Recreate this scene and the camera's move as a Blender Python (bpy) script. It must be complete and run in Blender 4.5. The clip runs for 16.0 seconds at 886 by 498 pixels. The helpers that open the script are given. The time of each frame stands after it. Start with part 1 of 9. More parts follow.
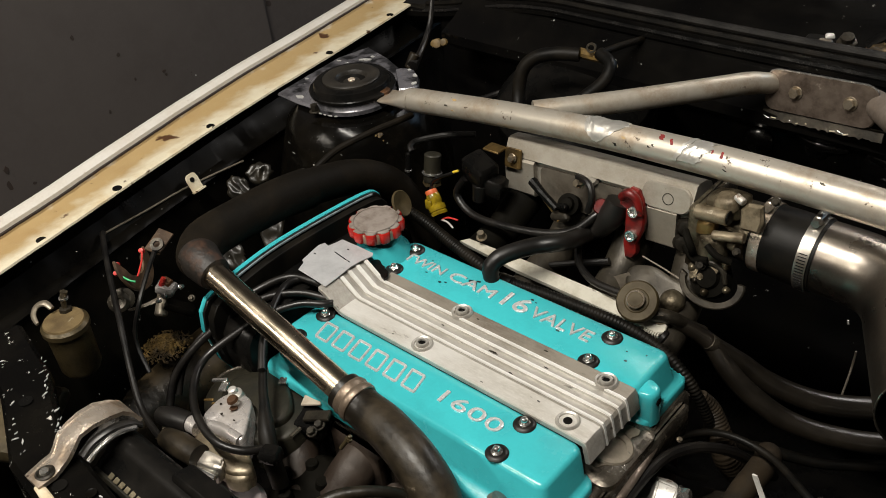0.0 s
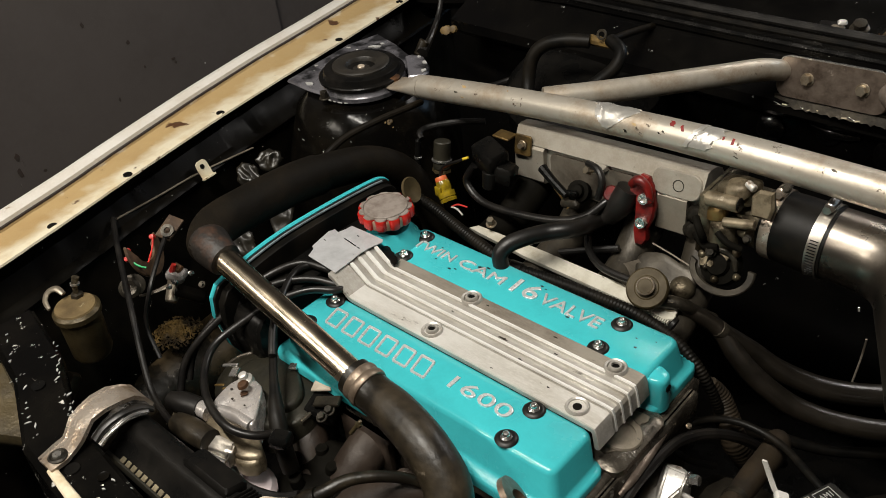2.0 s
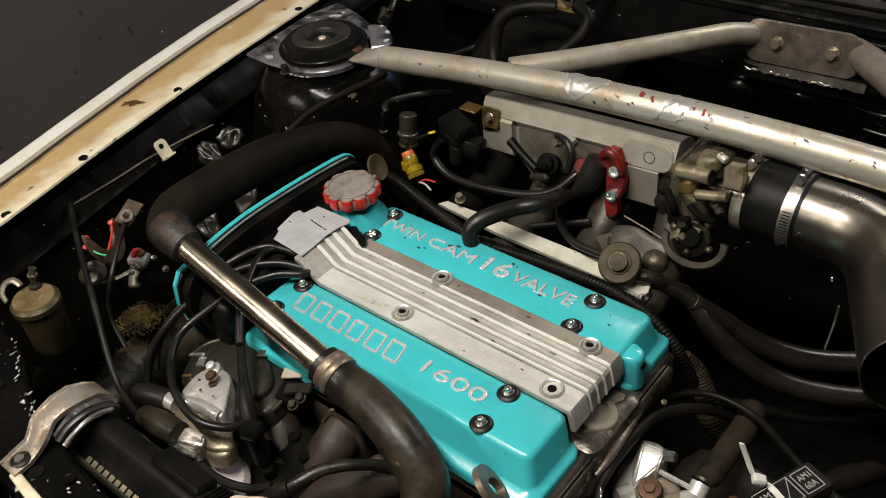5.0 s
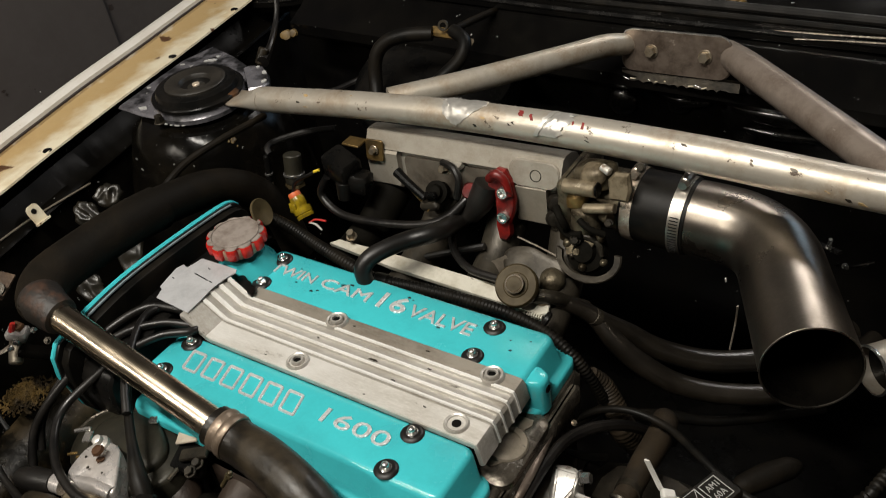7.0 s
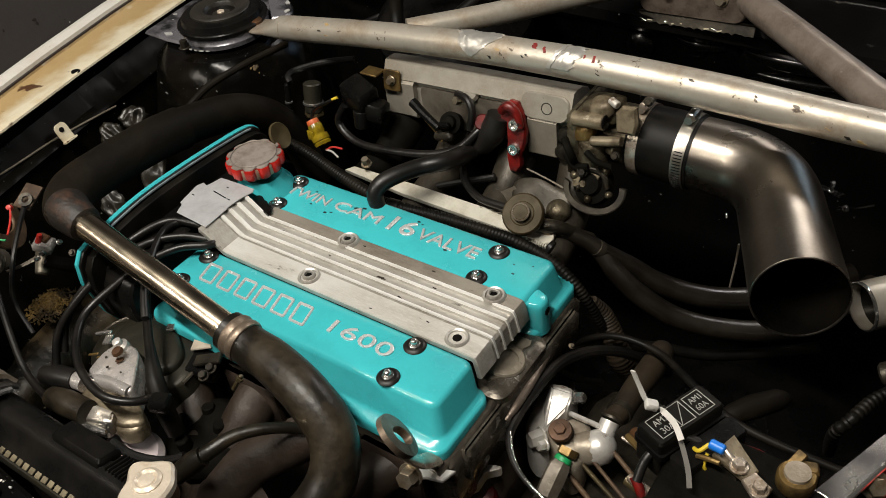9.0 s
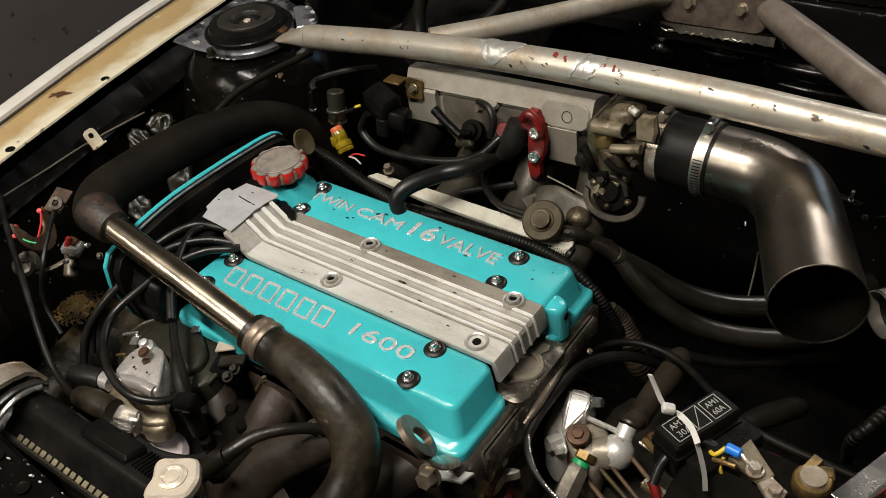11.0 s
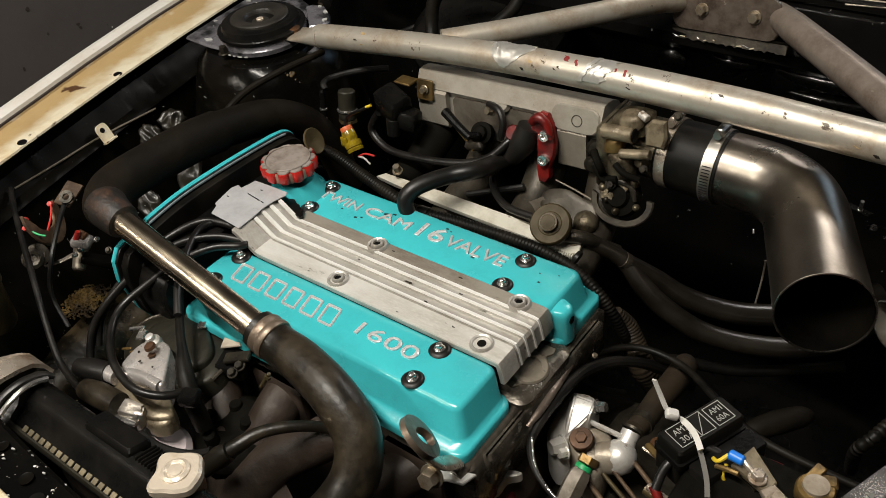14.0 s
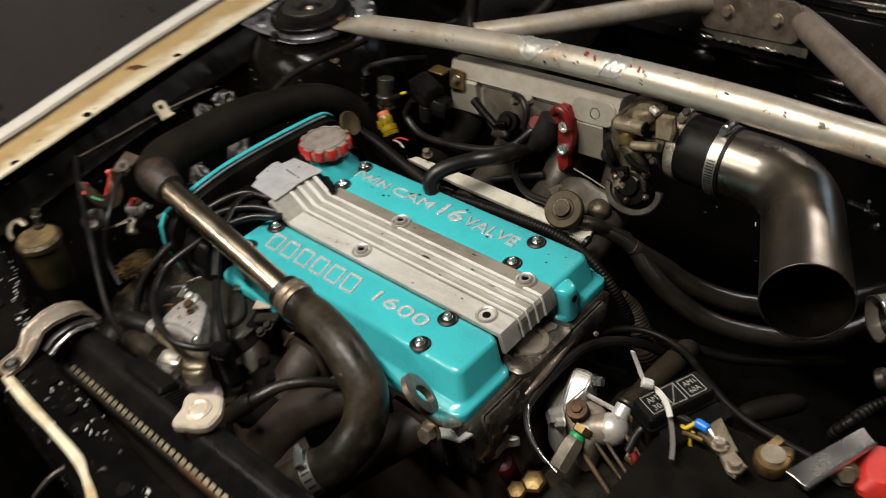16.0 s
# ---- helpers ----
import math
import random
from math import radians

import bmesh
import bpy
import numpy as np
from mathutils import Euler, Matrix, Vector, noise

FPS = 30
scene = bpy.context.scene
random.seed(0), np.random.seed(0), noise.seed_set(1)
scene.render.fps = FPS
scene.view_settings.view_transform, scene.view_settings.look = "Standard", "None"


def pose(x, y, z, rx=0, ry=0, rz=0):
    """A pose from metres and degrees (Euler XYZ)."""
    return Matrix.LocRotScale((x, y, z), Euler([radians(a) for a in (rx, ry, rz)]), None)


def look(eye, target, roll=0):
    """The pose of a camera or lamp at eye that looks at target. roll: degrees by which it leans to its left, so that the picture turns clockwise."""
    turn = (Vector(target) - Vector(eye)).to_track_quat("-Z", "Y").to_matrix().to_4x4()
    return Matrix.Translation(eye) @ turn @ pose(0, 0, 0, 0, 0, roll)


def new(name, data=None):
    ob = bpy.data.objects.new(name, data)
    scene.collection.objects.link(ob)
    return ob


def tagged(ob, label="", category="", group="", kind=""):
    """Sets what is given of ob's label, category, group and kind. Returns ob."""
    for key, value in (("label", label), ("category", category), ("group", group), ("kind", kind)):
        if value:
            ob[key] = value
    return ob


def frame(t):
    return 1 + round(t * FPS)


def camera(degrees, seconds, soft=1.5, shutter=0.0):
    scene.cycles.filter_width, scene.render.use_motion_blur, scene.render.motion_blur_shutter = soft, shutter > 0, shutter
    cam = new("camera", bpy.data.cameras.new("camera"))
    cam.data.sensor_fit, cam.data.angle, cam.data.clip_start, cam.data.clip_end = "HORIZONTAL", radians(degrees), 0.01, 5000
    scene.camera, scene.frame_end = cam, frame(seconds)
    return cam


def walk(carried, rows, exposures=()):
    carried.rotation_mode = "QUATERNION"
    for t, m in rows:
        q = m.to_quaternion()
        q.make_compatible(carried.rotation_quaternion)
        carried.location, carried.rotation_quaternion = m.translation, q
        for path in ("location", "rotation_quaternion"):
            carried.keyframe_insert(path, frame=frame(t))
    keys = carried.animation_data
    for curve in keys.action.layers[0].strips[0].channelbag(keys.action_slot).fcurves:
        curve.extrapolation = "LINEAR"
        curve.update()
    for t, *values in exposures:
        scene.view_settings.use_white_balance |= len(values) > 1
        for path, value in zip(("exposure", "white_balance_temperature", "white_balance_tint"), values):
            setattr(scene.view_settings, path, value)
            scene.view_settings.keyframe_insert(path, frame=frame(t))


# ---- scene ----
cam = camera(52.7, 16.0, soft=0.9, shutter=0.7)
PATH = [
    (0, (0.499, -0.457, 1.448), (-0.654, 0.7, 0.295), -6.3),
    (0.5, (0.498, -0.458, 1.447), (-0.659, 0.703, 0.301), -6.2),
    (1, (0.497, -0.456, 1.448), (-0.665, 0.701, 0.304), -6.5),
    (1.5, (0.498, -0.457, 1.447), (-0.669, 0.687, 0.293), -6.7),
    (2, (0.499, -0.46, 1.446), (-0.66, 0.674, 0.275), -6.6),
    (2.5, (0.5, -0.46, 1.445), (-0.659, 0.674, 0.274), -6.7),
    (3, (0.498, -0.457, 1.443), (-0.654, 0.672, 0.261), -6.7),
    (5.3, (0.474, -0.435, 1.452), (-0.578, 0.71, 0.194), -6.8),
    (5.4, (0.462, -0.438, 1.449), (-0.567, 0.784, 0.246), -6.4),
    (5.5, (0.459, -0.439, 1.449), (-0.578, 0.783, 0.253), -6.4),
    (5.6, (0.456, -0.436, 1.447), (-0.567, 0.796, 0.249), -6.4),
    (6, (0.446, -0.422, 1.438), (-0.542, 0.886, 0.292), -7.3),
    (6.4, (0.449, -0.414, 1.427), (-0.536, 0.884, 0.269), -8.4),
    (6.5, (0.45, -0.413, 1.425), (-0.529, 0.873, 0.247), -8.6),
    (6.6, (0.464, -0.408, 1.428), (-0.523, 0.847, 0.224), -8.75),
    (6.8, (0.49, -0.399, 1.434), (-0.469, 0.864, 0.216), -9.0),
    (7, (0.493, -0.398, 1.434), (-0.469, 0.865, 0.218), -9.0),
    (7.1, (0.494, -0.402, 1.433), (-0.454, 0.822, 0.167), -9.0),
    (7.2, (0.498, -0.407, 1.43), (-0.427, 0.798, 0.129), -9.0),
    (7.5, (0.513, -0.422, 1.421), (-0.42, 0.777, 0.121), -7.5),
    (8, (0.523, -0.425, 1.419), (-0.431, 0.77, 0.129), -7.7),
    (8.5, (0.527, -0.426, 1.424), (-0.439, 0.761, 0.136), -7.9),
    (9, (0.527, -0.428, 1.427), (-0.449, 0.753, 0.142), -8.1),
    (11.5, (0.535, -0.44, 1.432), (-0.493, 0.729, 0.176), -8.4),
    (12, (0.533, -0.441, 1.431), (-0.501, 0.728, 0.181), -8.1),
    (12.5, (0.534, -0.438, 1.432), (-0.504, 0.722, 0.177), -8.1),
    (13, (0.533, -0.438, 1.431), (-0.505, 0.719, 0.174), -8.0),
    (13.5, (0.533, -0.439, 1.43), (-0.504, 0.719, 0.171), -7.9),
    (14, (0.536, -0.439, 1.431), (-0.5, 0.722, 0.174), -7.8),
    (14.5, (0.538, -0.44, 1.431), (-0.504, 0.717, 0.176), -7.9),
    (15, (0.542, -0.442, 1.433), (-0.5, 0.703, 0.166), -8.1),
    (15.5, (0.549, -0.442, 1.433), (-0.517, 0.679, 0.166), -8.3),
    (15.8, (0.572, -0.447, 1.44), (-0.508, 0.664, 0.176), -8.3),
    (15.9, (0.589, -0.45, 1.446), (-0.514, 0.638, 0.184), -8.3),
    (16, (0.614, -0.455, 1.454), (-0.525, 0.61, 0.202), -8.3),
]
walk(cam, [(t, look(eye, target, roll)) for t, eye, target, roll in PATH], exposures=[(0, 0.0), (3.2, -0.01), (6, -0.07), (9, -0.06), (12, -0.03), (16, 0.0)])

# ---- light ----
world = bpy.data.worlds.new("garage_dark")
scene.world = world
world.use_nodes = True
world.node_tree.nodes["Background"].inputs[0].default_value = (0.05, 0.055, 0.06, 1)
world.node_tree.nodes["Background"].inputs[1].default_value = 0.03


def area(name, eye, target, sx, sy, watts, colour):
    data = bpy.data.lights.new(name, "AREA")
    data.shape, data.size, data.size_y, data.energy, data.color = "RECTANGLE", sx, sy, watts, colour
    ob = new(name, data)
    ob.matrix_world = look(eye, target)
    return ob


area("ceiling_lamp", (0.0, -0.60, 2.45), (0.1, 0.1, 0.86), 1.0, 0.06, 43, (1.0, 0.945, 0.85))
area("ceiling_lamp", (-1.0, -1.75, 2.45), (0.0, 0.0, 0.9), 1.0, 0.12, 20, (1.0, 0.92, 0.80))
area("ceiling_lamp", (0.45, 2.0, 2.45), (0.3, 0.3, 0.9), 1.2, 0.25, 14, (1.0, 0.95, 0.90))
area("doorway_light", (0.9, 3.1, 1.75), (0.3, 0.3, 0.95), 0.5, 0.9, 6, (0.50, 0.74, 1.0))


# ---- materials ----
def mat(name, base, rough=0.5, metal=0.0, col2=None, scale=30.0, lo=0.45, hi=0.65, bump=0.1, bscale=200.0,
        fleck=None, fscale=60.0, flo=0.66, fhi=0.69, rough2=None, coat=0.0, stretch=(1, 1, 1), frough=0.6, fmetal=0.0, each=0.0, spec=0.5, dent=0.0, dscale=25.0):
    """A two-scale surface: base and col2 mixed by broad noise, flecks by a finer one, and a fine relief."""
    m = bpy.data.materials.new(name)
    m.use_nodes = True
    nt = m.node_tree
    n, l = nt.nodes, nt.links
    b = n["Principled BSDF"]
    tc = n.new("ShaderNodeTexCoord")
    mp = n.new("ShaderNodeMapping")
    mp.inputs["Scale"].default_value = stretch
    l.new(tc.outputs["Object"], mp.inputs[0])

    def noise_tex(sc, detail, rgh=0.6):
        t = n.new("ShaderNodeTexNoise")
        t.inputs["Scale"].default_value, t.inputs["Detail"].default_value, t.inputs["Roughness"].default_value = sc, detail, rgh
        l.new(mp.outputs[0], t.inputs["Vector"])
        return t

    def ramp(src, a, z):
        r = n.new("ShaderNodeMapRange")
        r.inputs["From Min"].default_value, r.inputs["From Max"].default_value = a, z
        l.new(src, r.inputs["Value"])
        return r.outputs[0]

    def mix(fac, c1, c2):
        x = n.new("ShaderNodeMix")
        x.data_type = "RGBA"
        l.new(fac, x.inputs[0])
        for sock, c in ((x.inputs[6], c1), (x.inputs[7], c2)):
            if isinstance(c, tuple):
                sock.default_value = (*c, 1)
            else:
                l.new(c, sock)
        return x.outputs[2]

    broad = noise_tex(scale, 8)
    fine = noise_tex(bscale, 4)
    col = mix(ramp(broad.outputs[0], lo, hi), base, col2 or tuple(c * 0.7 for c in base))
    grain = tuple(min(1, c * 1.12) for c in base)
    gm = n.new("ShaderNodeMath")
    gm.operation = "MULTIPLY"
    l.new(ramp(fine.outputs[0], 0.45, 0.75), gm.inputs[0])
    gm.inputs[1].default_value = 0.35
    col = mix(gm.outputs[0], col, grain)
    rgh = n.new("ShaderNodeMapRange")
    rgh.inputs["From Min"].default_value, rgh.inputs["From Max"].default_value = lo, hi
    rgh.inputs["To Min"].default_value, rgh.inputs["To Max"].default_value = rough, rough2 if rough2 is not None else min(1, rough + 0.15)
    l.new(broad.outputs[0], rgh.inputs["Value"])
    rout = rgh.outputs[0]
    if fleck:
        fl = noise_tex(fscale, 6, 0.7)
        f = ramp(fl.outputs[0], flo, fhi)
        col = mix(f, col, fleck)
        fm = n.new("ShaderNodeMix")
        l.new(f, fm.inputs[0])
        l.new(rout, fm.inputs[2])
        fm.inputs[3].default_value = frough
        rout = fm.outputs[0]
        if metal != fmetal:
            mm = n.new("ShaderNodeMix")
            l.new(f, mm.inputs[0])
            mm.inputs[2].default_value, mm.inputs[3].default_value = metal, fmetal
            l.new(mm.outputs[0], b.inputs["Metallic"])
    if each:
        oi = n.new("ShaderNodeObjectInfo")
        hs = n.new("ShaderNodeHueSaturation")
        mr = n.new("ShaderNodeMapRange")
        mr.inputs["To Min"].default_value, mr.inputs["To Max"].default_value = 1 - each, 1 + each
        l.new(oi.outputs["Random"], mr.inputs["Value"])
        l.new(mr.outputs[0], hs.inputs["Value"])
        l.new(col, hs.inputs["Color"])
        col = hs.outputs[0]
    l.new(col, b.inputs["Base Color"])
    l.new(rout, b.inputs["Roughness"])
    if not fleck or metal == fmetal:
        b.inputs["Metallic"].default_value = metal
    b.inputs["Coat Weight"].default_value = coat
    b.inputs["Specular IOR Level"].default_value = spec
    b.inputs["Coat Roughness"].default_value = 0.12
    if bump:
        bp = n.new("ShaderNodeBump")
        bp.inputs["Strength"].default_value, bp.inputs["Distance"].default_value = bump, 0.001
        l.new(fine.outputs[0], bp.inputs["Height"])
        l.new(bp.outputs[0], b.inputs["Normal"])
        if dent:
            bd = n.new("ShaderNodeBump")
            bd.inputs["Strength"].default_value, bd.inputs["Distance"].default_value = dent, 0.004
            l.new(noise_tex(dscale, 3, 0.5).outputs[0], bd.inputs["Height"])
            l.new(bd.outputs[0], bp.inputs["Normal"])
    return m


TEAL = mat("teal_paint", (0.045, 0.422, 0.462), 0.22, 0, (0.036, 0.335, 0.370), 22, 0.48, 0.80, 0.12, 260, (0.010, 0.03, 0.034), 150, 0.705, 0.73, coat=0.3)
CAST = mat("cast_aluminium", (0.48, 0.46, 0.425), 0.36, 0.5, (0.25, 0.225, 0.188), 30, 0.42, 0.70, 0.4, 500, (0.06, 0.05, 0.035), 55, 0.615, 0.70, stretch=(0.35, 1, 1))
LAND = mat("bright_cast_land", (0.72, 0.70, 0.66), 0.36, 0.4, (0.45, 0.42, 0.37), 26, 0.42, 0.68, 0.4, 500, (0.12, 0.10, 0.075), 55, 0.635, 0.71, stretch=(0.35, 1, 1))
RIDGE = mat("polished_rib", (0.90, 0.89, 0.86), 0.30, 0.4, (0.64, 0.62, 0.57), 60, 0.44, 0.70, 0.3, 500, (0.26, 0.23, 0.18), 80, 0.66, 0.73, stretch=(0.35, 1, 1))
PLENUM = mat("plenum_aluminium", (0.375, 0.345, 0.295), 0.44, 0.45, (0.235, 0.205, 0.16), 16, 0.42, 0.68, 0.16, 420, (0.05, 0.04, 0.028), 55, 0.645, 0.74)
GRIMY = mat("grimy_alloy", (0.058, 0.049, 0.036), 0.32, 0.6, (0.012, 0.010, 0.007), 30, 0.38, 0.60, 0.45, 300, (0.42, 0.39, 0.33), 90, 0.66, 0.73, fmetal=0.9, frough=0.25)
CHROME = mat("bright_steel", (0.88, 0.87, 0.84), 0.15, 0.95, (0.60, 0.58, 0.54), 60, 0.4, 0.7, 0.1, 500, (0.14, 0.10, 0.06), 120, 0.66, 0.73)
TUBE = mat("brushed_steel_tube", (0.86, 0.73, 0.55), 0.17, 1.0, (0.64, 0.52, 0.38), 14, 0.4, 0.7, 0.03, 700, (0.24, 0.17, 0.105), 60, 0.70, 0.77, fmetal=0.9)
INTAKE = mat("dull_steel_pipe", (0.295, 0.262, 0.225), 0.26, 1.0, (0.170, 0.145, 0.117), 16, 0.35, 0.7, 0.08, 400, (0.09, 0.068, 0.048), 40, 0.66, 0.78, fmetal=1.0, frough=0.36, dent=0.35, dscale=14)
BAR = mat("silver_painted_tube", (0.48, 0.44, 0.375), 0.38, 0.58, (0.31, 0.245, 0.175), 22, 0.45, 0.66, 0.12, 300, (0.06, 0.038, 0.022), 52, 0.64, 0.675, fmetal=0.1, dent=0.15, dscale=40)
BRACE = mat("weathered_brace_steel", (0.27, 0.225, 0.19), 0.34, 0.5, (0.15, 0.115, 0.09), 26, 0.42, 0.66, 0.15, 300, (0.40, 0.36, 0.32), 70, 0.64, 0.72, fmetal=0.6, dent=0.12, dscale=40)
FOIL = mat("foil_tape", (0.56, 0.54, 0.50), 0.30, 0.65, (0.42, 0.40, 0.365), 60, 0.4, 0.7, 0.3, 110)
BLACK = mat("black_body_paint", (0.0026, 0.0025, 0.0025), 0.12, 0, (0.0052, 0.0046, 0.0037), 12, 0.4, 0.7, 0.45, 13, (0.45, 0.45, 0.42), 85, 0.69, 0.70, rough2=0.26, spec=0.30, dent=0.15, dscale=18)
FLECK = mat("chipped_black_paint", (0.0024, 0.0023, 0.0022), 0.16, 0, (0.006, 0.0052, 0.004), 14, 0.4, 0.7, 0.35, 90, (0.50, 0.48, 0.44), 85, 0.645, 0.653, rough2=0.34, spec=0.10)
TOWER = mat("scraped_tower_metal", (0.16, 0.155, 0.17), 0.26, 0.35, (0.010, 0.010, 0.011), 17, 0.46, 0.56, 0.3, 160, (0.62, 0.62, 0.60), 30, 0.68, 0.69, dent=0.15, dscale=60)
RUBBER = mat("black_rubber", (0.0050, 0.0046, 0.0042), 0.36, 0, (0.012, 0.010, 0.0082), 24, 0.42, 0.70, 0.10, 420, (0.028, 0.024, 0.019), 90, 0.68, 0.76, rough2=0.5, spec=0.42)
OLDRUB = mat("dusty_rubber_hose", (0.0080, 0.0064, 0.0043), 0.34, 0, (0.044, 0.0325, 0.0185), 22, 0.44, 0.70, 0.35, 160, (0.13, 0.105, 0.075), 46, 0.655, 0.72, rough2=0.55, spec=0.36, dent=0.25, dscale=30)
FOAM = mat("black_foam_sleeve", (0.0046, 0.0036, 0.0024), 0.62, 0, (0.0135, 0.0095, 0.0052), 13, 0.44, 0.72, 0.45, 240, (0.034, 0.024, 0.014), 46, 0.66, 0.76, spec=0.1, dent=0.45, dscale=34)
PLASTIC = mat("black_plastic", (0.0040, 0.0039, 0.0037), 0.26, 0, (0.0095, 0.0083, 0.007), 24, 0.44, 0.72, 0.08, 400, rough2=0.40, spec=0.11, dent=0.10, dscale=50)
RUSTIRON = mat("rusty_cast_iron", (0.025, 0.0162, 0.0110), 0.5, 0.15, (0.044, 0.031, 0.022), 18, 0.42, 0.68, 0.5, 160, (0.010, 0.007, 0.0055), 34, 0.58, 0.70, dent=0.4, dscale=50)
RUST = mat("rusty_steel", (0.095, 0.042, 0.016), 0.45, 0.4, (0.036, 0.018, 0.009), 36, 0.4, 0.62, 0.6, 250, (0.24, 0.115, 0.035), 70, 0.61, 0.68)
CREAM = mat("pale_cream_paint", (0.62, 0.56, 0.42), 0.38, 0, (0.40, 0.28, 0.135), 20, 0.46, 0.68, 0.3, 250, (0.08, 0.036, 0.015), 44, 0.65, 0.69, dent=0.2, dscale=40)
STAIN = mat("rust_stained_channel", (0.40, 0.285, 0.135), 0.38, 0, (0.235, 0.140, 0.055), 14, 0.42, 0.66, 0.35, 250, (0.045, 0.018, 0.007), 20, 0.65, 0.68, dent=0.25, dscale=30)
WHITE = mat("white_fender_paint", (0.60, 0.575, 0.53), 0.30, 0, (0.50, 0.455, 0.39), 10, 0.46, 0.72, 0.1, 300, (0.26, 0.19, 0.12), 40, 0.66, 0.72)
RED = mat("red_anodised", (0.46, 0.018, 0.013), 0.22, 0.15, (0.17, 0.008, 0.006), 46, 0.50, 0.70, 0.2, 300, (0.02, 0.008, 0.007), 90, 0.64, 0.71)
CAPTOP = mat("worn_grey_cap", (0.26, 0.225, 0.20), 0.36, 0.15, (0.15, 0.12, 0.10), 60, 0.42, 0.62, 0.3, 300, (0.035, 0.028, 0.025), 50, 0.63, 0.67)
ZINC = mat("dull_zinc", (0.40, 0.345, 0.265), 0.32, 0.85, (0.20, 0.15, 0.095), 60, 0.4, 0.65, 0.3, 300, (0.085, 0.05, 0.024), 90, 0.62, 0.70)
STRAP = mat("worn_bare_steel_strap", (0.50, 0.435, 0.365), 0.26, 0.70, (0.24, 0.17, 0.11), 46, 0.44, 0.66, 0.4, 300, (0.055, 0.035, 0.022), 60, 0.62, 0.68, dent=0.25, dscale=60)
BRASS = mat("brass", (0.21, 0.135, 0.048), 0.36, 0.7, (0.060, 0.040, 0.018), 46, 0.44, 0.62, 0.35, 300, (0.30, 0.26, 0.18), 80, 0.66, 0.74)
YELLOW = mat("yellow_connector", (0.27, 0.19, 0.010), 0.14, 0, (0.10, 0.066, 0.005), 70, 0.4, 0.66, 0.1, 200, coat=0.4)
ORANGE = mat("orange_seal", (0.55, 0.12, 0.03), 0.45, 0, (0.45, 0.08, 0.02), 60, 0.4, 0.7, 0.1, 300)
PALE = mat("pale_worn_strip", (0.50, 0.48, 0.41), 0.5, 0, (0.33, 0.30, 0.235), 40, 0.42, 0.68, 0.2, 300, (0.10, 0.08, 0.055), 60, 0.64, 0.72)
NYLON = mat("white_nylon", (0.50, 0.485, 0.455), 0.4, 0, (0.42, 0.40, 0.36), 60, 0.4, 0.7, 0.1, 300)
BLUE = mat("blue_crimp", (0.01, 0.16, 0.62), 0.35, 0, (0.01, 0.12, 0.5), 60, 0.4, 0.7, 0.1, 300)
GREEN = mat("green_seal", (0.01, 0.33, 0.10), 0.4, 0, (0.01, 0.24, 0.08), 60, 0.4, 0.7, 0.1, 300)
REDWIRE = mat("red_wire", (0.50, 0.03, 0.02), 0.4, 0, (0.4, 0.02, 0.02), 60, 0.4, 0.7, 0.05, 300)
YELWIRE = mat("yellow_wire", (0.62, 0.45, 0.03), 0.4, 0, (0.5, 0.36, 0.02), 60, 0.4, 0.7, 0.05, 300)
CABLE = mat("cable_sheath", (0.0055, 0.005, 0.0048), 0.32, 0, (0.013, 0.011, 0.009), 34, 0.42, 0.7, 0.08, 300, rough2=0.45, spec=0.4)
TABS = mat("crimp_tabs", (0.19, 0.162, 0.105), 0.42, 0.5, (0.10, 0.076, 0.043), 40, 0.4, 0.7, 0.2, 300, each=0.3)
SHEETWALL = mat("grey_sheet_wall", (0.092, 0.080, 0.075), 0.42, 0, (0.066, 0.056, 0.052), 3, 0.4, 0.7, 0.2, 60, (0.025, 0.016, 0.012), 18, 0.70, 0.72, dent=0.3, dscale=3)
CONCRETE = mat("oily_concrete", (0.06, 0.056, 0.05), 0.8, 0, (0.03, 0.028, 0.025), 2.5, 0.4, 0.68, 0.5, 50)
PLASTER = mat("dim_plaster", (0.075, 0.07, 0.065), 0.85, 0, (0.055, 0.05, 0.046), 2, 0.4, 0.7, 0.3, 40)
GRAFT = mat("dusty_yellow_grime", (0.155, 0.098, 0.030), 0.50, 0, (0.022, 0.0135, 0.005), 40, 0.44, 0.60, 0.5, 160, (0.34, 0.25, 0.11), 120, 0.63, 0.72, dent=0.5, dscale=70)
OPAQUE = mat("milky_plastic", (0.50, 0.43, 0.44), 0.5, 0, (0.40, 0.34, 0.34), 20, 0.4, 0.7, 0.1, 200)
LETTER = mat("bare_letter_metal", (0.72, 0.735, 0.735), 0.27, 0.5, (0.48, 0.495, 0.49), 110, 0.44, 0.68, 0.3, 400, (0.06, 0.08, 0.08), 130, 0.66, 0.71)
STAINALLOY = mat("brown_stained_alloy", (0.30, 0.26, 0.205), 0.36, 0.40, (0.16, 0.115, 0.072), 34, 0.42, 0.64, 0.4, 220, (0.48, 0.45, 0.40), 60, 0.64, 0.72, dent=0.15, dscale=60)
ALLOY = mat("bright_cast_alloy", (0.62, 0.60, 0.565), 0.34, 0.50, (0.46, 0.42, 0.365), 34, 0.44, 0.66, 0.4, 220, (0.12, 0.075, 0.04), 44, 0.60, 0.69, frough=0.45, fmetal=0.2, dent=0.08, dscale=60)
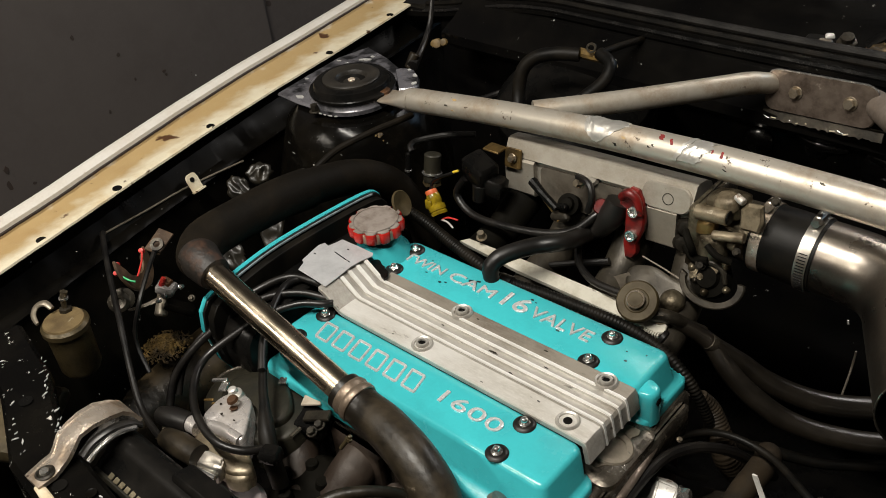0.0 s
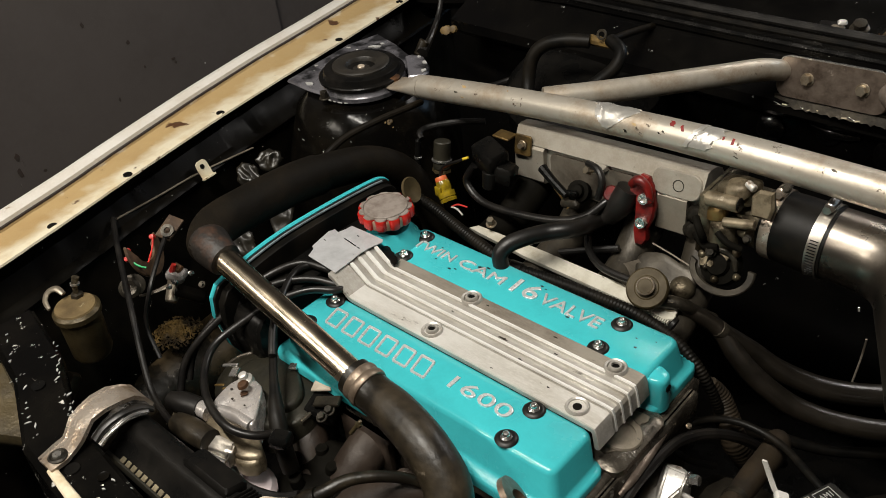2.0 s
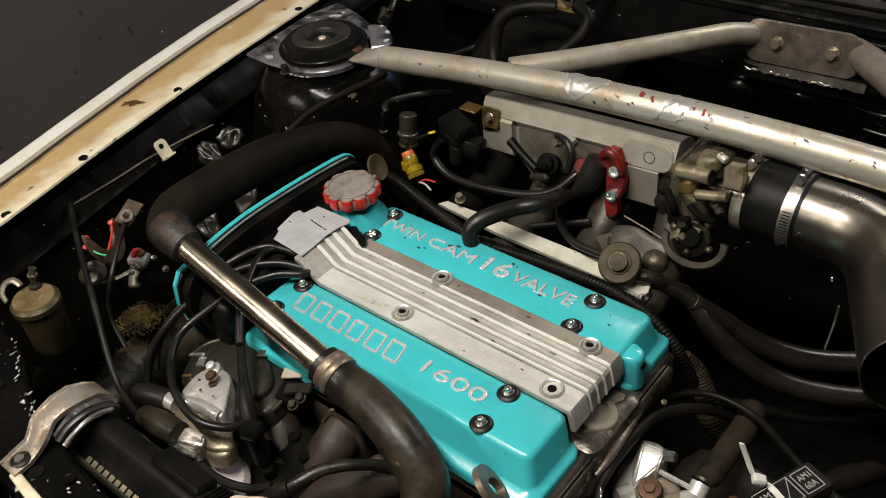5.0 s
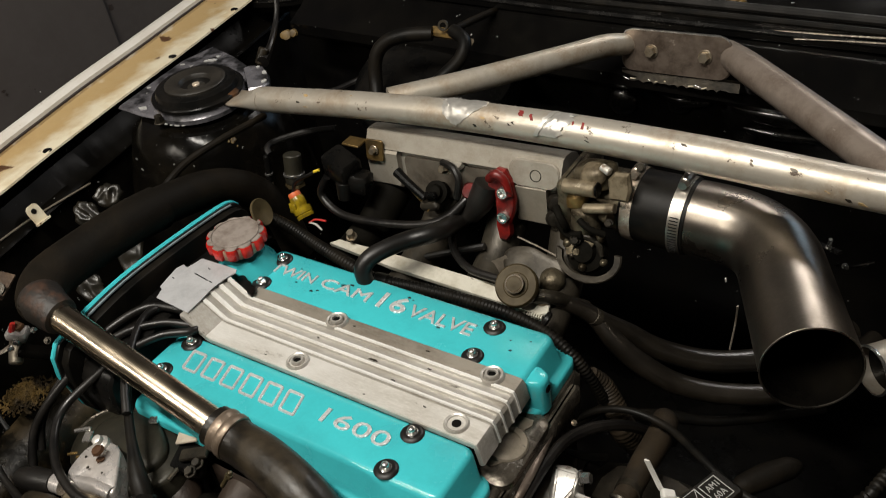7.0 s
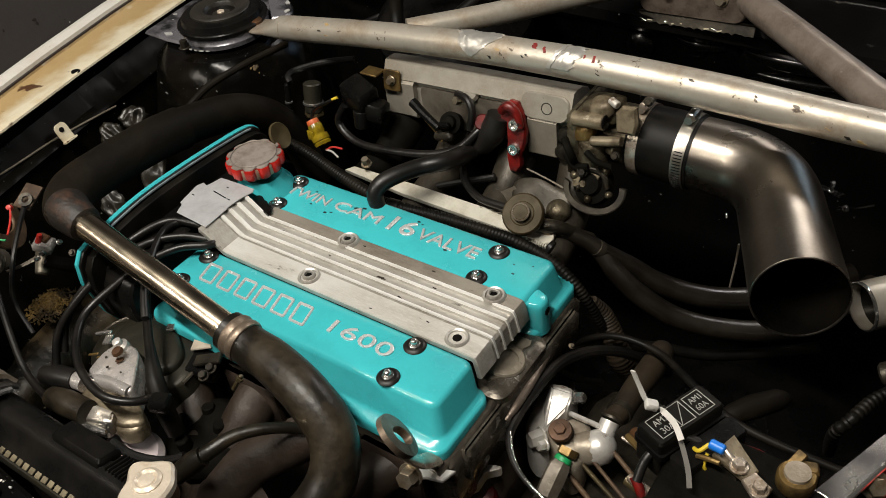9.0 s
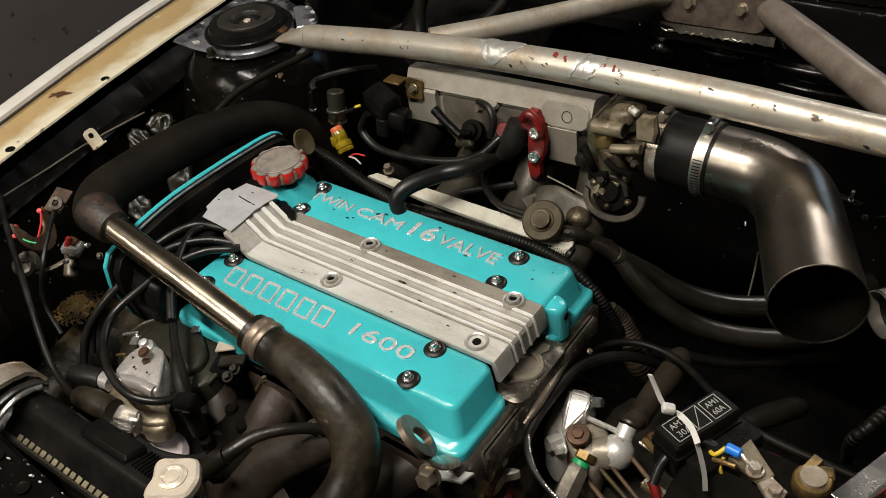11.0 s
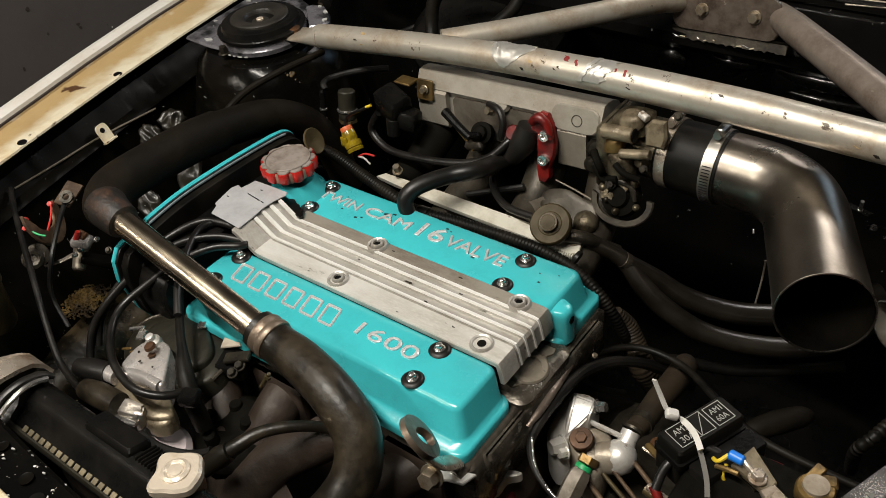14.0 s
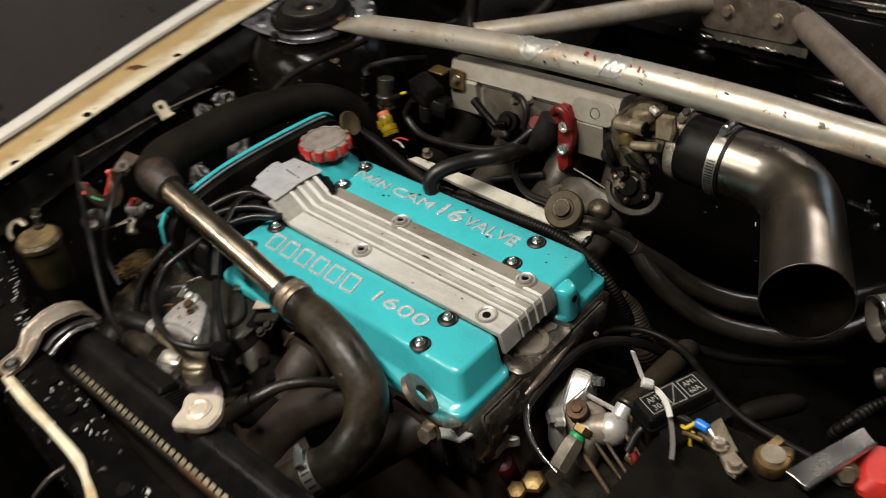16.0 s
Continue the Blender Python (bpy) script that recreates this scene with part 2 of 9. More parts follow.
TBODY = mat("oily_throttle_alloy", (0.19, 0.16, 0.108), 0.30, 0.75, (0.035, 0.026, 0.015), 46, 0.42, 0.58, 0.6, 300, (0.46, 0.42, 0.33), 90, 0.65, 0.73, fmetal=0.8, frough=0.25)
PALECAP = mat("pale_worn_cap_metal", (0.60, 0.52, 0.42), 0.30, 0.35, (0.40, 0.29, 0.19), 36, 0.46, 0.70, 0.35, 300, (0.16, 0.09, 0.05), 70, 0.64, 0.74, dent=0.3, dscale=60)
DISC = mat("tan_grey_steel", (0.060, 0.045, 0.022), 0.45, 0, (0.028, 0.020, 0.010), 50, 0.42, 0.7, 0.25, 300, (0.13, 0.10, 0.055), 110, 0.66, 0.74, spec=0.12)
REDMARK = mat("red_marker", (0.22, 0.012, 0.01), 0.5, 0, (0.10, 0.012, 0.01), 200, 0.4, 0.7, 0.1, 300)

REARLAND = mat("brown_stained_casting", (0.30, 0.27, 0.225), 0.42, 0.35, (0.17, 0.145, 0.115), 36, 0.42, 0.66, 0.4, 600, (0.05, 0.04, 0.03), 70, 0.63, 0.70, stretch=(0.4, 1, 1))
WORNRED = mat("worn_notch_metal", (0.36, 0.27, 0.19), 0.45, 0.3, (0.22, 0.13, 0.09), 90, 0.4, 0.66, 0.3, 300, (0.30, 0.03, 0.02), 120, 0.6, 0.68)
DUSTRUB = mat("dusty_mount_rubber", (0.012, 0.0105, 0.0085), 0.40, 0, (0.024, 0.020, 0.015), 40, 0.4, 0.7, 0.25, 300, (0.085, 0.076, 0.062), 110, 0.68, 0.76)
SMUT = mat("black_oily_smut", (0.010, 0.024, 0.026), 0.35, 0, (0.012, 0.10, 0.11), 160, 0.5, 0.7, 0.2, 300)
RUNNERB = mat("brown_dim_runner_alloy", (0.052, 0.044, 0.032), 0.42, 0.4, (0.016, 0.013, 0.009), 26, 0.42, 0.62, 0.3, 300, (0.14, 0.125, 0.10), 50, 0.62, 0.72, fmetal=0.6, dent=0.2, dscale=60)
OXIDE = mat("dark_oxide_steel", (0.105, 0.066, 0.038), 0.42, 0.3, (0.045, 0.026, 0.014), 36, 0.42, 0.62, 0.4, 220, (0.26, 0.20, 0.14), 80, 0.65, 0.73, dent=0.3, dscale=60)
HOSEBROWN = mat("brown_perished_rubber", (0.030, 0.0215, 0.013), 0.48, 0, (0.009, 0.0065, 0.004), 24, 0.42, 0.66, 0.3, 200, (0.085, 0.066, 0.042), 60, 0.64, 0.73, spec=0.35, dent=0.25, dscale=40)
# Darker copy of the white nylon, with shade in its colour.
TIEGREY = mat("shaded_nylon", (0.115, 0.107, 0.096), 0.45, 0, (0.07, 0.064, 0.055), 40, 0.4, 0.7, 0.1, 300)
TANCAST = mat("tan_stained_casting", (0.22, 0.18, 0.12), 0.36, 0.4, (0.075, 0.056, 0.032), 55, 0.42, 0.60, 0.25, 260, (0.40, 0.35, 0.27), 80, 0.63, 0.71, fmetal=0.6, dent=0.3, dscale=70)
CONDUIT = mat("matt_black_conduit", (0.0034, 0.0032, 0.0028), 0.42, 0, (0.011, 0.0085, 0.0055), 26, 0.42, 0.7, 0.1, 300, rough2=0.6, spec=0.15)
GREASE = mat("greasy_paint_and_bore_shade", (0.0018, 0.0016, 0.0014), 0.26, 0, (0.0052, 0.0043, 0.0030), 16, 0.4, 0.7, 0.25, 90, (0.42, 0.42, 0.39), 110, 0.685, 0.70, rough2=0.44, spec=0.06, dent=0.12, dscale=30)
DOME = mat("glossy_tower_paint", (0.0020, 0.0018, 0.0015), 0.15, 0, (0.0065, 0.0052, 0.0034), 16, 0.4, 0.7, 0.2, 70, (0.42, 0.42, 0.39), 110, 0.682, 0.70, rough2=0.30, spec=0.10, dent=0.35, dscale=22)
BAND = mat("steel_clamp_band", (0.46, 0.435, 0.395), 0.30, 0.95, (0.22, 0.185, 0.145), 46, 0.4, 0.7, 0.1, 500, (0.12, 0.075, 0.04), 90, 0.65, 0.73)
CANISTER = mat("tarnished_brass_drum", (0.080, 0.060, 0.028), 0.34, 0.4, (0.024, 0.018, 0.009), 22, 0.42, 0.66, 0.4, 300, (0.26, 0.21, 0.12), 70, 0.66, 0.74, dent=0.3, dscale=40)
TANPLATE = mat("tan_steel_sheet", (0.26, 0.225, 0.175), 0.36, 0.55, (0.12, 0.098, 0.07), 40, 0.42, 0.68, 0.3, 300, (0.025, 0.02, 0.014), 70, 0.62, 0.70)
EYE_STEEL = mat("brown_lifting_steel", (0.20, 0.155, 0.115), 0.36, 0.6, (0.10, 0.07, 0.047), 50, 0.42, 0.66, 0.35, 300, (0.38, 0.33, 0.27), 90, 0.66, 0.73, fmetal=0.8)
POLISH = mat("polished_steel_sheet", (0.46, 0.44, 0.41), 0.16, 1.0, (0.28, 0.26, 0.235), 30, 0.4, 0.7, 0.2, 90)
OILY = mat("oily_black_alloy", (0.150, 0.130, 0.104), 0.20, 0.65, (0.020, 0.017, 0.012), 32, 0.44, 0.66, 0.5, 120, (0.62, 0.58, 0.52), 50, 0.61, 0.69, fmetal=0.9, frough=0.20, dent=0.2, dscale=60)
DARKRED = mat("dirty_dark_red", (0.17, 0.008, 0.006), 0.30, 0.15, (0.045, 0.004, 0.0035), 60, 0.42, 0.62, 0.25, 300, (0.012, 0.006, 0.005), 90, 0.58, 0.66)
PLATED = mat("mottled_plate_steel", (0.20, 0.16, 0.13), 0.28, 0.65, (0.075, 0.055, 0.042), 40, 0.42, 0.64, 0.3, 260, (0.42, 0.36, 0.30), 60, 0.63, 0.71, fmetal=0.8, dent=0.25, dscale=70)
# Near-black copy of the runner alloy; shade under the plenum is painted in.
RUNNER = mat("near_black_runner_alloy", (0.0065, 0.0058, 0.0045), 0.6, 0, (0.003, 0.0027, 0.002), 30, 0.4, 0.62, 0.3, 300, (0.02, 0.017, 0.013), 90, 0.66, 0.76, spec=0.03)
# Grimy alloy, also dark enough to carry the shade of the plenum's recess.
RECESS = mat("grimy_shaded_alloy", (0.175, 0.152, 0.122), 0.45, 0.45, (0.085, 0.070, 0.052), 34, 0.40, 0.66, 0.4, 400, (0.03, 0.024, 0.017), 60, 0.62, 0.70)
GLOSS = mat("glossy_black_pressing", (0.004, 0.004, 0.004), 0.20, 0, (0.007, 0.006, 0.005), 40, 0.4, 0.7, 0.3, 60, spec=0.7, coat=0.5)
HOUSING = mat("oily_olive_housing", (0.030, 0.027, 0.018), 0.40, 0.3, (0.010, 0.009, 0.006), 22, 0.42, 0.64, 0.25, 160, (0.13, 0.11, 0.075), 80, 0.66, 0.74, dent=0.25, dscale=40)
HEATER = mat("glossy_heater_rubber", (0.0062, 0.0050, 0.0035), 0.28, 0, (0.014, 0.0105, 0.0066), 22, 0.42, 0.70, 0.06, 300, (0.022, 0.017, 0.012), 90, 0.68, 0.76, rough2=0.42, spec=0.8)
TIN = mat("bluish_tin_sheet", (0.50, 0.505, 0.515), 0.40, 0.35, (0.36, 0.36, 0.37), 34, 0.42, 0.7, 0.3, 400, (0.10, 0.095, 0.09), 70, 0.66, 0.72)
EDGE = mat("bluish_seal_edge", (0.20, 0.25, 0.27), 0.35, 0, (0.08, 0.10, 0.11), 60, 0.42, 0.66, 0.2, 300)
SEALANT = mat("crinkled_black_sealant", (0.009, 0.0078, 0.0058), 0.34, 0, (0.022, 0.018, 0.012), 40, 0.4, 0.7, 0.06, 60, spec=0.4, rough2=0.34)
BURNT = mat("rust_stained_rubber", (0.009, 0.0065, 0.0045), 0.55, 0, (0.055, 0.022, 0.009), 46, 0.52, 0.72, 0.5, 240, (0.10, 0.045, 0.017), 90, 0.66, 0.74, dent=0.6, dscale=45)
RIM = mat("bright_pipe_rim", (0.55, 0.50, 0.43), 0.25, 1.0, (0.36, 0.31, 0.25), 60, 0.4, 0.7, 0.1, 300)
SILVER = mat("bright_worn_casting", (0.50, 0.47, 0.45), 0.26, 0.55, (0.36, 0.325, 0.295), 46, 0.44, 0.66, 0.2, 160, (0.14, 0.06, 0.02), 40, 0.62, 0.70, frough=0.45, fmetal=0.1, dent=0.10, dscale=50)
# Oily grime; the pale flecks are painted glints.
WETGRIME = mat("oily_grime_with_glints", (0.0055, 0.0045, 0.003), 0.22, 0, (0.040, 0.027, 0.012), 22, 0.46, 0.66, 0.9, 55, (0.22, 0.18, 0.12), 110, 0.655, 0.69, rough2=0.4, spec=0.6)
DULLPLEN = mat("brown_grey_plenum_panel", (0.255, 0.228, 0.185), 0.42, 0.40, (0.15, 0.128, 0.095), 22, 0.42, 0.68, 0.18, 400, (0.045, 0.035, 0.025), 55, 0.635, 0.72)
LIDTAN = mat("crusty_tan_lid", (0.16, 0.115, 0.055), 0.36, 0.1, (0.07, 0.046, 0.02), 50, 0.42, 0.64, 0.6, 200, (0.36, 0.31, 0.20), 90, 0.64, 0.72)



def channel_stain():
    """Cream paint that turns to a brown rust stain across the channel, with a ragged border and dark rust spots."""
    m = mat("stained_channel", (0.62, 0.56, 0.42), 0.38, 0, (0.50, 0.39, 0.23), 20, 0.48, 0.70, 0.3, 250, dent=0.2, dscale=40)
    nt = m.node_tree
    n, l = nt.nodes, nt.links
    b = n["Principled BSDF"]
    uv = n.new("ShaderNodeUVMap")
    uv.uv_map = "across"
    sep = n.new("ShaderNodeSeparateXYZ")
    l.new(uv.outputs[0], sep.inputs[0])
    tc = n.new("ShaderNodeTexCoord")
    last = b.inputs["Base Color"].links[0].from_socket

    def tex(scale, detail):
        t = n.new("ShaderNodeTexNoise")
        t.inputs["Scale"].default_value, t.inputs["Detail"].default_value = scale, detail
        l.new(tc.outputs["Object"], t.inputs["Vector"])
        return t.outputs[0]

    def spread(src, a, z, lo, hi):
        r = n.new("ShaderNodeMapRange")
        r.inputs["From Min"].default_value, r.inputs["From Max"].default_value, r.inputs["To Min"].default_value, r.inputs["To Max"].default_value = a, z, lo, hi
        l.new(src, r.inputs["Value"])
        return r.outputs[0]

    def sums(a, c):
        x = n.new("ShaderNodeMath")
        l.new(a, x.inputs[0])
        l.new(c, x.inputs[1])
        return x.outputs[0]

    def blend(fac, a, colour):
        x = n.new("ShaderNodeMix")
        x.data_type = "RGBA"
        l.new(fac, x.inputs[0])
        l.new(a, x.inputs[6])
        x.inputs[7].default_value = (*colour, 1)
        return x.outputs[2]
    edge = sums(sep.outputs[0], spread(tex(26, 6), 0.3, 0.7, -0.22, 0.22))
    col = blend(spread(edge, 0.18, 0.62, 0.0, 0.95), last, (0.36, 0.245, 0.105))
    col = blend(spread(tex(9, 5), 0.52, 0.72, 0.0, 0.6), col, (0.25, 0.145, 0.055))
    col = blend(spread(tex(30, 4), 0.665, 0.70, 0.0, 1.0), col, (0.07, 0.030, 0.012))
    col = blend(spread(edge, 1.02, 1.12, 0.0, 0.5), col, (0.62, 0.58, 0.50))
    l.new(col, b.inputs["Base Color"])
    return m


CHANNEL = channel_stain()
# ---- mesh helpers ----
def V(*a):
    return Vector(a)


def finish(bm, name, material, origin, smooth=True, angle=35):
    bmesh.ops.recalc_face_normals(bm, faces=bm.faces)
    for v in bm.verts:
        v.co -= origin
    lim = math.cos(radians(angle))
    for f in bm.faces:
        f.smooth = smooth
    if smooth:
        for e in bm.edges:
            if len(e.link_faces) == 2 and e.link_faces[0].normal.dot(e.link_faces[1].normal) < lim:
                e.smooth = False
    me = bpy.data.meshes.new(name)
    bm.to_mesh(me)
    bm.free()
    me.materials.append(material)
    return me


BASE = {}


def thing(name, base, label, category, group="", kind=""):
    """An empty at the thing's base, to carry its parts."""
    ob = new(name)
    ob.empty_display_size = 0.01
    ob.location = base
    BASE[ob] = Vector(base)
    return tagged(ob, label, category, group, kind)


def solid(name, bm, material, label, category, base=None, group="", kind="", smooth=True, angle=35):
    """A thing of one mesh."""
    if base is None:
        lo = [min(v.co[i] for v in bm.verts) for i in range(3)]
        hi = [max(v.co[i] for v in bm.verts) for i in range(3)]
        base = ((lo[0] + hi[0]) / 2, (lo[1] + hi[1]) / 2, lo[2])
    ob = new(name, finish(bm, name, material, Vector(base), smooth, angle))
    ob.location = base
    BASE[ob] = Vector(base)
    return tagged(ob, label, category, group, kind)


def part(name, bm, material, parent, label="", smooth=True, angle=35):
    ob = new(name, finish(bm, name, material, BASE[parent], smooth, angle))
    ob.parent = parent
    BASE[ob] = BASE[parent]
    return tagged(ob, label)


WORLD = {}


def alike(name, mesh, parent, m):
    """One more piece on a shared mesh, at the pose m in the world."""
    ob = new(name, mesh)
    ob.parent = parent
    ob.matrix_basis = (WORLD[parent].inverted() if parent in WORLD else Matrix.Translation(-BASE[parent])) @ m
    BASE[ob] = BASE[parent]
    WORLD[ob] = m.copy()
    return ob


def B():
    return bmesh.new()


def frame_of(d):
    d = Vector(d).normalized()
    up = Vector((0, 0, 1)) if abs(d.z) < 0.95 else Vector((1, 0, 0))
    x = up.cross(d).normalized()
    return x, d.cross(x), d


def cyl(bm, p0, p1, r0, r1=None, segs=20, bev=0.0):
    """A round bar from p0 to p1, with softened rims."""
    p0, p1 = Vector(p0), Vector(p1)
    r1 = r0 if r1 is None else r1
    x, y, d = frame_of(p1 - p0)
    ln = (p1 - p0).length
    prof = [(0, 0), (r0 - bev, 0), (r0, bev), (r1, ln - bev), (r1 - bev, ln), (0, ln)] if bev else [(0, 0), (r0, 0), (r1, ln), (0, ln)]
    return lathe(bm, prof, p0, d, segs)


def lathe(bm, prof, at, axis, segs=24, lobes=0, depth=0.0, sharp=3):
    """Turns (radius, height) pairs about an axis."""
    x, y, d = frame_of(axis)
    at = Vector(at)
    rings = []
    for r, h in prof:
        if r <= 1e-7:
            rings.append([bm.verts.new(at + d * h)])
        else:
            ring = []
            for i in range(segs):
                a = 2 * math.pi * i / segs
                rr = r - (depth * (0.5 - 0.5 * math.cos(lobes * a)) ** sharp if lobes else 0)
                ring.append(bm.verts.new(at + d * h + x * (rr * math.cos(a)) + y * (rr * math.sin(a))))
            rings.append(ring)
    for a, b in zip(rings, rings[1:]):
        for i in range(segs):
            j = (i + 1) % segs
            if len(a) == 1 and len(b) == 1:
                continue
            if len(a) == 1:
                bm.faces.new((a[0], b[i], b[j]))
            elif len(b) == 1:
                bm.faces.new((a[i], a[j], b[0]))
            else:
                bm.faces.new((a[i], a[j], b[j], b[i]))
    return bm


def curve_points(pts, steps):
    """A smooth line through the points."""
    p = [Vector(q) for q in pts]
    if len(p) == 2 or steps <= 1:
        return p
    out = []
    for i in range(len(p) - 1):
        a, b, c, d = p[max(0, i - 1)], p[i], p[i + 1], p[min(len(p) - 1, i + 2)]
        for k in range(steps):
            t = k / steps
            out.append(0.5 * (2 * b + (c - a) * t + (2 * a - 5 * b + 4 * c - d) * t * t + (3 * b - a - 3 * c + d) * t ** 3))
    return out + [p[-1]]


def sweep(bm, pts, r, segs=12, steps=6, caps=True, pitch=0.0, depth=0.0, squash=1.0, hollow=0.0):
    """A tube along a smooth line; r may change from point to point; pitch and depth make a convoluted hose."""
    line = curve_points(pts, steps)
    if pitch:
        dense, need = [line[0]], pitch / 4
        for a, b in zip(line, line[1:]):
            n = max(1, round((b - a).length / need))
            dense += [a.lerp(b, (k + 1) / n) for k in range(n)]
        line = dense
    n = len(line)
    rs = [r] * n if not isinstance(r, (list, tuple)) else [float(np.interp(i / (n - 1) * (len(r) - 1), range(len(r)), r)) for i in range(n)]
    if pitch:
        rs = [q - (depth if (i // 2) % 2 else 0) for i, q in enumerate(rs)]
    d0 = (line[1] - line[0]).normalized()
    x, y, _ = frame_of(d0)
    rings = []
    for i, p in enumerate(line):
        d = (line[min(i + 1, n - 1)] - line[max(i - 1, 0)]).normalized()
        x = (x - d * x.dot(d)).normalized()
        y = d.cross(x)
        rings.append([bm.verts.new(p + x * (rs[i] * math.cos(2 * math.pi * k / segs)) + y * (rs[i] * squash * math.sin(2 * math.pi * k / segs))) for k in range(segs)])
        if hollow and i == n - 1:
            rings.append([bm.verts.new(p + (v.co - p) * (1 - hollow / rs[i])) for v in rings[-1]])
            back = line[max(0, n - 8)]
            rings.append([bm.verts.new(v.co + (back - p)) for v in rings[-1]])
    for a, b in zip(rings, rings[1:]):
        for k in range(segs):
            j = (k + 1) % segs
            bm.faces.new((a[k], a[j], b[j], b[k]))
    if caps:
        bm.faces.new(rings[0])
        bm.faces.new(rings[-1])
    return bm


def loft(bm, rings, cap=True):
    rr = [[bm.verts.new(Vector(p)) for p in ring] for ring in rings]
    n = len(rr[0])
    for a, b in zip(rr, rr[1:]):
        for i in range(n):
            j = (i + 1) % n
            bm.faces.new((a[i], a[j], b[j], b[i]))
    if cap:
        bm.faces.new(rr[0])
        bm.faces.new(rr[-1])
    return bm


def smooth_ring(pts, k=4):
    """A closed smooth outline through the points."""
    p = [Vector(q) for q in pts]
    n, out = len(p), []
    for i in range(n):
        a, b, c, d = p[i - 1], p[i], p[(i + 1) % n], p[(i + 2) % n]
        for j in range(k):
            t = j / k
            out.append(0.5 * (2 * b + (c - a) * t + (2 * a - 5 * b + 4 * c - d) * t * t + (3 * b - a - 3 * c + d) * t ** 3))
    return out


def pad(bm, pts, drop, ease=0.003, k=4):
    """A rounded pad: the outline as its top, eased at the rim and carried down by drop."""
    ring = smooth_ring(pts, k)
    c = sum(ring, Vector()) / len(ring)

    def at(s, dz):
        return [c + (p - c) * s + Vector((0, 0, dz)) for p in ring]
    r = sum((p - c).length for p in ring) / len(ring)
    e = ease / r
    return loft(bm, [at(1.0, -drop), at(1.0, -ease), at(1 - e * 0.3, -ease * 0.4), at(1 - e, 0), at(0.5, ease * 0.15)])


def rrect(x0, x1, y0, y1, r, z, n=5):
    """A rounded rectangle at the height z."""
    pts = []
    for cx, cy, a0 in ((x1 - r, y1 - r, 0), (x0 + r, y1 - r, 90), (x0 + r, y0 + r, 180), (x1 - r, y0 + r, 270)):
        for k in range(n + 1):
            a = radians(a0 + 90 * k / n)
            pts.append((cx + r * math.cos(a), cy + r * math.sin(a), z))
    return pts


def box(bm, c, s, bev=0.0, m=None):
    """A block with eased edges."""
    x, y, z = (q / 2 for q in s)
    bev = min(bev, 0.45 * min(s))
    if bev <= 0:
        rings = [[(-x, -y, h), (x, -y, h), (x, y, h), (-x, y, h)] for h in (-z, z)]
    else:
        rings = [rrect(-x + i, x - i, -y + i, y - i, bev, h, 2) for i, h in ((bev * 0.7, -z), (0.0, -z + bev), (0.0, z - bev), (bev * 0.7, z))]
    t = Matrix.Translation(c) @ (m or Matrix())
    return loft(bm, [[t @ Vector(p) for p in ring] for ring in rings])


def prism(bm, outline, depth, m, bev=0.0):
    """An outline in a local xy plane, pushed along local z by depth, placed by m."""
    n = len(outline)
    c = Vector((sum(p[0] for p in outline) / n, sum(p[1] for p in outline) / n))

    def ring(h, inset):
        out = []
        for p in outline:
            q = Vector(p[:2]) - c
            q = q * (1 - inset / max(q.length, 1e-6)) + c
            out.append(m @ Vector((q.x, q.y, h)))
        return out
    rings = [ring(0, 0), ring(depth, 0)] if not bev else [ring(0, bev), ring(bev, 0), ring(depth - bev, 0), ring(depth, bev)]
    return loft(bm, rings)


def axes(at, x, y):
    """A pose with its local x and y along the given ways."""
    x = Vector(x).normalized()
    z = x.cross(Vector(y)).normalized()
    y = z.cross(x)
    m = Matrix((x, y, z)).transposed().to_4x4()
    m.translation = Vector(at)
    return m


def text_mesh(words, m, grow=0.0, slope=0.0):
    """Words one unit high as a bmesh, from the built-in font, 0.2 deep, placed by m; slope eases the edges."""
    cu = bpy.data.curves.new("words", "FONT")
    cu.body, cu.size, cu.extrude, cu.bevel_depth, cu.bevel_resolution, cu.resolution_u = words, 1.0, 0.1 - slope, slope, 1 if slope else 0, 3
    cu.offset = grow - slope
    ob = bpy.data.objects.new("words", cu)
    scene.collection.objects.link(ob)
    dg = bpy.context.evaluated_depsgraph_get()
    me = bpy.data.meshes.new_from_object(ob.evaluated_get(dg))
    bm = B()
    bm.from_mesh(me)
    bpy.data.objects.remove(ob)
    bpy.data.curves.remove(cu)
    bpy.data.meshes.remove(me)
    bmesh.ops.remove_doubles(bm, verts=bm.verts, dist=1e-5)
    bm.transform(m)
    return bm


def fit_text(words, x0, x1, y0, y1, z, depth, grow=0.0, slope=0.0):
    """Words that fill a level rectangle, reading along x, with their middle at z."""
    bm = text_mesh(words, Matrix())
    xs = [v.co.x for v in bm.verts]
    ys = [v.co.y for v in bm.verts]
    bm.free()
    sx, sy = (x1 - x0) / (max(xs) - min(xs)), (y1 - y0) / (max(ys) - min(ys))
    m = Matrix.Translation((x0 - min(xs) * sx, y0 - min(ys) * sy, z)) @ Matrix.Diagonal((sx, sy, depth / 0.2, 1))
    return text_mesh(words, m, grow, slope)


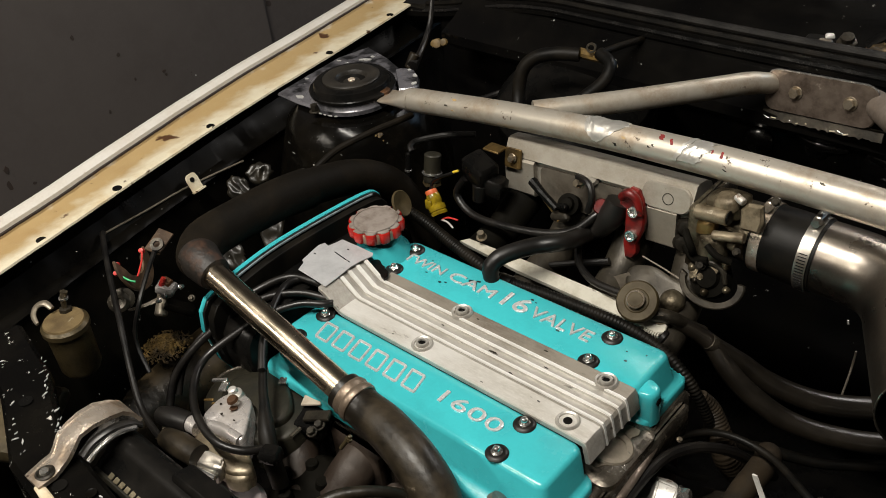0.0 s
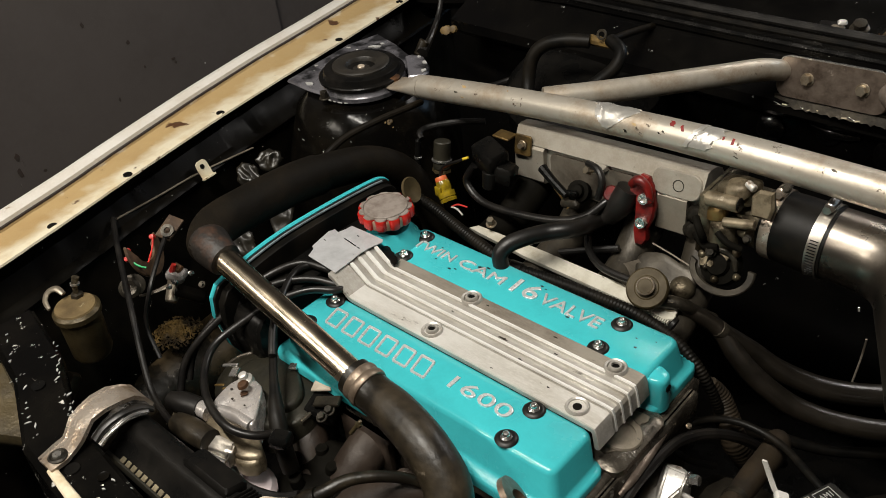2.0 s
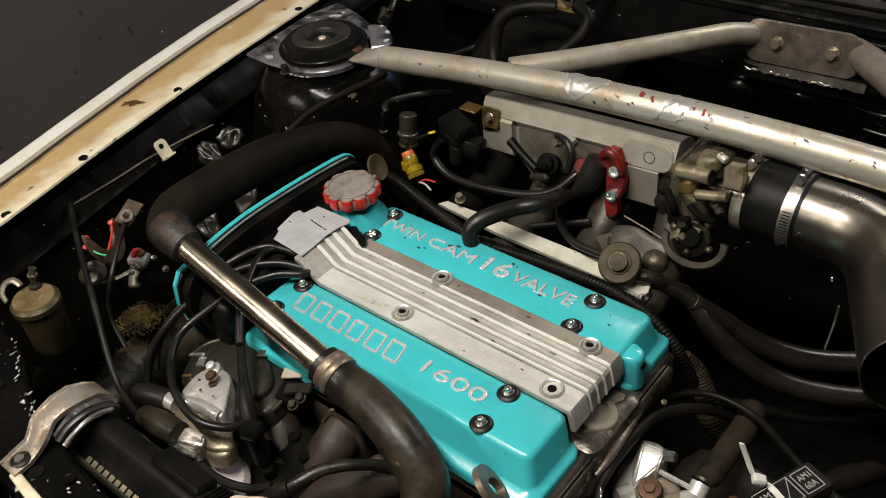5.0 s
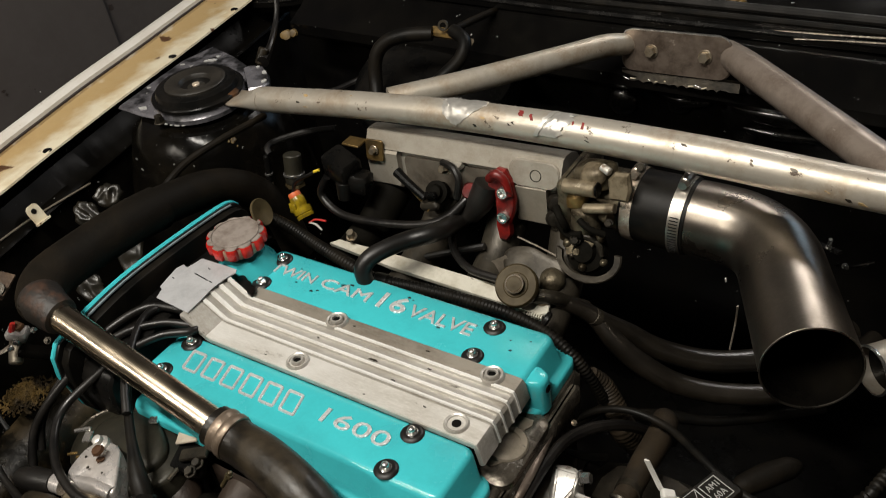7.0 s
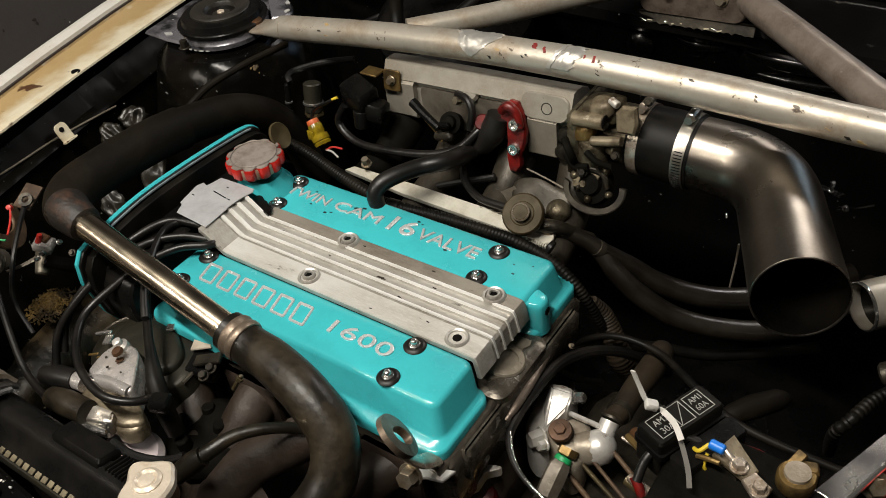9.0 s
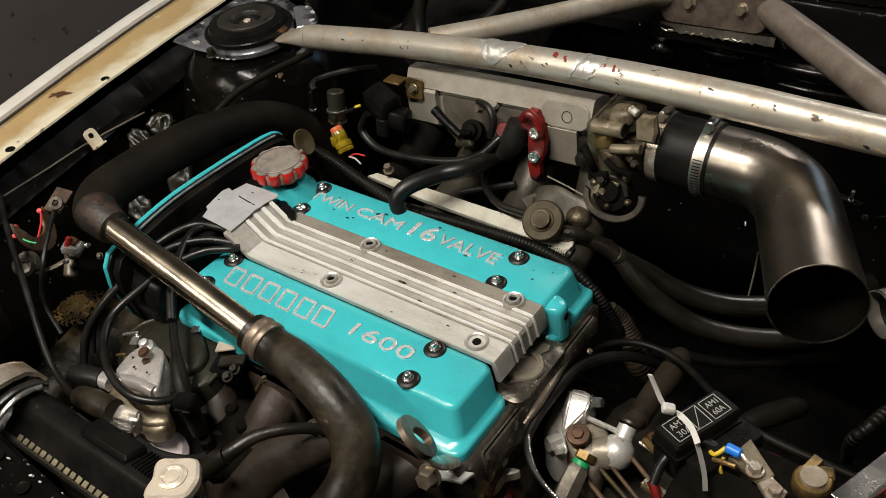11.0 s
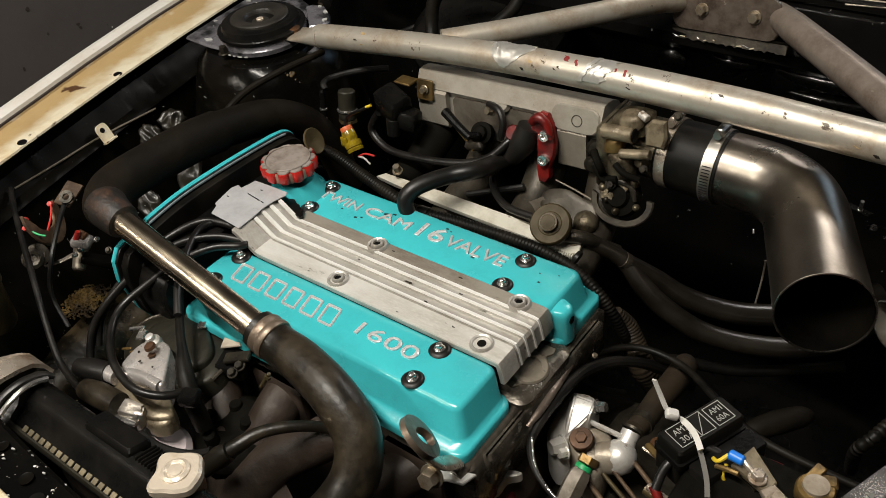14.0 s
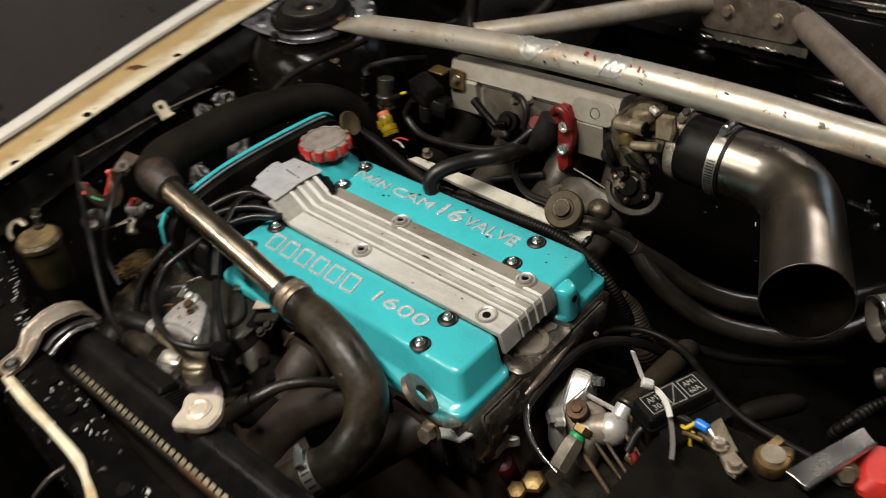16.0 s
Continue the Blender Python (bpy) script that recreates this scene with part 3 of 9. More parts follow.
def hexbolt(bm, at, axis, r=0.006, h=0.005, washer=0.0, cap=False):
    """A hexagon head, with a washer and a domed top."""
    d = Vector(axis).normalized()
    at = Vector(at)
    if washer:
        cyl(bm, at, at + d * 0.0018, washer, segs=20, bev=0.0005)
        at = at + d * 0.0018
    lathe(bm, [(0, 0), (r, 0), (r, h * 0.85), (r * 0.88, h), (0, h)], at, d, 6)
    if cap:
        lathe(bm, [(r * 0.72, h), (r * 0.68, h + r * 0.4), (r * 0.4, h + r * 0.75), (0, h + r * 0.85)], at, d, 14)
    return bm


def clamp(bm, at, axis, r, width=0.012):
    """A worm-drive hose clamp: band, screw housing and screw."""
    x, y, d = frame_of(axis)
    at = Vector(at)
    lathe(bm, [(r, -width / 2), (r + 0.0012, -width / 2), (r + 0.0014, 0), (r + 0.0012, width / 2), (r, width / 2)], at, d, 32)
    h = at + y * (r + 0.005)
    cyl(bm, h - x * 0.011, h + x * 0.009, 0.0052, segs=10, bev=0.001)
    lathe(bm, [(0, 0), (0.0045, 0), (0.0045, 0.005), (0, 0.005)], h + x * 0.009, x, 6)
    return bm

def hull(bm, pts, bev=0.0015):
    """A faceted casting: the hull of its corners, edges eased."""
    vs = [bm.verts.new(Vector(p)) for p in pts]
    bmesh.ops.convex_hull(bm, input=vs)
    loose = [v for v in bm.verts if not v.link_faces]
    bmesh.ops.delete(bm, geom=loose, context="VERTS")
    bmesh.ops.dissolve_limit(bm, angle_limit=radians(6), verts=bm.verts[:], edges=bm.edges[:])
    bmesh.ops.bevel(bm, geom=bm.edges[:], offset=bev, segments=2, affect="EDGES", clamp_overlap=True)
    return bm


# ---- the room ----
def slab(name, c, s, material, label, category):
    bm = B()
    box(bm, c, s)
    return solid(name, bm, material, label, category, kind="structure", smooth=False)


slab("floor", (0.6, 0.2, -0.05), (5.2, 6.2, 0.1), CONCRETE, "oil-stained grey concrete garage floor", "floor")
slab("ceiling", (0.6, 0.2, 2.85), (5.2, 6.2, 0.1), PLASTER, "dim grey plastered garage ceiling", "ceiling")
slab("wall_south", (0.6, -2.95, 1.4), (5.2, 0.1, 2.8), PLASTER, "dim plastered garage wall", "wall")
slab("wall_north", (0.6, 3.35, 1.4), (5.2, 0.1, 2.8), PLASTER, "dim plastered garage wall", "wall")
slab("wall_east", (3.25, 0.2, 1.4), (0.1, 6.4, 2.8), PLASTER, "dim plastered garage wall", "wall")
wall_w = slab("wall_west", (-1.45, 0.2, 1.4), (0.1, 6.4, 2.8), SHEETWALL, "dark grey sheet-metal wall with small rust spots", "wall")
bm = B()
box(bm, (-1.388, -0.66, 1.15), (0.02, 3.08, 2.2), 0.004)
part("panel", bm, SHEETWALL, wall_w, "flat grey steel panel", smooth=False)
MARK = mat("dark_rust_mark", (0.036, 0.028, 0.024), 0.6, 0, (0.045, 0.026, 0.018), 60, 0.4, 0.7, 0.3, 80)
FLAKED = mat("bare_white_fleck", (0.62, 0.62, 0.60), 0.5, 0, (0.45, 0.45, 0.43), 90, 0.4, 0.6, 0.3, 80)


def wall_mark(y, z, sy, sz, seed, material):
    """A thin ragged mark on the sheet-metal wall."""
    r = random.Random(seed)
    bm = B()
    ring = smooth_ring([(sy * (0.4 + 0.35 * r.random()) * math.cos(2 * math.pi * k / 9), sz * (0.4 + 0.35 * r.random()) * math.sin(2 * math.pi * k / 9), 0) for k in range(9)], 3)
    prism(bm, [(p.x, p.y) for p in ring], 0.0015, axes((-1.378 if y < 0.88 else -1.400, y, z), (0, 1, 0), (0, 0, 1)))
    part("mark", bm, material, wall_w)


for k, (y, z, sy, sz) in enumerate(((0.361, 0.771, 0.006, 0.011), (0.452, 0.697, 0.007, 0.009), (0.554, 0.608, 0.006, 0.007), (0.474, 0.628, 0.005, 0.006), (0.902, 0.715, 0.010, 0.016), (0.908, 0.690, 0.013, 0.010), (0.905, 0.662, 0.012, 0.013), (0.884, 0.70, 0.003, 0.05), (0.551, 0.618, 0.008, 0.007), (0.39, 0.58, 0.005, 0.009), (0.124, 0.556, 0.010, 0.014), (0.118, 0.520, 0.008, 0.020), (0.86, 0.73, 0.004, 0.004), (0.17, 0.50, 0.007, 0.006))):
    wall_mark(y, z, sy, sz, 40 + k, MARK)
for k, (y, z, sy, sz) in enumerate(((0.655, 0.842, 0.007, 0.012), (0.661, 0.822, 0.006, 0.012), (0.631, 0.575, 0.0025, 0.0025), (0.111, 0.49, 0.003, 0.010), (0.135, 0.535, 0.003, 0.016), (0.45, 0.80, 0.004, 0.003))):
    wall_mark(y, z, sy, sz, 80 + k, FLAKED if k < 3 else SHEETWALL)

# ---- car body ----
body = thing("car_body", (-0.4, 0.2, 0.30), "engine bay of an old car with black inner panels", "car body")
LIP = ((-0.60, -0.345), (-0.233, -0.428), (-0.112, -0.4545), (-0.02, -0.4755), (0.13, -0.506), (0.26, -0.5275), (0.40, -0.547), (0.56, -0.573), (0.70, -0.597), (1.2, -0.68))


def lip_x(y):
    return float(np.interp(y, [p[0] for p in LIP], [p[1] for p in LIP]))


def along(profile, y0, y1, n, wave=0.0):
    """A profile of (x offset from the lip, z) carried along the car; the flange widens to the rear."""
    rings = []
    for k in range(n + 1):
        y = y0 + (y1 - y0) * k / n
        w = wave * noise.noise((y * 60, 3.1, 0)) + wave * 0.5 * noise.noise((y * 220, 7.0, 0))
        deep = float(np.interp(y, (-0.1, 0.28, 0.7), (0.0640, 0.0825, 0.0900)))

        def out(a):
            return a if a > 0 else a * deep / 0.0695 if a >= -0.0695 else -deep + (a + 0.0695) * 0.60
        rings.append([(lip_x(y) + out(a) + (w if a > -0.006 else 0), y, z + w * 0.4) for a, z in profile])
    return rings


def band(bm, profile, y0, y1, n=60, wave=0.0):
    return loft(bm, along(profile, y0, y1, n, wave))


bm = B()
band(bm, [(-0.112, 0.902), (-0.109, 0.9085), (-0.102, 0.911), (-0.080, 0.9105), (-0.0705, 0.9080), (-0.0695, 0.902), (-0.112, 0.86), (-0.135, 0.78), (-0.14, 0.62), (-0.145, 0.62), (-0.14, 0.79), (-0.12, 0.87)], -0.6, 1.2)
fender = part("fender", bm, WHITE, body, "white painted fender edge")
bm = B()
band(bm, [(-0.0692, 0.9020), (-0.0675, 0.8965), (-0.0665, 0.8935), (-0.0645, 0.8985), (-0.056, 0.8962), (-0.040, 0.8955), (-0.030, 0.8965), (-0.020, 0.8985), (-0.010, 0.8998), (-0.004, 0.9005), (0.0, 0.9000), (0.0008, 0.8975), (-0.004, 0.8940), (-0.0298, 0.8900), (-0.069, 0.8900)], -0.6, 1.2, 260, 0.0016)
across = bm.loops.layers.uv.new("across")
for f in bm.faces:
    for lp in f.loops:
        p = lp.vert.co
        lp[across].uv = ((lip_x(p.y) - p.x) / float(np.interp(p.y, (-0.1, 0.28, 0.7), (0.0640, 0.0825, 0.0900))), p.y)
lipband = part("fender_channel", bm, CHANNEL, body, "rust-stained bolt channel with a pale chipped cream lip", angle=50)
for y in (-0.30, -0.158, -0.040, 0.131, 0.394, 0.56):
    bm = B()
    lathe(bm, [(0, 0.0), (0.0060, 0.0), (0.0060, 0.0014), (0, 0.0014)], (lip_x(y) - 0.0065, y, 0.8994), (0.1, 0, 1), 16)
    part("lip_hole", bm, PLASTIC, lipband)

bm = B()
band(bm, [(-0.0700, 0.9030), (-0.0690, 0.9034), (-0.0680, 0.9020), (-0.0685, 0.8990)], -0.6, 1.2, 160, 0.0006)
part("seam", bm, MARK, body, "dark dirty seam beside the fender")
bm = B()
band(bm, [(-0.012, 0.893), (-0.020, 0.87), (-0.004, 0.846), (0.006, 0.8425), (0.009, 0.8385), (0.002, 0.832), (0.022, 0.74), (0.06, 0.62), (0.07, 0.45), (0.06, 0.45), (-0.03, 0.70), (-0.03, 0.88)], -0.42, 0.75, 120, 0.003)
part("inner_wing", bm, GREASE, body, "greasy black inner wing with paint flecks")

# strut tower
TC = V(-0.381, 0.285, 0.922)
bm = B()
lathe(bm, [(0.150, -0.42), (0.138, -0.20), (0.120, -0.10), (0.108, -0.060), (0.098, -0.030), (0.080, -0.015), (0.0, -0.015)], TC, (0, 0, 1), 56)
tower = part("strut_tower", bm, DOME, body, "greasy black strut tower")
bm = B()
prism(bm, [(p[0], p[1]) for p in ((-0.393, 0.231, 0.914), (-0.362, 0.238, 0.914), (-0.341, 0.252, 0.914), (-0.332, 0.287, 0.914), (-0.345, 0.332, 0.914), (-0.382, 0.384, 0.914), (-0.433, 0.405, 0.914), (-0.487, 0.419, 0.914), (-0.5, 0.368, 0.912), (-0.494, 0.298, 0.91), (-0.486, 0.233, 0.91), (-0.437, 0.229, 0.912))], 0.0065, Matrix.Translation((0, 0, 0.9085)), 0.003)
part("tower_plate", bm, TOWER, body, "scraped grey plate round the strut tower")
bm = B()
lathe(bm, [(0.0600, -0.009), (0.0605, -0.003), (0.0580, -0.0005), (0.0565, 0.0052), (0.0, 0.0052)], TC, (0, 0, 1), 56)
part("tower_ring", bm, TOWER, tower, "scraped grey seat ring")
bm = B()
lathe(bm, [(0.0580, 0.0045), (0.0600, 0.0068), (0.0602, 0.0098), (0.0590, 0.0112), (0.0545, 0.0120), (0.0520, 0.0185), (0.0490, 0.0205), (0.0420, 0.0205), (0.0, 0.0130)], TC, (0, 0, 1), 56)
part("strut_mount", bm, PLASTIC, tower, "round black strut top mount")
bm = B()
lathe(bm, [(0.0400, 0.0195), (0.0398, 0.0225), (0.0380, 0.0240), (0.0340, 0.0245), (0.0290, 0.0232), (0.0250, 0.0228), (0.0220, 0.0220), (0.0196, 0.0180), (0.0185, 0.0120), (0.0130, 0.0110), (0.0118, 0.0150), (0.0090, 0.0162), (0.0, 0.0160)], TC, (0, 0, 1), 56)
part("bearing_cap", bm, DUSTRUB, tower, "dusty ringed bearing cap")
bm = B()
lathe(bm, [(0.0050, 0.0155), (0.0050, 0.0178), (0.0044, 0.0184), (0, 0.0185)], TC, (0, 0, 1), 16)
part("strut_rod_end", bm, PALECAP, tower, "pale worn end of the strut rod")
for a in (140, 262):
    bm = B()
    hexbolt(bm, TC + V(0.0655 * math.cos(radians(a)), 0.0655 * math.sin(radians(a)), -0.006), (0, 0, 1), 0.0055, 0.009, 0.0075)
    part("mount_bolt", bm, GRIMY, tower)
bm = B()
prism(bm, [(p[0], p[1]) for p in ((-0.377, 0.366, 0.924), (-0.372, 0.375, 0.924), (-0.353, 0.379, 0.924), (-0.325, 0.361, 0.924), (-0.311, 0.344, 0.924), (-0.312, 0.33, 0.924), (-0.326, 0.319, 0.924))], 0.010, Matrix.Translation((0, 0, 0.914)), 0.0025)
ear = part("tower_ear", bm, TOWER, body, "chipped ear of the tower plate")
FLAKE = mat("bare_white_chip", (0.50, 0.50, 0.48), 0.35, 0.2, (0.34, 0.34, 0.33), 90, 0.4, 0.6, 0.4, 200)


def flake(p, sx, sy, parent, seed, turn=0.0, n=12):
    """A thin ragged chip of bare metal on a panel."""
    r = random.Random(seed)
    sx, sy, n = sx * 0.85, sy * 0.8, 9
    bm = B()
    ring = [(sx * (0.55 + 0.6 * r.random()) * math.cos(2 * math.pi * k / n), sy * (0.55 + 0.6 * r.random()) * math.sin(2 * math.pi * k / n)) for k in range(n)]
    prism(bm, ring, 0.0012, Matrix.Translation(p) @ pose(0, 0, 0, 0, 0, turn))
    part("chip", bm, FLAKE, parent)


for k, (p, sx, sy, turn) in enumerate((((-0.454, 0.381, 0.915), 0.012, 0.005, 35), ((-0.452, 0.394, 0.915), 0.006, 0.0035, 10), ((-0.335, 0.363, 0.924), 0.004, 0.009, 60), ((-0.319, 0.343, 0.924), 0.005, 0.006, 20), ((-0.356, 0.373, 0.924), 0.004, 0.003, 0), ((-0.364, 0.236, 0.915), 0.008, 0.0018, -8), ((-0.339, 0.253, 0.915), 0.010, 0.0016, 10), ((-0.333, 0.283, 0.915), 0.006, 0.0016, 35), ((-0.483, 0.287, 0.915), 0.004, 0.0018, 40), ((-0.488, 0.357, 0.915), 0.006, 0.002, 30), ((-0.445, 0.241, 0.915), 0.009, 0.006, 20))):
    flake(p, sx, sy, ear if k in (2, 3, 4) else tower, 30 + k, turn)
for k in range(5):
    a = radians(262 + 8 * k)
    flake(TC + V(0.0640 * math.cos(a), 0.0640 * math.sin(a), -0.0072), 0.0050 if k % 2 else 0.0030, 0.0012, tower, 70 + k, math.degrees(a) + 90)
for k, p in enumerate(((-0.386, 0.169, 0.878), (-0.324, 0.199, 0.879), (-0.404, 0.178, 0.884), (-0.345, 0.187, 0.884))):
    bm = B()
    box(bm, p, (0.0008 + 0.0005 * (k % 3), 0.001, 0.0040 - 0.0012 * (k % 2)), 0.0003, pose(0, 0, 0, 30, 10 * k - 20, 0))
    part("chip", bm, FLAKE, tower)
bm = B()
rng = random.Random(9)
for k in range(26):
    r = rng.uniform(0.0012, 0.0032)
    q = V(-0.301, 0.244, 0.893) + V(rng.gauss(0, 0.006), rng.gauss(0, 0.003), rng.gauss(0, 0.004))
    lathe(bm, [(0, -r * 0.5), (r, -r * 0.1), (r * 0.7, r * 0.4), (0, r * 0.5)], q, (rng.uniform(-0.5, 0.8), -0.8, 0.6), 6)
part("corroded_spot", bm, GRAFT, tower, "corroded tan spot")

# crinkled sealant on the inner wing
def crinkle(at, sx, sy, seed, turn=0.0, n=20):
    """A small crumpled sheet with folds, thinning out to its edge."""
    m = axes(at, (0.66, 0.74, 0.1), (-0.45, 0.40, 0.75)) @ pose(0, 0, 0, 0, 0, turn)
    bm = B()
    grid = []
    for i in range(n + 1):
        row = []
        for j in range(n + 1):
            u, v = 2 * i / n - 1, 2 * j / n - 1
            edge = max(0.0, 1 - (u * u + v * v) * (0.85 + 0.4 * noise.noise((u * 2 + seed, v * 2, 1))))
            fold = 1 - abs(noise.noise((u * 1.5 + seed, v * 1.2, 4))) * 2 + 0.45 * abs(noise.noise((u * 5, v * 4 + seed, 2)))
            row.append((bm.verts.new(m @ V(u * sx, v * sy, 0.0042 * fold * edge - 0.010 * (1 - min(1, edge * 3)))), edge))
        grid.append(row)
    for i in range(n):
        for j in range(n):
            quad = (grid[i][j], grid[i + 1][j], grid[i + 1][j + 1], grid[i][j + 1])
            if min(e for _, e in quad) > 0.12:
                bm.faces.new([v for v, _ in quad])
    part("crinkled_sealant", bm, SEALANT, body, "crinkled glossy black sealant", angle=80)


for k, (p, sx, sy) in enumerate((((-0.425, 0.134, 0.852), 0.019, 0.016), ((-0.438, 0.104, 0.838), 0.016, 0.020), ((-0.400, 0.118, 0.785), 0.034, 0.018), ((-0.395, 0.045, 0.778), 0.026, 0.016))):
    crinkle(p, sx, sy, 3.7 * k + 1, 35 * k)

# firewall, cowl
bm = B()
box(bm, (0.23, 0.63, 0.645), (1.50, 0.03, 0.57), 0.01)
part("firewall", bm, BLACK, body, "glossy black firewall")
COWLX = [-0.60, -0.544, -0.495, -0.464, -0.434, -0.405, -0.377, -0.350, -0.324, -0.296, -0.27, -0.18, -0.09, 0.0, 0.14, 0.30, 0.6, 1.0]


def cowl_z(x):
    """How far the cowl's front edge dips towards the wing."""
    return float(np.interp(x, (-0.60, -0.544, -0.495, -0.434, -0.377, -0.324, -0.27, 0.0, 0.32, 1.0), (-0.056, -0.049, -0.040, -0.025, -0.011, -0.003, 0.001, 0.0, 0.003, 0.006)))


bm = B()
loft(bm, [[(x, y, z + cowl_z(x) * k) for y, z, k in ((0.612, 0.932, 1), (0.604, 0.938, 1), (0.605, 0.946, 1), (0.613, 0.948, 1), (0.615, 0.956, 1), (0.624, 0.959, 1), (0.634, 0.961, 1), (0.648, 0.958, 0.8), (0.668, 0.946, 0.4), (0.80, 0.950, 0), (0.90, 0.985, 0), (1.0, 1.03, 0), (1.0, 1.02, 0), (0.80, 0.93, 0), (0.62, 0.922, 1))] for x in COWLX])
cowl = part("cowl", bm, BLACK, body, "black cowl panel with a rubber seal", angle=25)
for y, z, r, mt, nm in ((0.629, 0.9645, 0.0058, RUBBER, "cowl_seal"), (0.6165, 0.9570, 0.0042, CONDUIT, "seal_lip"), (0.6065, 0.9470, 0.0034, GLOSS, "folded_edge"), (0.6425, 0.9610, 0.0030, GLOSS, "folded_edge")):
    bm = B()
    sweep(bm, [(x, y, z + cowl_z(x)) for x in COWLX[1:]], r, 10, 2)
    part(nm, bm, mt, cowl)
hinge = thing("bonnet_hinge_assembly", (-0.49, 0.655, 0.93), "cream painted bonnet hinge with rust in the cowl corner", "hinge")
for p, q, a, mt in (((-0.545, 0.665, 0.925), (0.050, 0.030, 0.012), 25, CREAM), ((-0.510, 0.660, 0.940), (0.030, 0.022, 0.016), -10, CREAM), ((-0.470, 0.662, 0.944), (0.034, 0.020, 0.010), 15, RUST), ((-0.440, 0.668, 0.948), (0.022, 0.026, 0.012), 40, STAIN), ((-0.352, 0.672, 0.972), (0.030, 0.010, 0.004), 5, CREAM)):
    bm = B()
    box(bm, p, q, 0.003, pose(0, 0, 0, 10, -12, a))
    part("leaf", bm, mt, hinge)
bm = B()
loft(bm, [[(x, 0.545, 0.90), (x, 0.545, 0.885), (x, 0.58, 0.86), (x, 0.616, 0.85), (x, 0.616, 0.94), (x, 0.58, 0.915)] for x in (-0.45, 0.9)])
part("firewall_ledge", bm, BLACK, body)
# glossy bumps and ribs added to catch reflections, and worn edges on the firewall
for p, r in (((0.145, 0.612, 0.832), 0.016), ((0.23, 0.612, 0.826), 0.026), ((0.246, 0.612, 0.831), 0.020), ((0.232, 0.612, 0.806), 0.016), ((0.188, 0.612, 0.936), 0.012), ((0.066, 0.612, 0.82), 0.02)):
    bm = B()
    lathe(bm, [(r, 0.0), (r * 0.9, 0.002), (r * 0.6, 0.005), (r * 0.25, 0.0065), (0, 0.0067)], p, (0, -1, 0.05), 28)
    part("swage", bm, GLOSS, body)
for pts, r in (([(0.215, 0.612, 0.842), (0.255, 0.606, 0.842), (0.30, 0.606, 0.843), (0.36, 0.610, 0.846)], [0.006, 0.013, 0.014, 0.008]), ([(0.12, 0.614, 0.842), (0.150, 0.608, 0.841), (0.185, 0.612, 0.841)], [0.004, 0.011, 0.004]), ([(0.22, 0.612, 0.815), (0.27, 0.607, 0.815), (0.34, 0.610, 0.817)], [0.004, 0.009, 0.005])):
    bm = B()
    sweep(bm, pts, r, 16, 6)
    part("pressed_rib", bm, GLOSS, body)
for pts in ([(0.223, 0.607, 0.949), (0.274, 0.607, 0.953), (0.321, 0.607, 0.955), (0.395, 0.607, 0.96)], [(0.28, 0.604, 0.946), (0.322, 0.604, 0.95), (0.396, 0.604, 0.955)], [(0.301, 0.608, 0.88), (0.333, 0.608, 0.882), (0.399, 0.608, 0.885)], [(0.261, 0.64, 0.965), (0.312, 0.64, 0.966), (0.389, 0.64, 0.968)]):
    bm = B()
    sweep(bm, pts, 0.0011, 8, 2)
    part("worn_edge", bm, STRAP, cowl, "bare worn panel edge")
# floor of the bay and far wing close it below and beyond
bm = B()
box(bm, (0.12, 0.10, 0.36), (1.25, 1.05, 0.02), 0.004)
part("undertray", bm, PLASTIC, body, "dark undertray")
bm = B()
box(bm, (0.86, 0.15, 0.62), (0.03, 1.1, 0.55), 0.008)
part("inner_wing", bm, BLACK, body, "glossy black inner wing")
bm = B()
box(bm, (0.95, 0.15, 0.90), (0.16, 1.4, 0.02), 0.006)
part("fender", bm, WHITE, body, "white painted fender edge")

# front wheels carry the body
for x in (-0.66, 1.02):
    bm = B()
    lathe(bm, [(0.165, -0.075), (0.19, -0.085), (0.255, -0.088), (0.278, -0.075), (0.285, -0.05), (0.285, 0.05), (0.278, 0.075), (0.255, 0.088), (0.19, 0.085), (0.165, 0.075)], (x, 0.35, 0.285), (1, 0, 0), 40)
    wheel = part("wheel", bm, RUBBER, body, "black rubber tyre")
    bm = B()
    lathe(bm, [(0.0, 0.03), (0.05, 0.035), (0.12, 0.01), (0.15, 0.04), (0.166, 0.07), (0.166, -0.07), (0.0, -0.03)], (x, 0.35, 0.285), (1 if x > 0 else -1, 0, 0), 36)
    part("rim", bm, GRIMY, wheel)
    bm = B()
    cyl(bm, (x, 0.35, 0.285), (0.12, 0.35, 0.355), 0.02, segs=14)
    part("axle", bm, GRIMY, wheel)

# radiator support
bm = B()
loft(bm, [[(x, y0, 0.885), (x, y0 - 0.004, 0.890), (x, y0 - 0.045, 0.892), (x, y0 - 0.050, 0.886), (x, y0 - 0.052, 0.80), (x, y0 - 0.044, 0.80), (x, y0 - 0.02, 0.872), (x, y0, 0.872)]
          for x, y0 in ((-0.34, -0.245), (-0.25, -0.262), (-0.16, -0.298), (-0.05, -0.308), (0.10, -0.318), (0.35, -0.325), (0.80, -0.30))])
support = part("radiator_support", bm, FLECK, body, "black radiator support with chipped paint")
for x, y in ((-0.10, -0.332), (0.0, -0.335), (0.09, -0.345), (-0.22, -0.30)):
    bm = B()
    lathe(bm, [(0, 0), (0.0065, 0), (0.0065, 0.0012), (0, 0.0012)], (x, y, 0.8912), (0, 0, 1), 14)
    part("support_hole", bm, PLASTIC, support)

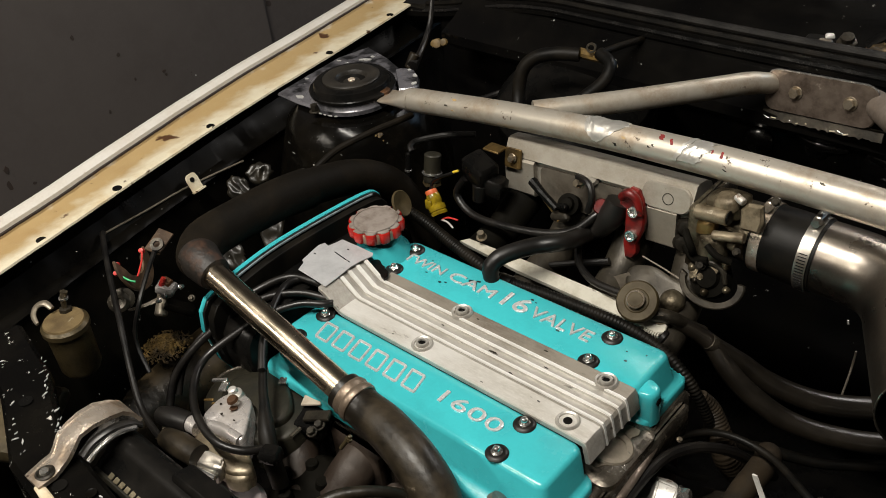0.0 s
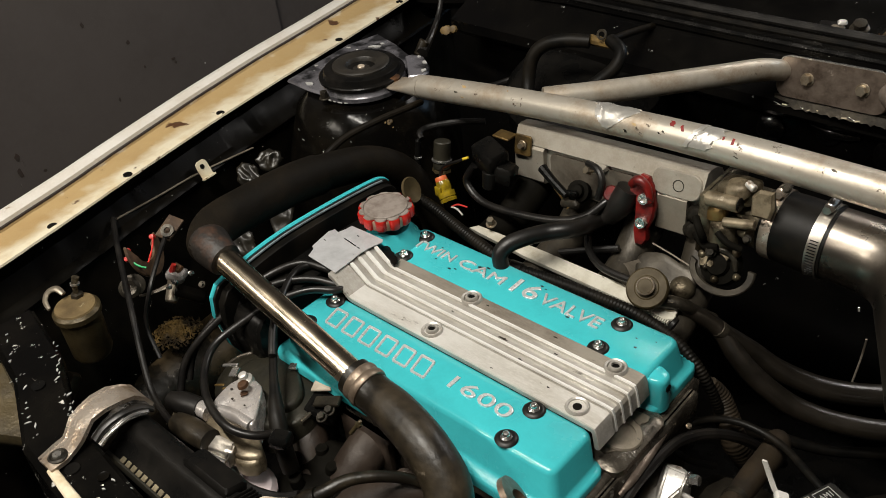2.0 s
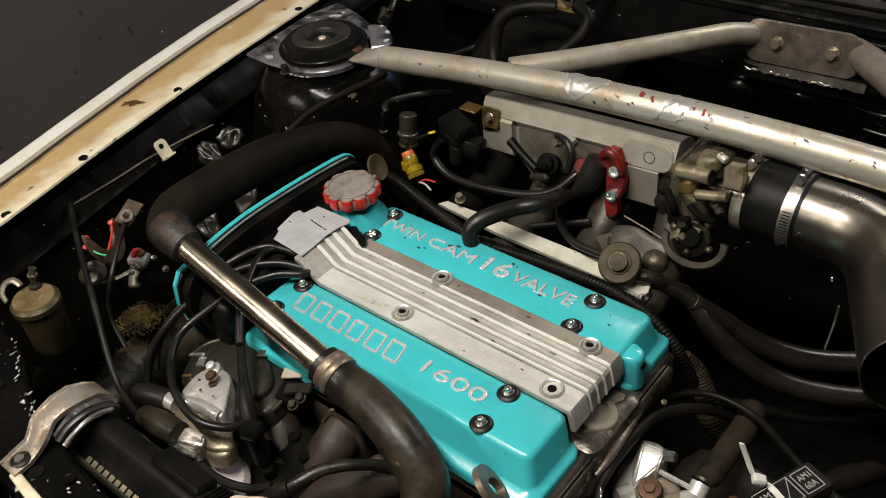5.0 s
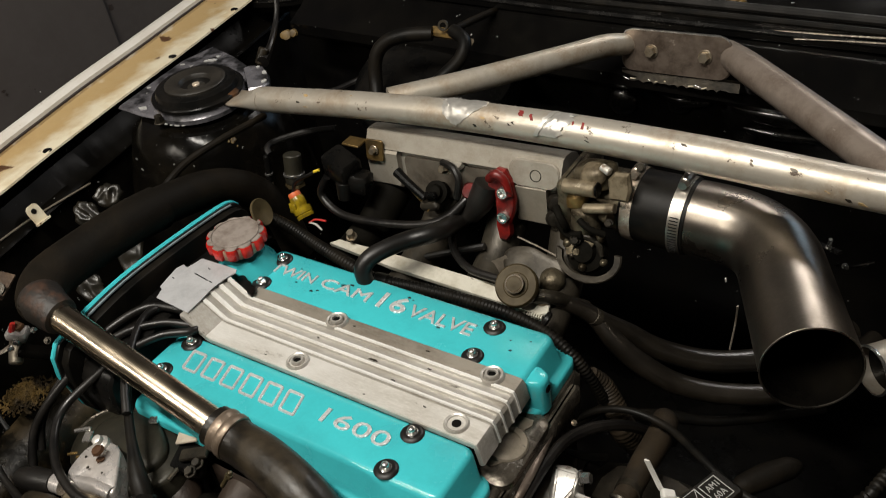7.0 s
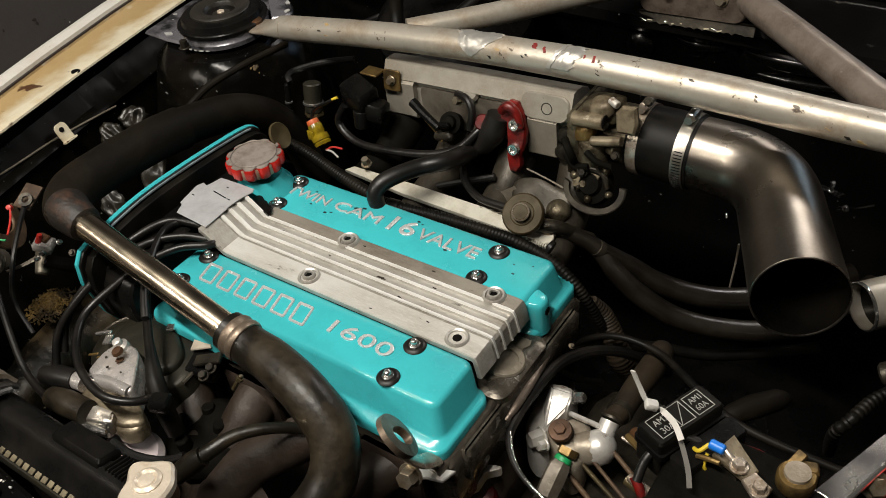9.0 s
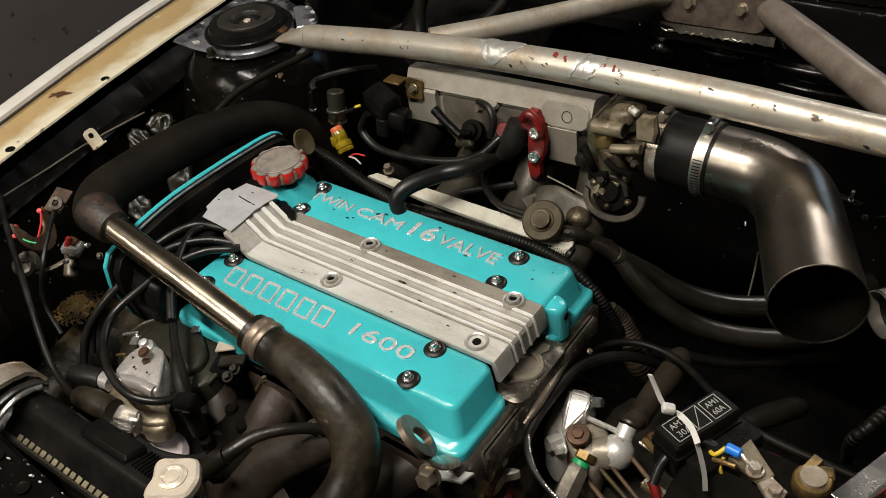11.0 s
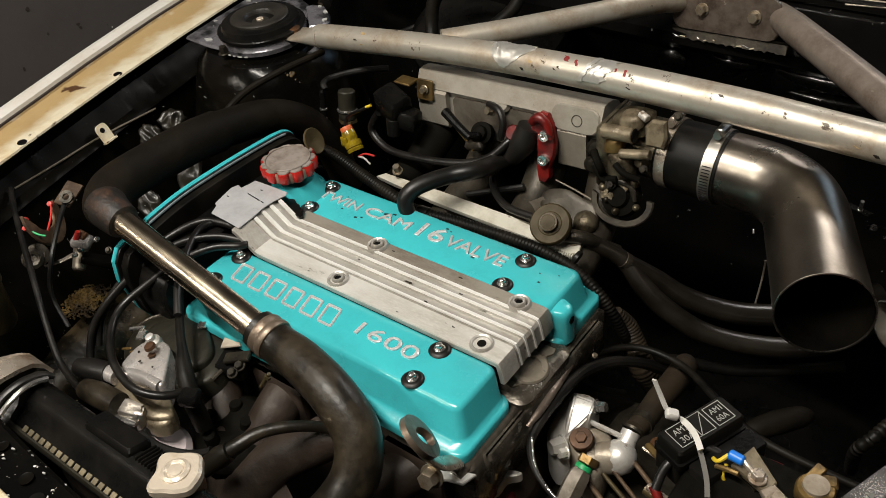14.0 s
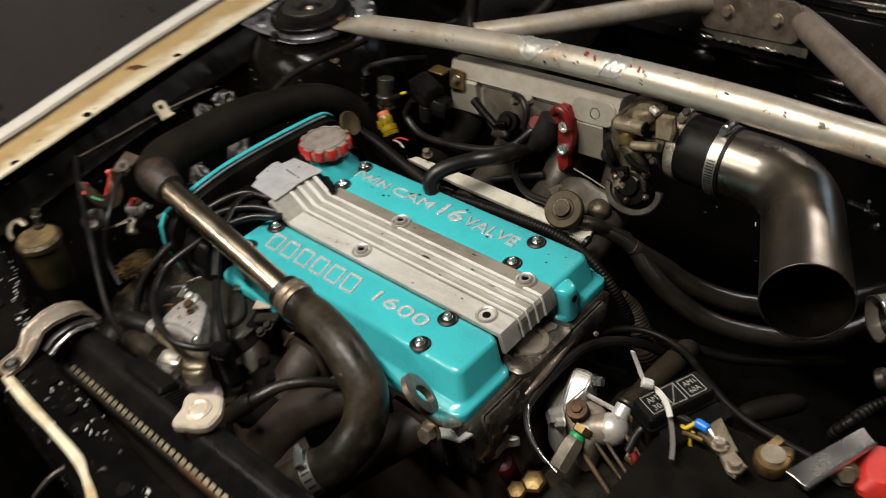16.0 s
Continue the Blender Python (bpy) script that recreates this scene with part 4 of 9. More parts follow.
# ---- strut brace ----
brace = thing("strut_brace", (0.1, 0.29, 0.92), "silver painted tubular strut brace with foil tape patches", "strut brace")
BARPTS = [(-0.276, 0.290, 0.9335), (-0.262, 0.290, 0.9355), (-0.243, 0.29, 0.938), (-0.102, 0.29, 0.956), (0.017, 0.29, 0.967), (0.10, 0.29, 0.972), (0.186, 0.29, 0.975), (0.30, 0.29, 0.9755), (0.40, 0.289, 0.974), (0.62, 0.288, 0.973), (0.74, 0.288, 0.958)]
BARR = [0.0150, 0.0155, 0.0158, 0.0158, 0.0162, 0.0168, 0.0174, 0.0180, 0.0176, 0.0174, 0.017]
bm = B()
sweep(bm, BARPTS, BARR, 28, 5)
tube = part("main_tube", bm, BAR, brace)
bm = B()
rings = []
for x, y, z, w, h in ((-0.347, 0.2935, 0.9235, 0.0100, 0.0022), (-0.343, 0.2935, 0.9240, 0.0150, 0.0026), (-0.330, 0.2930, 0.9248, 0.0185, 0.0030), (-0.316, 0.2920, 0.9262, 0.0195, 0.0040), (-0.302, 0.2910, 0.9290, 0.0185, 0.0070), (-0.288, 0.2900, 0.9318, 0.0168, 0.0110), (-0.270, 0.2900, 0.9345, 0.0160, 0.0150)):
    rings.append([(x, y + w * math.cos(2 * math.pi * k / 28), z + h * math.copysign(abs(math.sin(2 * math.pi * k / 28)) ** 0.8, math.sin(2 * math.pi * k / 28))) for k in range(28)])
loft(bm, rings)
part("flat_end", bm, BAR, brace, "flattened tube end")
bm = B()
lathe(bm, [(0.0095, 0.0), (0.0098, 0.0055), (0.008, 0.0068), (0, 0.007)], (-0.3285, 0.2930, 0.9275), (0, 0, 1), 18)
part("end_bolt", bm, RUST, brace, "rust-brown round bolt head")
bm = B()
sweep(bm, [(-0.085, 0.305, 0.960), (-0.02, 0.376, 0.9575), (0.05, 0.469, 0.9530), (0.080, 0.521, 0.947), (0.094, 0.549, 0.939), (0.104, 0.575, 0.929)], [0.0130, 0.0138, 0.0138, 0.0142, 0.0132, 0.0112], 24, 5)
part("brace_tube", bm, BAR, brace)
bm = B()
sweep(bm, [(0.214, 0.568, 0.938), (0.250, 0.522, 0.9475), (0.312, 0.466, 0.9490), (0.421, 0.369, 0.950), (0.51, 0.288, 0.953)], [0.0140, 0.0172, 0.0176, 0.0178, 0.0178], 24, 5)
part("brace_tube", bm, BRACE, brace, "rust-dulled steel tube")
bm = B()
m = axes((0.1635, 0.548, 0.935), (1, -0.10, 0.085), (0.02, 0.16, 1))
prism(bm, [(p[0], p[1]) for p in rrect(-0.073, 0.067, -0.0235, 0.0275, 0.014, 0)], 0.005, m, 0.0015)
plate = part("firewall_plate", bm, PLATED, brace, "weathered steel mounting plate")
bm = B()
sweep(bm, [m @ V(-0.072, 0.018, 0.003), m @ V(-0.067, 0.0245, 0.003), m @ V(-0.058, 0.0275, 0.003), m @ V(0.052, 0.0275, 0.003), m @ V(0.063, 0.0235, 0.003)], 0.0015, 8, 1)
part("plate_edge", bm, CHROME, plate)
for u in (-0.032, 0.036):
    bm = B()
    hexbolt(bm, m @ V(u, 0.003, 0.005), m.to_3x3() @ V(0, 0, 1), 0.0066, 0.006, 0.0086)
    part("plate_bolt", bm, ZINC, plate)
bm = B()
rings = []
for k in range(41):
    u = -0.074 + 0.152 * k / 40
    j = 0.0035 * noise.noise((u * 190, 4.0, 1.0)) + 0.002 * noise.noise((u * 600, 9.0, 2.0))
    rings.append([m @ V(u, -0.0225, 0.003), m @ V(u, -0.0255, 0.001), m @ V(u, -0.0360 + j, 0.004), m @ V(u, -0.0370 + j, 0.002), m @ V(u, -0.027, -0.002), m @ V(u, -0.0225, -0.001)])
loft(bm, rings)
flange_ = part("bent_flange", bm, GRIMY, plate, "bent flange with a ragged edge")
rng = random.Random(8)
for k in (0, 1, 3, 4, 5, 8, 9, 10):
    u = -0.066 + 0.0105 * k + rng.uniform(-0.004, 0.004)
    bm = B()
    w, h = rng.uniform(0.0015, 0.0055), rng.uniform(0.0012, 0.0028)
    if k in (0, 4, 8, 9):
        w *= 1.8
    box(bm, m @ V(u, -0.0345 + rng.uniform(-0.001, 0.002), 0.0042), (w * 1.3, h * 0.7, 0.0012), 0.0003, m.to_3x3().to_4x4() @ pose(0, 0, 0, 30, 0, rng.uniform(-25, 25)))
    part("paint_flake", bm, CREAM if k % 3 else CHROME, plate)


def bar_at(x):
    p = [Vector(q) for q in BARPTS]
    return Vector((x, float(np.interp(x, [q.x for q in p], [q.y for q in p])), float(np.interp(x, [q.x for q in p], [q.z for q in p]))))


def bar_r(x):
    return float(np.interp(x, [q[0] for q in BARPTS], BARR))


def bar_patch(bm, x0, x1, a0, a1, lift, skew=0.0, rough=0.0, nx=10, na=10, seed=0.0, point=0.0):
    """A thin skin that hugs the bar between two lengths and two angles (90 up, 180 towards the front)."""
    outer, inner = [], []
    for i in range(nx + 1):
        ro, ri = [], []
        for j in range(na + 1):
            x = x0 + (x1 - x0) * i / nx + skew * (j / na - 0.5) + rough * 2 * noise.noise((i * 0.7 + seed, j * 0.9, 2.0)) * (1 if i in (0, nx) else 0.3)
            end = a1 - (a1 - a0) * 0.75 * max(0.0, abs(i / nx - point) / max(point, 1 - point) - 0.08) if point else a1
            a = radians(a0 + (end - a0) * j / na)
            w = lift + rough * 0.55 * abs(noise.noise((i * 0.9, j * 0.9 + seed, 5.0)))
            c, r = bar_at(x), bar_r(x)
            ro.append(bm.verts.new(c + V(0, math.cos(a), math.sin(a)) * (r + w)))
            ri.append(bm.verts.new(c + V(0, math.cos(a), math.sin(a)) * (r - 0.001)))
        outer.append(ro)
        inner.append(ri)
    for g in (outer, inner):
        for i in range(nx):
            for j in range(na):
                bm.faces.new((g[i][j], g[i + 1][j], g[i + 1][j + 1], g[i][j + 1]))
    edge = [(i, 0) for i in range(nx)] + [(nx, j) for j in range(na)] + [(i, na) for i in range(nx, 0, -1)] + [(0, j) for j in range(na, 0, -1)]
    for (a, b), (c, d) in zip(edge, edge[1:] + edge[:1]):
        bm.faces.new((outer[a][b], outer[c][d], inner[c][d], inner[a][b]))
    return bm


bm = B()
bar_patch(bm, 0.002, 0.052, 58, 186, 0.0007, 0.006, 0.0042, 18, 12, 1.0, 0.36)
part("foil_patch", bm, FOIL, tube, "crumpled foil tape")
bm = B()
bar_patch(bm, 0.126, 0.150, 78, 176, 0.0007, -0.014, 0.0042, 12, 12, 7.0)
part("foil_patch", bm, FOIL, tube, "crumpled foil tape")
bm = B()
bar_patch(bm, 0.1225, 0.1275, 80, 178, 0.0019, -0.014, 0.0012, 4, 12, 3.0)
part("foil_patch", bm, FOIL, tube, "crumpled foil tape")
for x, w, a in ((0.094, 0.005, 98), (0.108, 0.003, 108), (0.153, 0.002, 104), (0.164, 0.003, 112)):
    bm = B()
    bar_patch(bm, x, x + w, a, a + 24, 0.0003, 0.002, 0.001, 3, 4, x * 50)
    part("red_mark", bm, REDMARK, tube, "smudge of red marker")

rng = random.Random(11)
for k in range(16):
    bm = B()
    x, a, w = rng.uniform(-0.25, 0.42), rng.uniform(80, 190), rng.uniform(0.0012, 0.0055)
    bar_patch(bm, x, x + w, a, a + rng.uniform(4, 14), 0.0002, 0.002, 0.0012, 3, 3, k * 3.7)
    part("paint_chip", bm, GRIMY if k % 3 else STAIN, tube)

# ---- engine ----
engine = thing("engine", (0.03, 0.03, 0.37), "grimy alloy twin-cam engine block and cylinder head", "engine")
bm = B()
box(bm, (0.028, 0.03, 0.768), (0.385, 0.235, 0.076), 0.006)
head = part("cylinder_head", bm, OILY, engine, "oily grey alloy cylinder head")
bm = B()
box(bm, (0.02, 0.03, 0.56), (0.40, 0.22, 0.34), 0.012)
part("block", bm, RUSTIRON, engine, "dark cast iron block")
bm = B()
box(bm, (0.30, 0.05, 0.56), (0.14, 0.24, 0.26), 0.03)
part("bellhousing", bm, GRIMY, engine)
# spark plug valley floor and end details at the flywheel end
bm = B()
loft(bm, [rrect(0.16, 0.226, -0.012, 0.074, 0.012, 0.80), rrect(0.16, 0.226, -0.012, 0.074, 0.012, 0.812), rrect(0.165, 0.220, -0.006, 0.068, 0.012, 0.816)])
part("head_end", bm, OILY, engine)
bm = B()
lathe(bm, [(0.0, 0.001), (0.013, 0.001), (0.0135, 0.003), (0.019, 0.0035), (0.0205, 0.002), (0.0205, -0.003)], (0.203, 0.028, 0.8165), (0.15, 0, 1), 32)
part("core_plug", bm, TANPLATE, engine, "round tan core plug")
bm = B()
wavy = [(0.192, 0.002), (0.204, 0.000), (0.210, 0.008), (0.2135, 0.016), (0.2175, 0.024), (0.2180, 0.034), (0.2140, 0.042), (0.2110, 0.049), (0.2150, 0.056), (0.2130, 0.062), (0.204, 0.062), (0.192, 0.060)]
prism(bm, wavy, 0.0022, Matrix.Translation((0, 0, 0.8150)), 0.0005)
part("end_sheet", bm, TANPLATE, engine, "wavy-edged tan steel sheet")
bm = B()
pad(bm, ((0.214, 0.075, 0.798), (0.224, 0.060, 0.798), (0.227, 0.038, 0.798), (0.227, 0.021, 0.798), (0.227, 0.003, 0.798), (0.222, -0.012, 0.798), (0.216, -0.001, 0.798), (0.215, 0.016, 0.798), (0.214, 0.027, 0.798), (0.213, 0.043, 0.798), (0.210, 0.06, 0.798)), 0.02, 0.004, 4)
flange_ = part("end_flange", bm, OILY, engine, "oily alloy flange at the end of the head")
for q in ((0.2155, 0.058, 0.7990), (0.2205, 0.046, 0.7990), (0.2165, 0.018, 0.7990)):
    bm = B()
    lathe(bm, [(0.0075, -0.001), (0.0072, 0.0022), (0.0055, 0.0030), (0.0040, 0.0014), (0, 0.0012)], q, (0.15, -0.1, 1), 20)
    part("bolt_seat", bm, ALLOY, flange_)


# ---- cam covers ----
def cam_cover(name, y0, y1, t0, t1, xl, label):
    """A lofted cover: flange, step, sloped walls and a crowned top."""
    th = thing(name, ((xl + 0.21) / 2, (y0 + y1) / 2, 0.806), label, "cam cover", "engine cam covers")
    rings = [rrect(xl, 0.214, y0, y1, 0.014, 0.806), rrect(xl, 0.214, y0, y1, 0.014, 0.814), rrect(xl + 0.001, 0.213, y0 + 0.001, y1 - 0.001, 0.0135, 0.8165),
             rrect(xl + 0.003, 0.211, y0 + 0.003, y1 - 0.003, 0.013, 0.8175), rrect(xl + 0.006, 0.207, t0 - (t0 - y0) * 0.45, t1 + (y1 - t1) * 0.45, 0.011, 0.819),
             rrect(xl + 0.0075, 0.2055, t0 - (t0 - y0) * 0.35, t1 + (y1 - t1) * 0.35, 0.011, 0.822),
             rrect(xl + 0.012, 0.2005, t0 - 0.0012, t1 + 0.0012, 0.009, 0.848), rrect(xl + 0.0135, 0.1988, t0 + 0.0006, t1 - 0.0006, 0.0085, 0.8515), rrect(xl + 0.0165, 0.1955, t0 + 0.0035, t1 - 0.0035, 0.007, 0.853)]
    bm = B()
    loft(bm, rings)
    part("shell", bm, TEAL, th, angle=50)
    bm = B()
    loft(bm, [rrect(xl + 0.002, 0.212, y0 + 0.002, y1 - 0.002, 0.012, 0.8015), rrect(xl + 0.002, 0.212, y0 + 0.002, y1 - 0.002, 0.012, 0.8062)])
    part("gasket", bm, RUBBER, th)
    return th


ex_cover = cam_cover("exhaust_cam_cover", -0.092, -0.010, -0.071, -0.0125, -0.155, "teal painted exhaust cam cover with raised lettering")
in_cover = cam_cover("intake_cam_cover", 0.066, 0.154, 0.0715, 0.135, -0.150, "teal painted intake cam cover with raised lettering")

bm = B()
lathe(bm, [(0, 0), (0.0104, 0), (0.0107, 0.0010), (0.0094, 0.0024), (0.0074, 0.0032), (0.0062, 0.0030), (0, 0.0026)], (0, 0, 0), (0, 0, 1), 26)
GROM = finish(bm, "grommet", RUBBER, V(0, 0, 0))
bm = B()
lathe(bm, [(0, 0), (0.0050, 0), (0.0053, 0.0006), (0.0046, 0.0012), (0, 0.0014)], (0, 0, 0.0026), (0, 0, 1), 22)
hexbolt(bm, (0, 0, 0.0036), (0, 0, 1), 0.0040, 0.0022)
lathe(bm, [(0.0034, 0.0), (0.0033, 0.0016), (0.0027, 0.0026), (0.0016, 0.0032), (0, 0.0034)], (0, 0, 0.0056), (0, 0, 1), 16)
NUT = finish(bm, "cap_nut", CHROME, V(0, 0, 0))
for th, spots in ((ex_cover, ((-0.12, -0.0225), (0.144, -0.0225), (0.145, -0.0635), (-0.12, -0.0635))), (in_cover, ((-0.12, 0.120), (-0.116, 0.079), (0.144, 0.1205), (0.144, 0.079)))):
    for x, y in spots:
        g = alike("grommet", GROM, th, Matrix.Translation((x, y, 0.8528)))
        alike("cap_nut", NUT, th, Matrix.Translation((x, y, 0.8528)) @ pose(0, 0, 0, 0, 0, 37 * (x * 90 % 7)))

# raised lettering, bare metal on top
LZ = 0.8528
for words, x0, x1, y0, y1 in (("TWIN", -0.1225, -0.0645, 0.1000, 0.1130), ("CAM", -0.0550, 0.0060, 0.1000, 0.1140), ("VALVE", 0.0545, 0.1275, 0.1005, 0.1165)):
    part("lettering", fit_text(words, x0, x1, y0, y1, LZ + 0.0004, 0.0030, 0.010, 0.045), LETTER, in_cover, "bare metal raised letters")
m = axes((0.2085, 0.0865, 0.832), (0, 1, 0), (0, 0, 1))
bm = B()
BO = [(0.199, 0.0745), (0.2105, 0.0755), (0.2155, 0.0790), (0.2170, 0.0855), (0.2155, 0.0920), (0.2105, 0.0958), (0.199, 0.0970)]
loft(bm, [smooth_ring([(0.205 + (x - 0.205) * s, 0.0858 + (y - 0.0858) * (0.4 + 0.6 * s), z) for x, y in BO], 3) for z, s in ((0.810, 1.06), (0.836, 1.0), (0.8435, 0.97), (0.8475, 0.86), (0.8492, 0.60))])
boss = part("end_boss", bm, TEAL, in_cover, angle=60)
bm = B()
lathe(bm, [(0, 0.0), (0.0040, 0.0), (0.0040, 0.001), (0, 0.001)], (0.2163, 0.0858, 0.8365), (1, 0, 0.06), 16)
part("boss_hole", bm, PLASTIC, boss)
part("lettering", fit_text("16", 0.0190, 0.0500, 0.0990, 0.1205, LZ + 0.0004, 0.0032, 0.014, 0.045), LETTER, in_cover, "bare metal raised numerals")
part("lettering", fit_text("1600", 0.060, 0.131, -0.0465, -0.0305, LZ + 0.0004, 0.0030, 0.004, 0.045), LETTER, ex_cover, "bare metal raised numerals")
rng = random.Random(21)
for x, y, r in ((-0.030, 0.112, 0.0050), (-0.022, 0.116, 0.0034), (-0.058, 0.091, 0.0030), (-0.052, 0.094, 0.0022), (0.044, 0.124, 0.0026), (0.050, 0.122, 0.0018), (0.094, 0.099, 0.0030), (0.166, 0.112, 0.0016), (0.172, 0.100, 0.0022), (0.184, 0.118, 0.0014), (-0.090, 0.116, 0.0018), (-0.082, 0.096, 0.0020)):
    bm = B()
    n = 14
    ring = [(x + r * (0.7 + 0.55 * rng.random()) * math.cos(2 * math.pi * k / n) * 1.35, y + r * (0.6 + 0.5 * rng.random()) * math.sin(2 * math.pi * k / n)) for k in range(n)]
    ring = [(x + (a - x) * 0.55, y + (b - y) * 0.5) for a, b in ring]
    prism(bm, ring, 0.0004, Matrix.Translation((0, 0, LZ + 0.0001)))
    part("smut", bm, SMUT, in_cover)
# a maker's mark as six plain raised frames
for k in range(6):
    x = -0.1085 + k * 0.0245
    bm = B()
    rings = [rrect(x + e, x + 0.0195 - e, -0.0530 + e, -0.0275 - e, max(0.0030 - e, 0.0010), LZ + dz, 4) for e, dz in ((0, 0), (0.0006, 0.0014), (0.0026, 0.0014), (0.0034, 0))]
    loft(bm, [[(px_ - (py_ + 0.04) * 0.25, py_, pz_) for px_, py_, pz_ in r] for r in rings], False)
    part("raised_mark", bm, LETTER, ex_cover, "plain raised metal frame")

# ---- spark plug cover ----
plug_cover = thing("spark_plug_cover", (0.04, 0.029, 0.836), "ribbed cast aluminium spark plug cover between the cam covers", "engine cover")
RIBS = [0.0158 + 0.0122 * k for k in range(4)]
PROFILE = [(-0.0130, -0.004), (-0.0128, 0.0), (-0.0120, 0.0010), (0.0118, 0.0010), (0.0126, -0.0010)]
for y in RIBS:
    PROFILE += [(y - 0.0019, -0.0016), (y - 0.0012, 0.0014), (y + 0.0012, 0.0014), (y + 0.0020, -0.0012)]
PROFILE += [(0.0546, -0.0014), (0.0548, -0.004)]
STATIONS = [(-0.137, 0.8765, 0.10, 1.0), (-0.131, 0.8745, 0.40, 0.95), (-0.1085, 0.8580, 0.30, 0.95), (-0.104, 0.8565, 0, 1), (0.03, 0.8565, 0, 1), (0.196, 0.8565, 0, 1), (0.2005, 0.8558, 0.5, 0.87), (0.2030, 0.8520, 0.97, 0.20), (0.2062, 0.834, 0.98, 0.12)]
bm = B()
rings = []
for x, z, nx, nz in STATIONS:
    top = [(x + h * nx * (0.35 if nx > 0.8 else 1), y, z + h * nz) for y, h in PROFILE]
    rings.append(top + [(x - 0.004 * nx, y, z - 0.004 * nz) for y, h in reversed(PROFILE)])
loft(bm, rings)
part("casting", bm, CAST, plug_cover, angle=20)
for y in RIBS:
    bm = B()
    rr = []
    for k, (x, z, nx, nz) in enumerate(STATIONS[1:]):
        w = (1.9, 1.8, 1.25, 1.0, 1.0, 1.0, 1.0, 1.0)[k]
        rr.append([(x + h * nx * (0.35 if nx > 0.8 else 1), yy, z + h * nz) for yy, h in ((y - 0.0014 * w, 0.0008), (y - 0.0011 * w, 0.0026), (y + 0.0009 * w, 0.0028), (y + 0.0014 * w, 0.0008))])
    loft(bm, rr)
    part("rib", bm, RIDGE, plug_cover, "rib polished bright along the top")
bm = B()
loft(bm, [[(x + h * nx * (0.35 if nx > 0.8 else 1), yy, z + h * nz) for yy, h in ((0.0544, -0.004), (0.0546, 0.0004), (0.0700, 0.0004), (0.0712, -0.0006), (0.0714, -0.004))] for x, z, nx, nz in [(-0.1105, 0.8565, 0, 1)] + STATIONS[3:]])
part("rear_land", bm, REARLAND, plug_cover, "brown-stained flat along the rear of the cover")
bm = B()
loft(bm, [[(x + h * nx * (0.35 if nx > 0.8 else 1), yy, z + h * nz) for yy, h in ((-0.0126, 0.0004), (-0.0120, 0.0016), (0.0112, 0.0016), (0.0118, 0.0004))] for x, z, nx, nz in STATIONS[2:]])
part("front_land", bm, LAND, plug_cover, "bright flat along the front of the cover")
bm = B()
lathe(bm, [(0.0, -0.0008), (0.0078, -0.0008), (0.0084, 0.0018), (0.0100, 0.0027), (0.0112, 0.0014), (0.0118, -0.001)], (0, 0, 0), (0, 0, 1), 24)
BOSS = finish(bm, "bolt_boss", CAST, V(0, 0, 0))
bm = B()
lathe(bm, [(0.0064, -0.001), (0.0064, 0.0034), (0.0058, 0.0044), (0.0046, 0.0045), (0.0040, 0.0038), (0.0038, 0.0008), (0, 0.0008)], (0, 0, 0), (0, 0, 1), 22)
COVERBOLT = finish(bm, "cover_bolt", CAST, V(0, 0, 0))
bm = B()
lathe(bm, [(0.0039, 0.0009), (0.0037, 0.0022), (0, 0.0020)], (0, 0, 0), (0, 0, 1), 6)
SOCKET = finish(bm, "socket", PLASTIC, V(0, 0, 0))
for x, y, has in ((0.0, 0.0, 1), (0.175, 0.0, 0), (0.0, 0.0615, 1), (0.175, 0.0615, 1)):
    alike("bolt_boss", BOSS, plug_cover, Matrix.Translation((x, y, 0.8578)))
    if not has:
        bm = B()
        lathe(bm, [(0, 0), (0.0042, 0), (0.0042, 0.0006), (0, 0.0006)], (x, y, 0.8582), (0, 0, 1), 16)
        part("bolt_hole", bm, PLASTIC, plug_cover, "empty bolt hole")
    if has:
        cb = alike("cover_bolt", COVERBOLT, plug_cover, Matrix.Translation((x, y, 0.8578)))
        alike("socket", SOCKET, cb, Matrix.Translation((x, y, 0.8578)))
# oily specks left on the ribs and lands
rng = random.Random(33)
for x, y, r in ((0.030, 0.027, 0.0022), (0.062, 0.034, 0.0030), (0.066, 0.0335, 0.0020), (0.046, 0.017, 0.0016), (-0.004, 0.036, 0.0014), (0.096, 0.020, 0.0020), (0.118, 0.046, 0.0018), (-0.060, 0.0155, 0.0014), (-0.035, -0.006, 0.0010), (0.082, -0.007, 0.0012), (0.140, 0.004, 0.0014), (0.155, 0.031, 0.0016), (-0.075, 0.044, 0.0018), (0.020, 0.063, 0.0016), (0.105, 0.064, 0.0020)):
    bm = B()
    prism(bm, [(r * 1.6 * (0.5 + 0.6 * rng.random()) * math.cos(2 * math.pi * i / 11), r * 0.5 * (0.5 + 0.6 * rng.random()) * math.sin(2 * math.pi * i / 11)) for i in range(11)], 0.0004, Matrix.Translation((x, y, 0.8583 if y < 0.0112 else 0.8569 if y > 0.055 else 0.8556)) @ pose(0, 0, 0, 0, 0, rng.uniform(-14, 14)))
    part("smut", bm, GRIMY, plug_cover)
# thin plate at the timing end
bm = B()
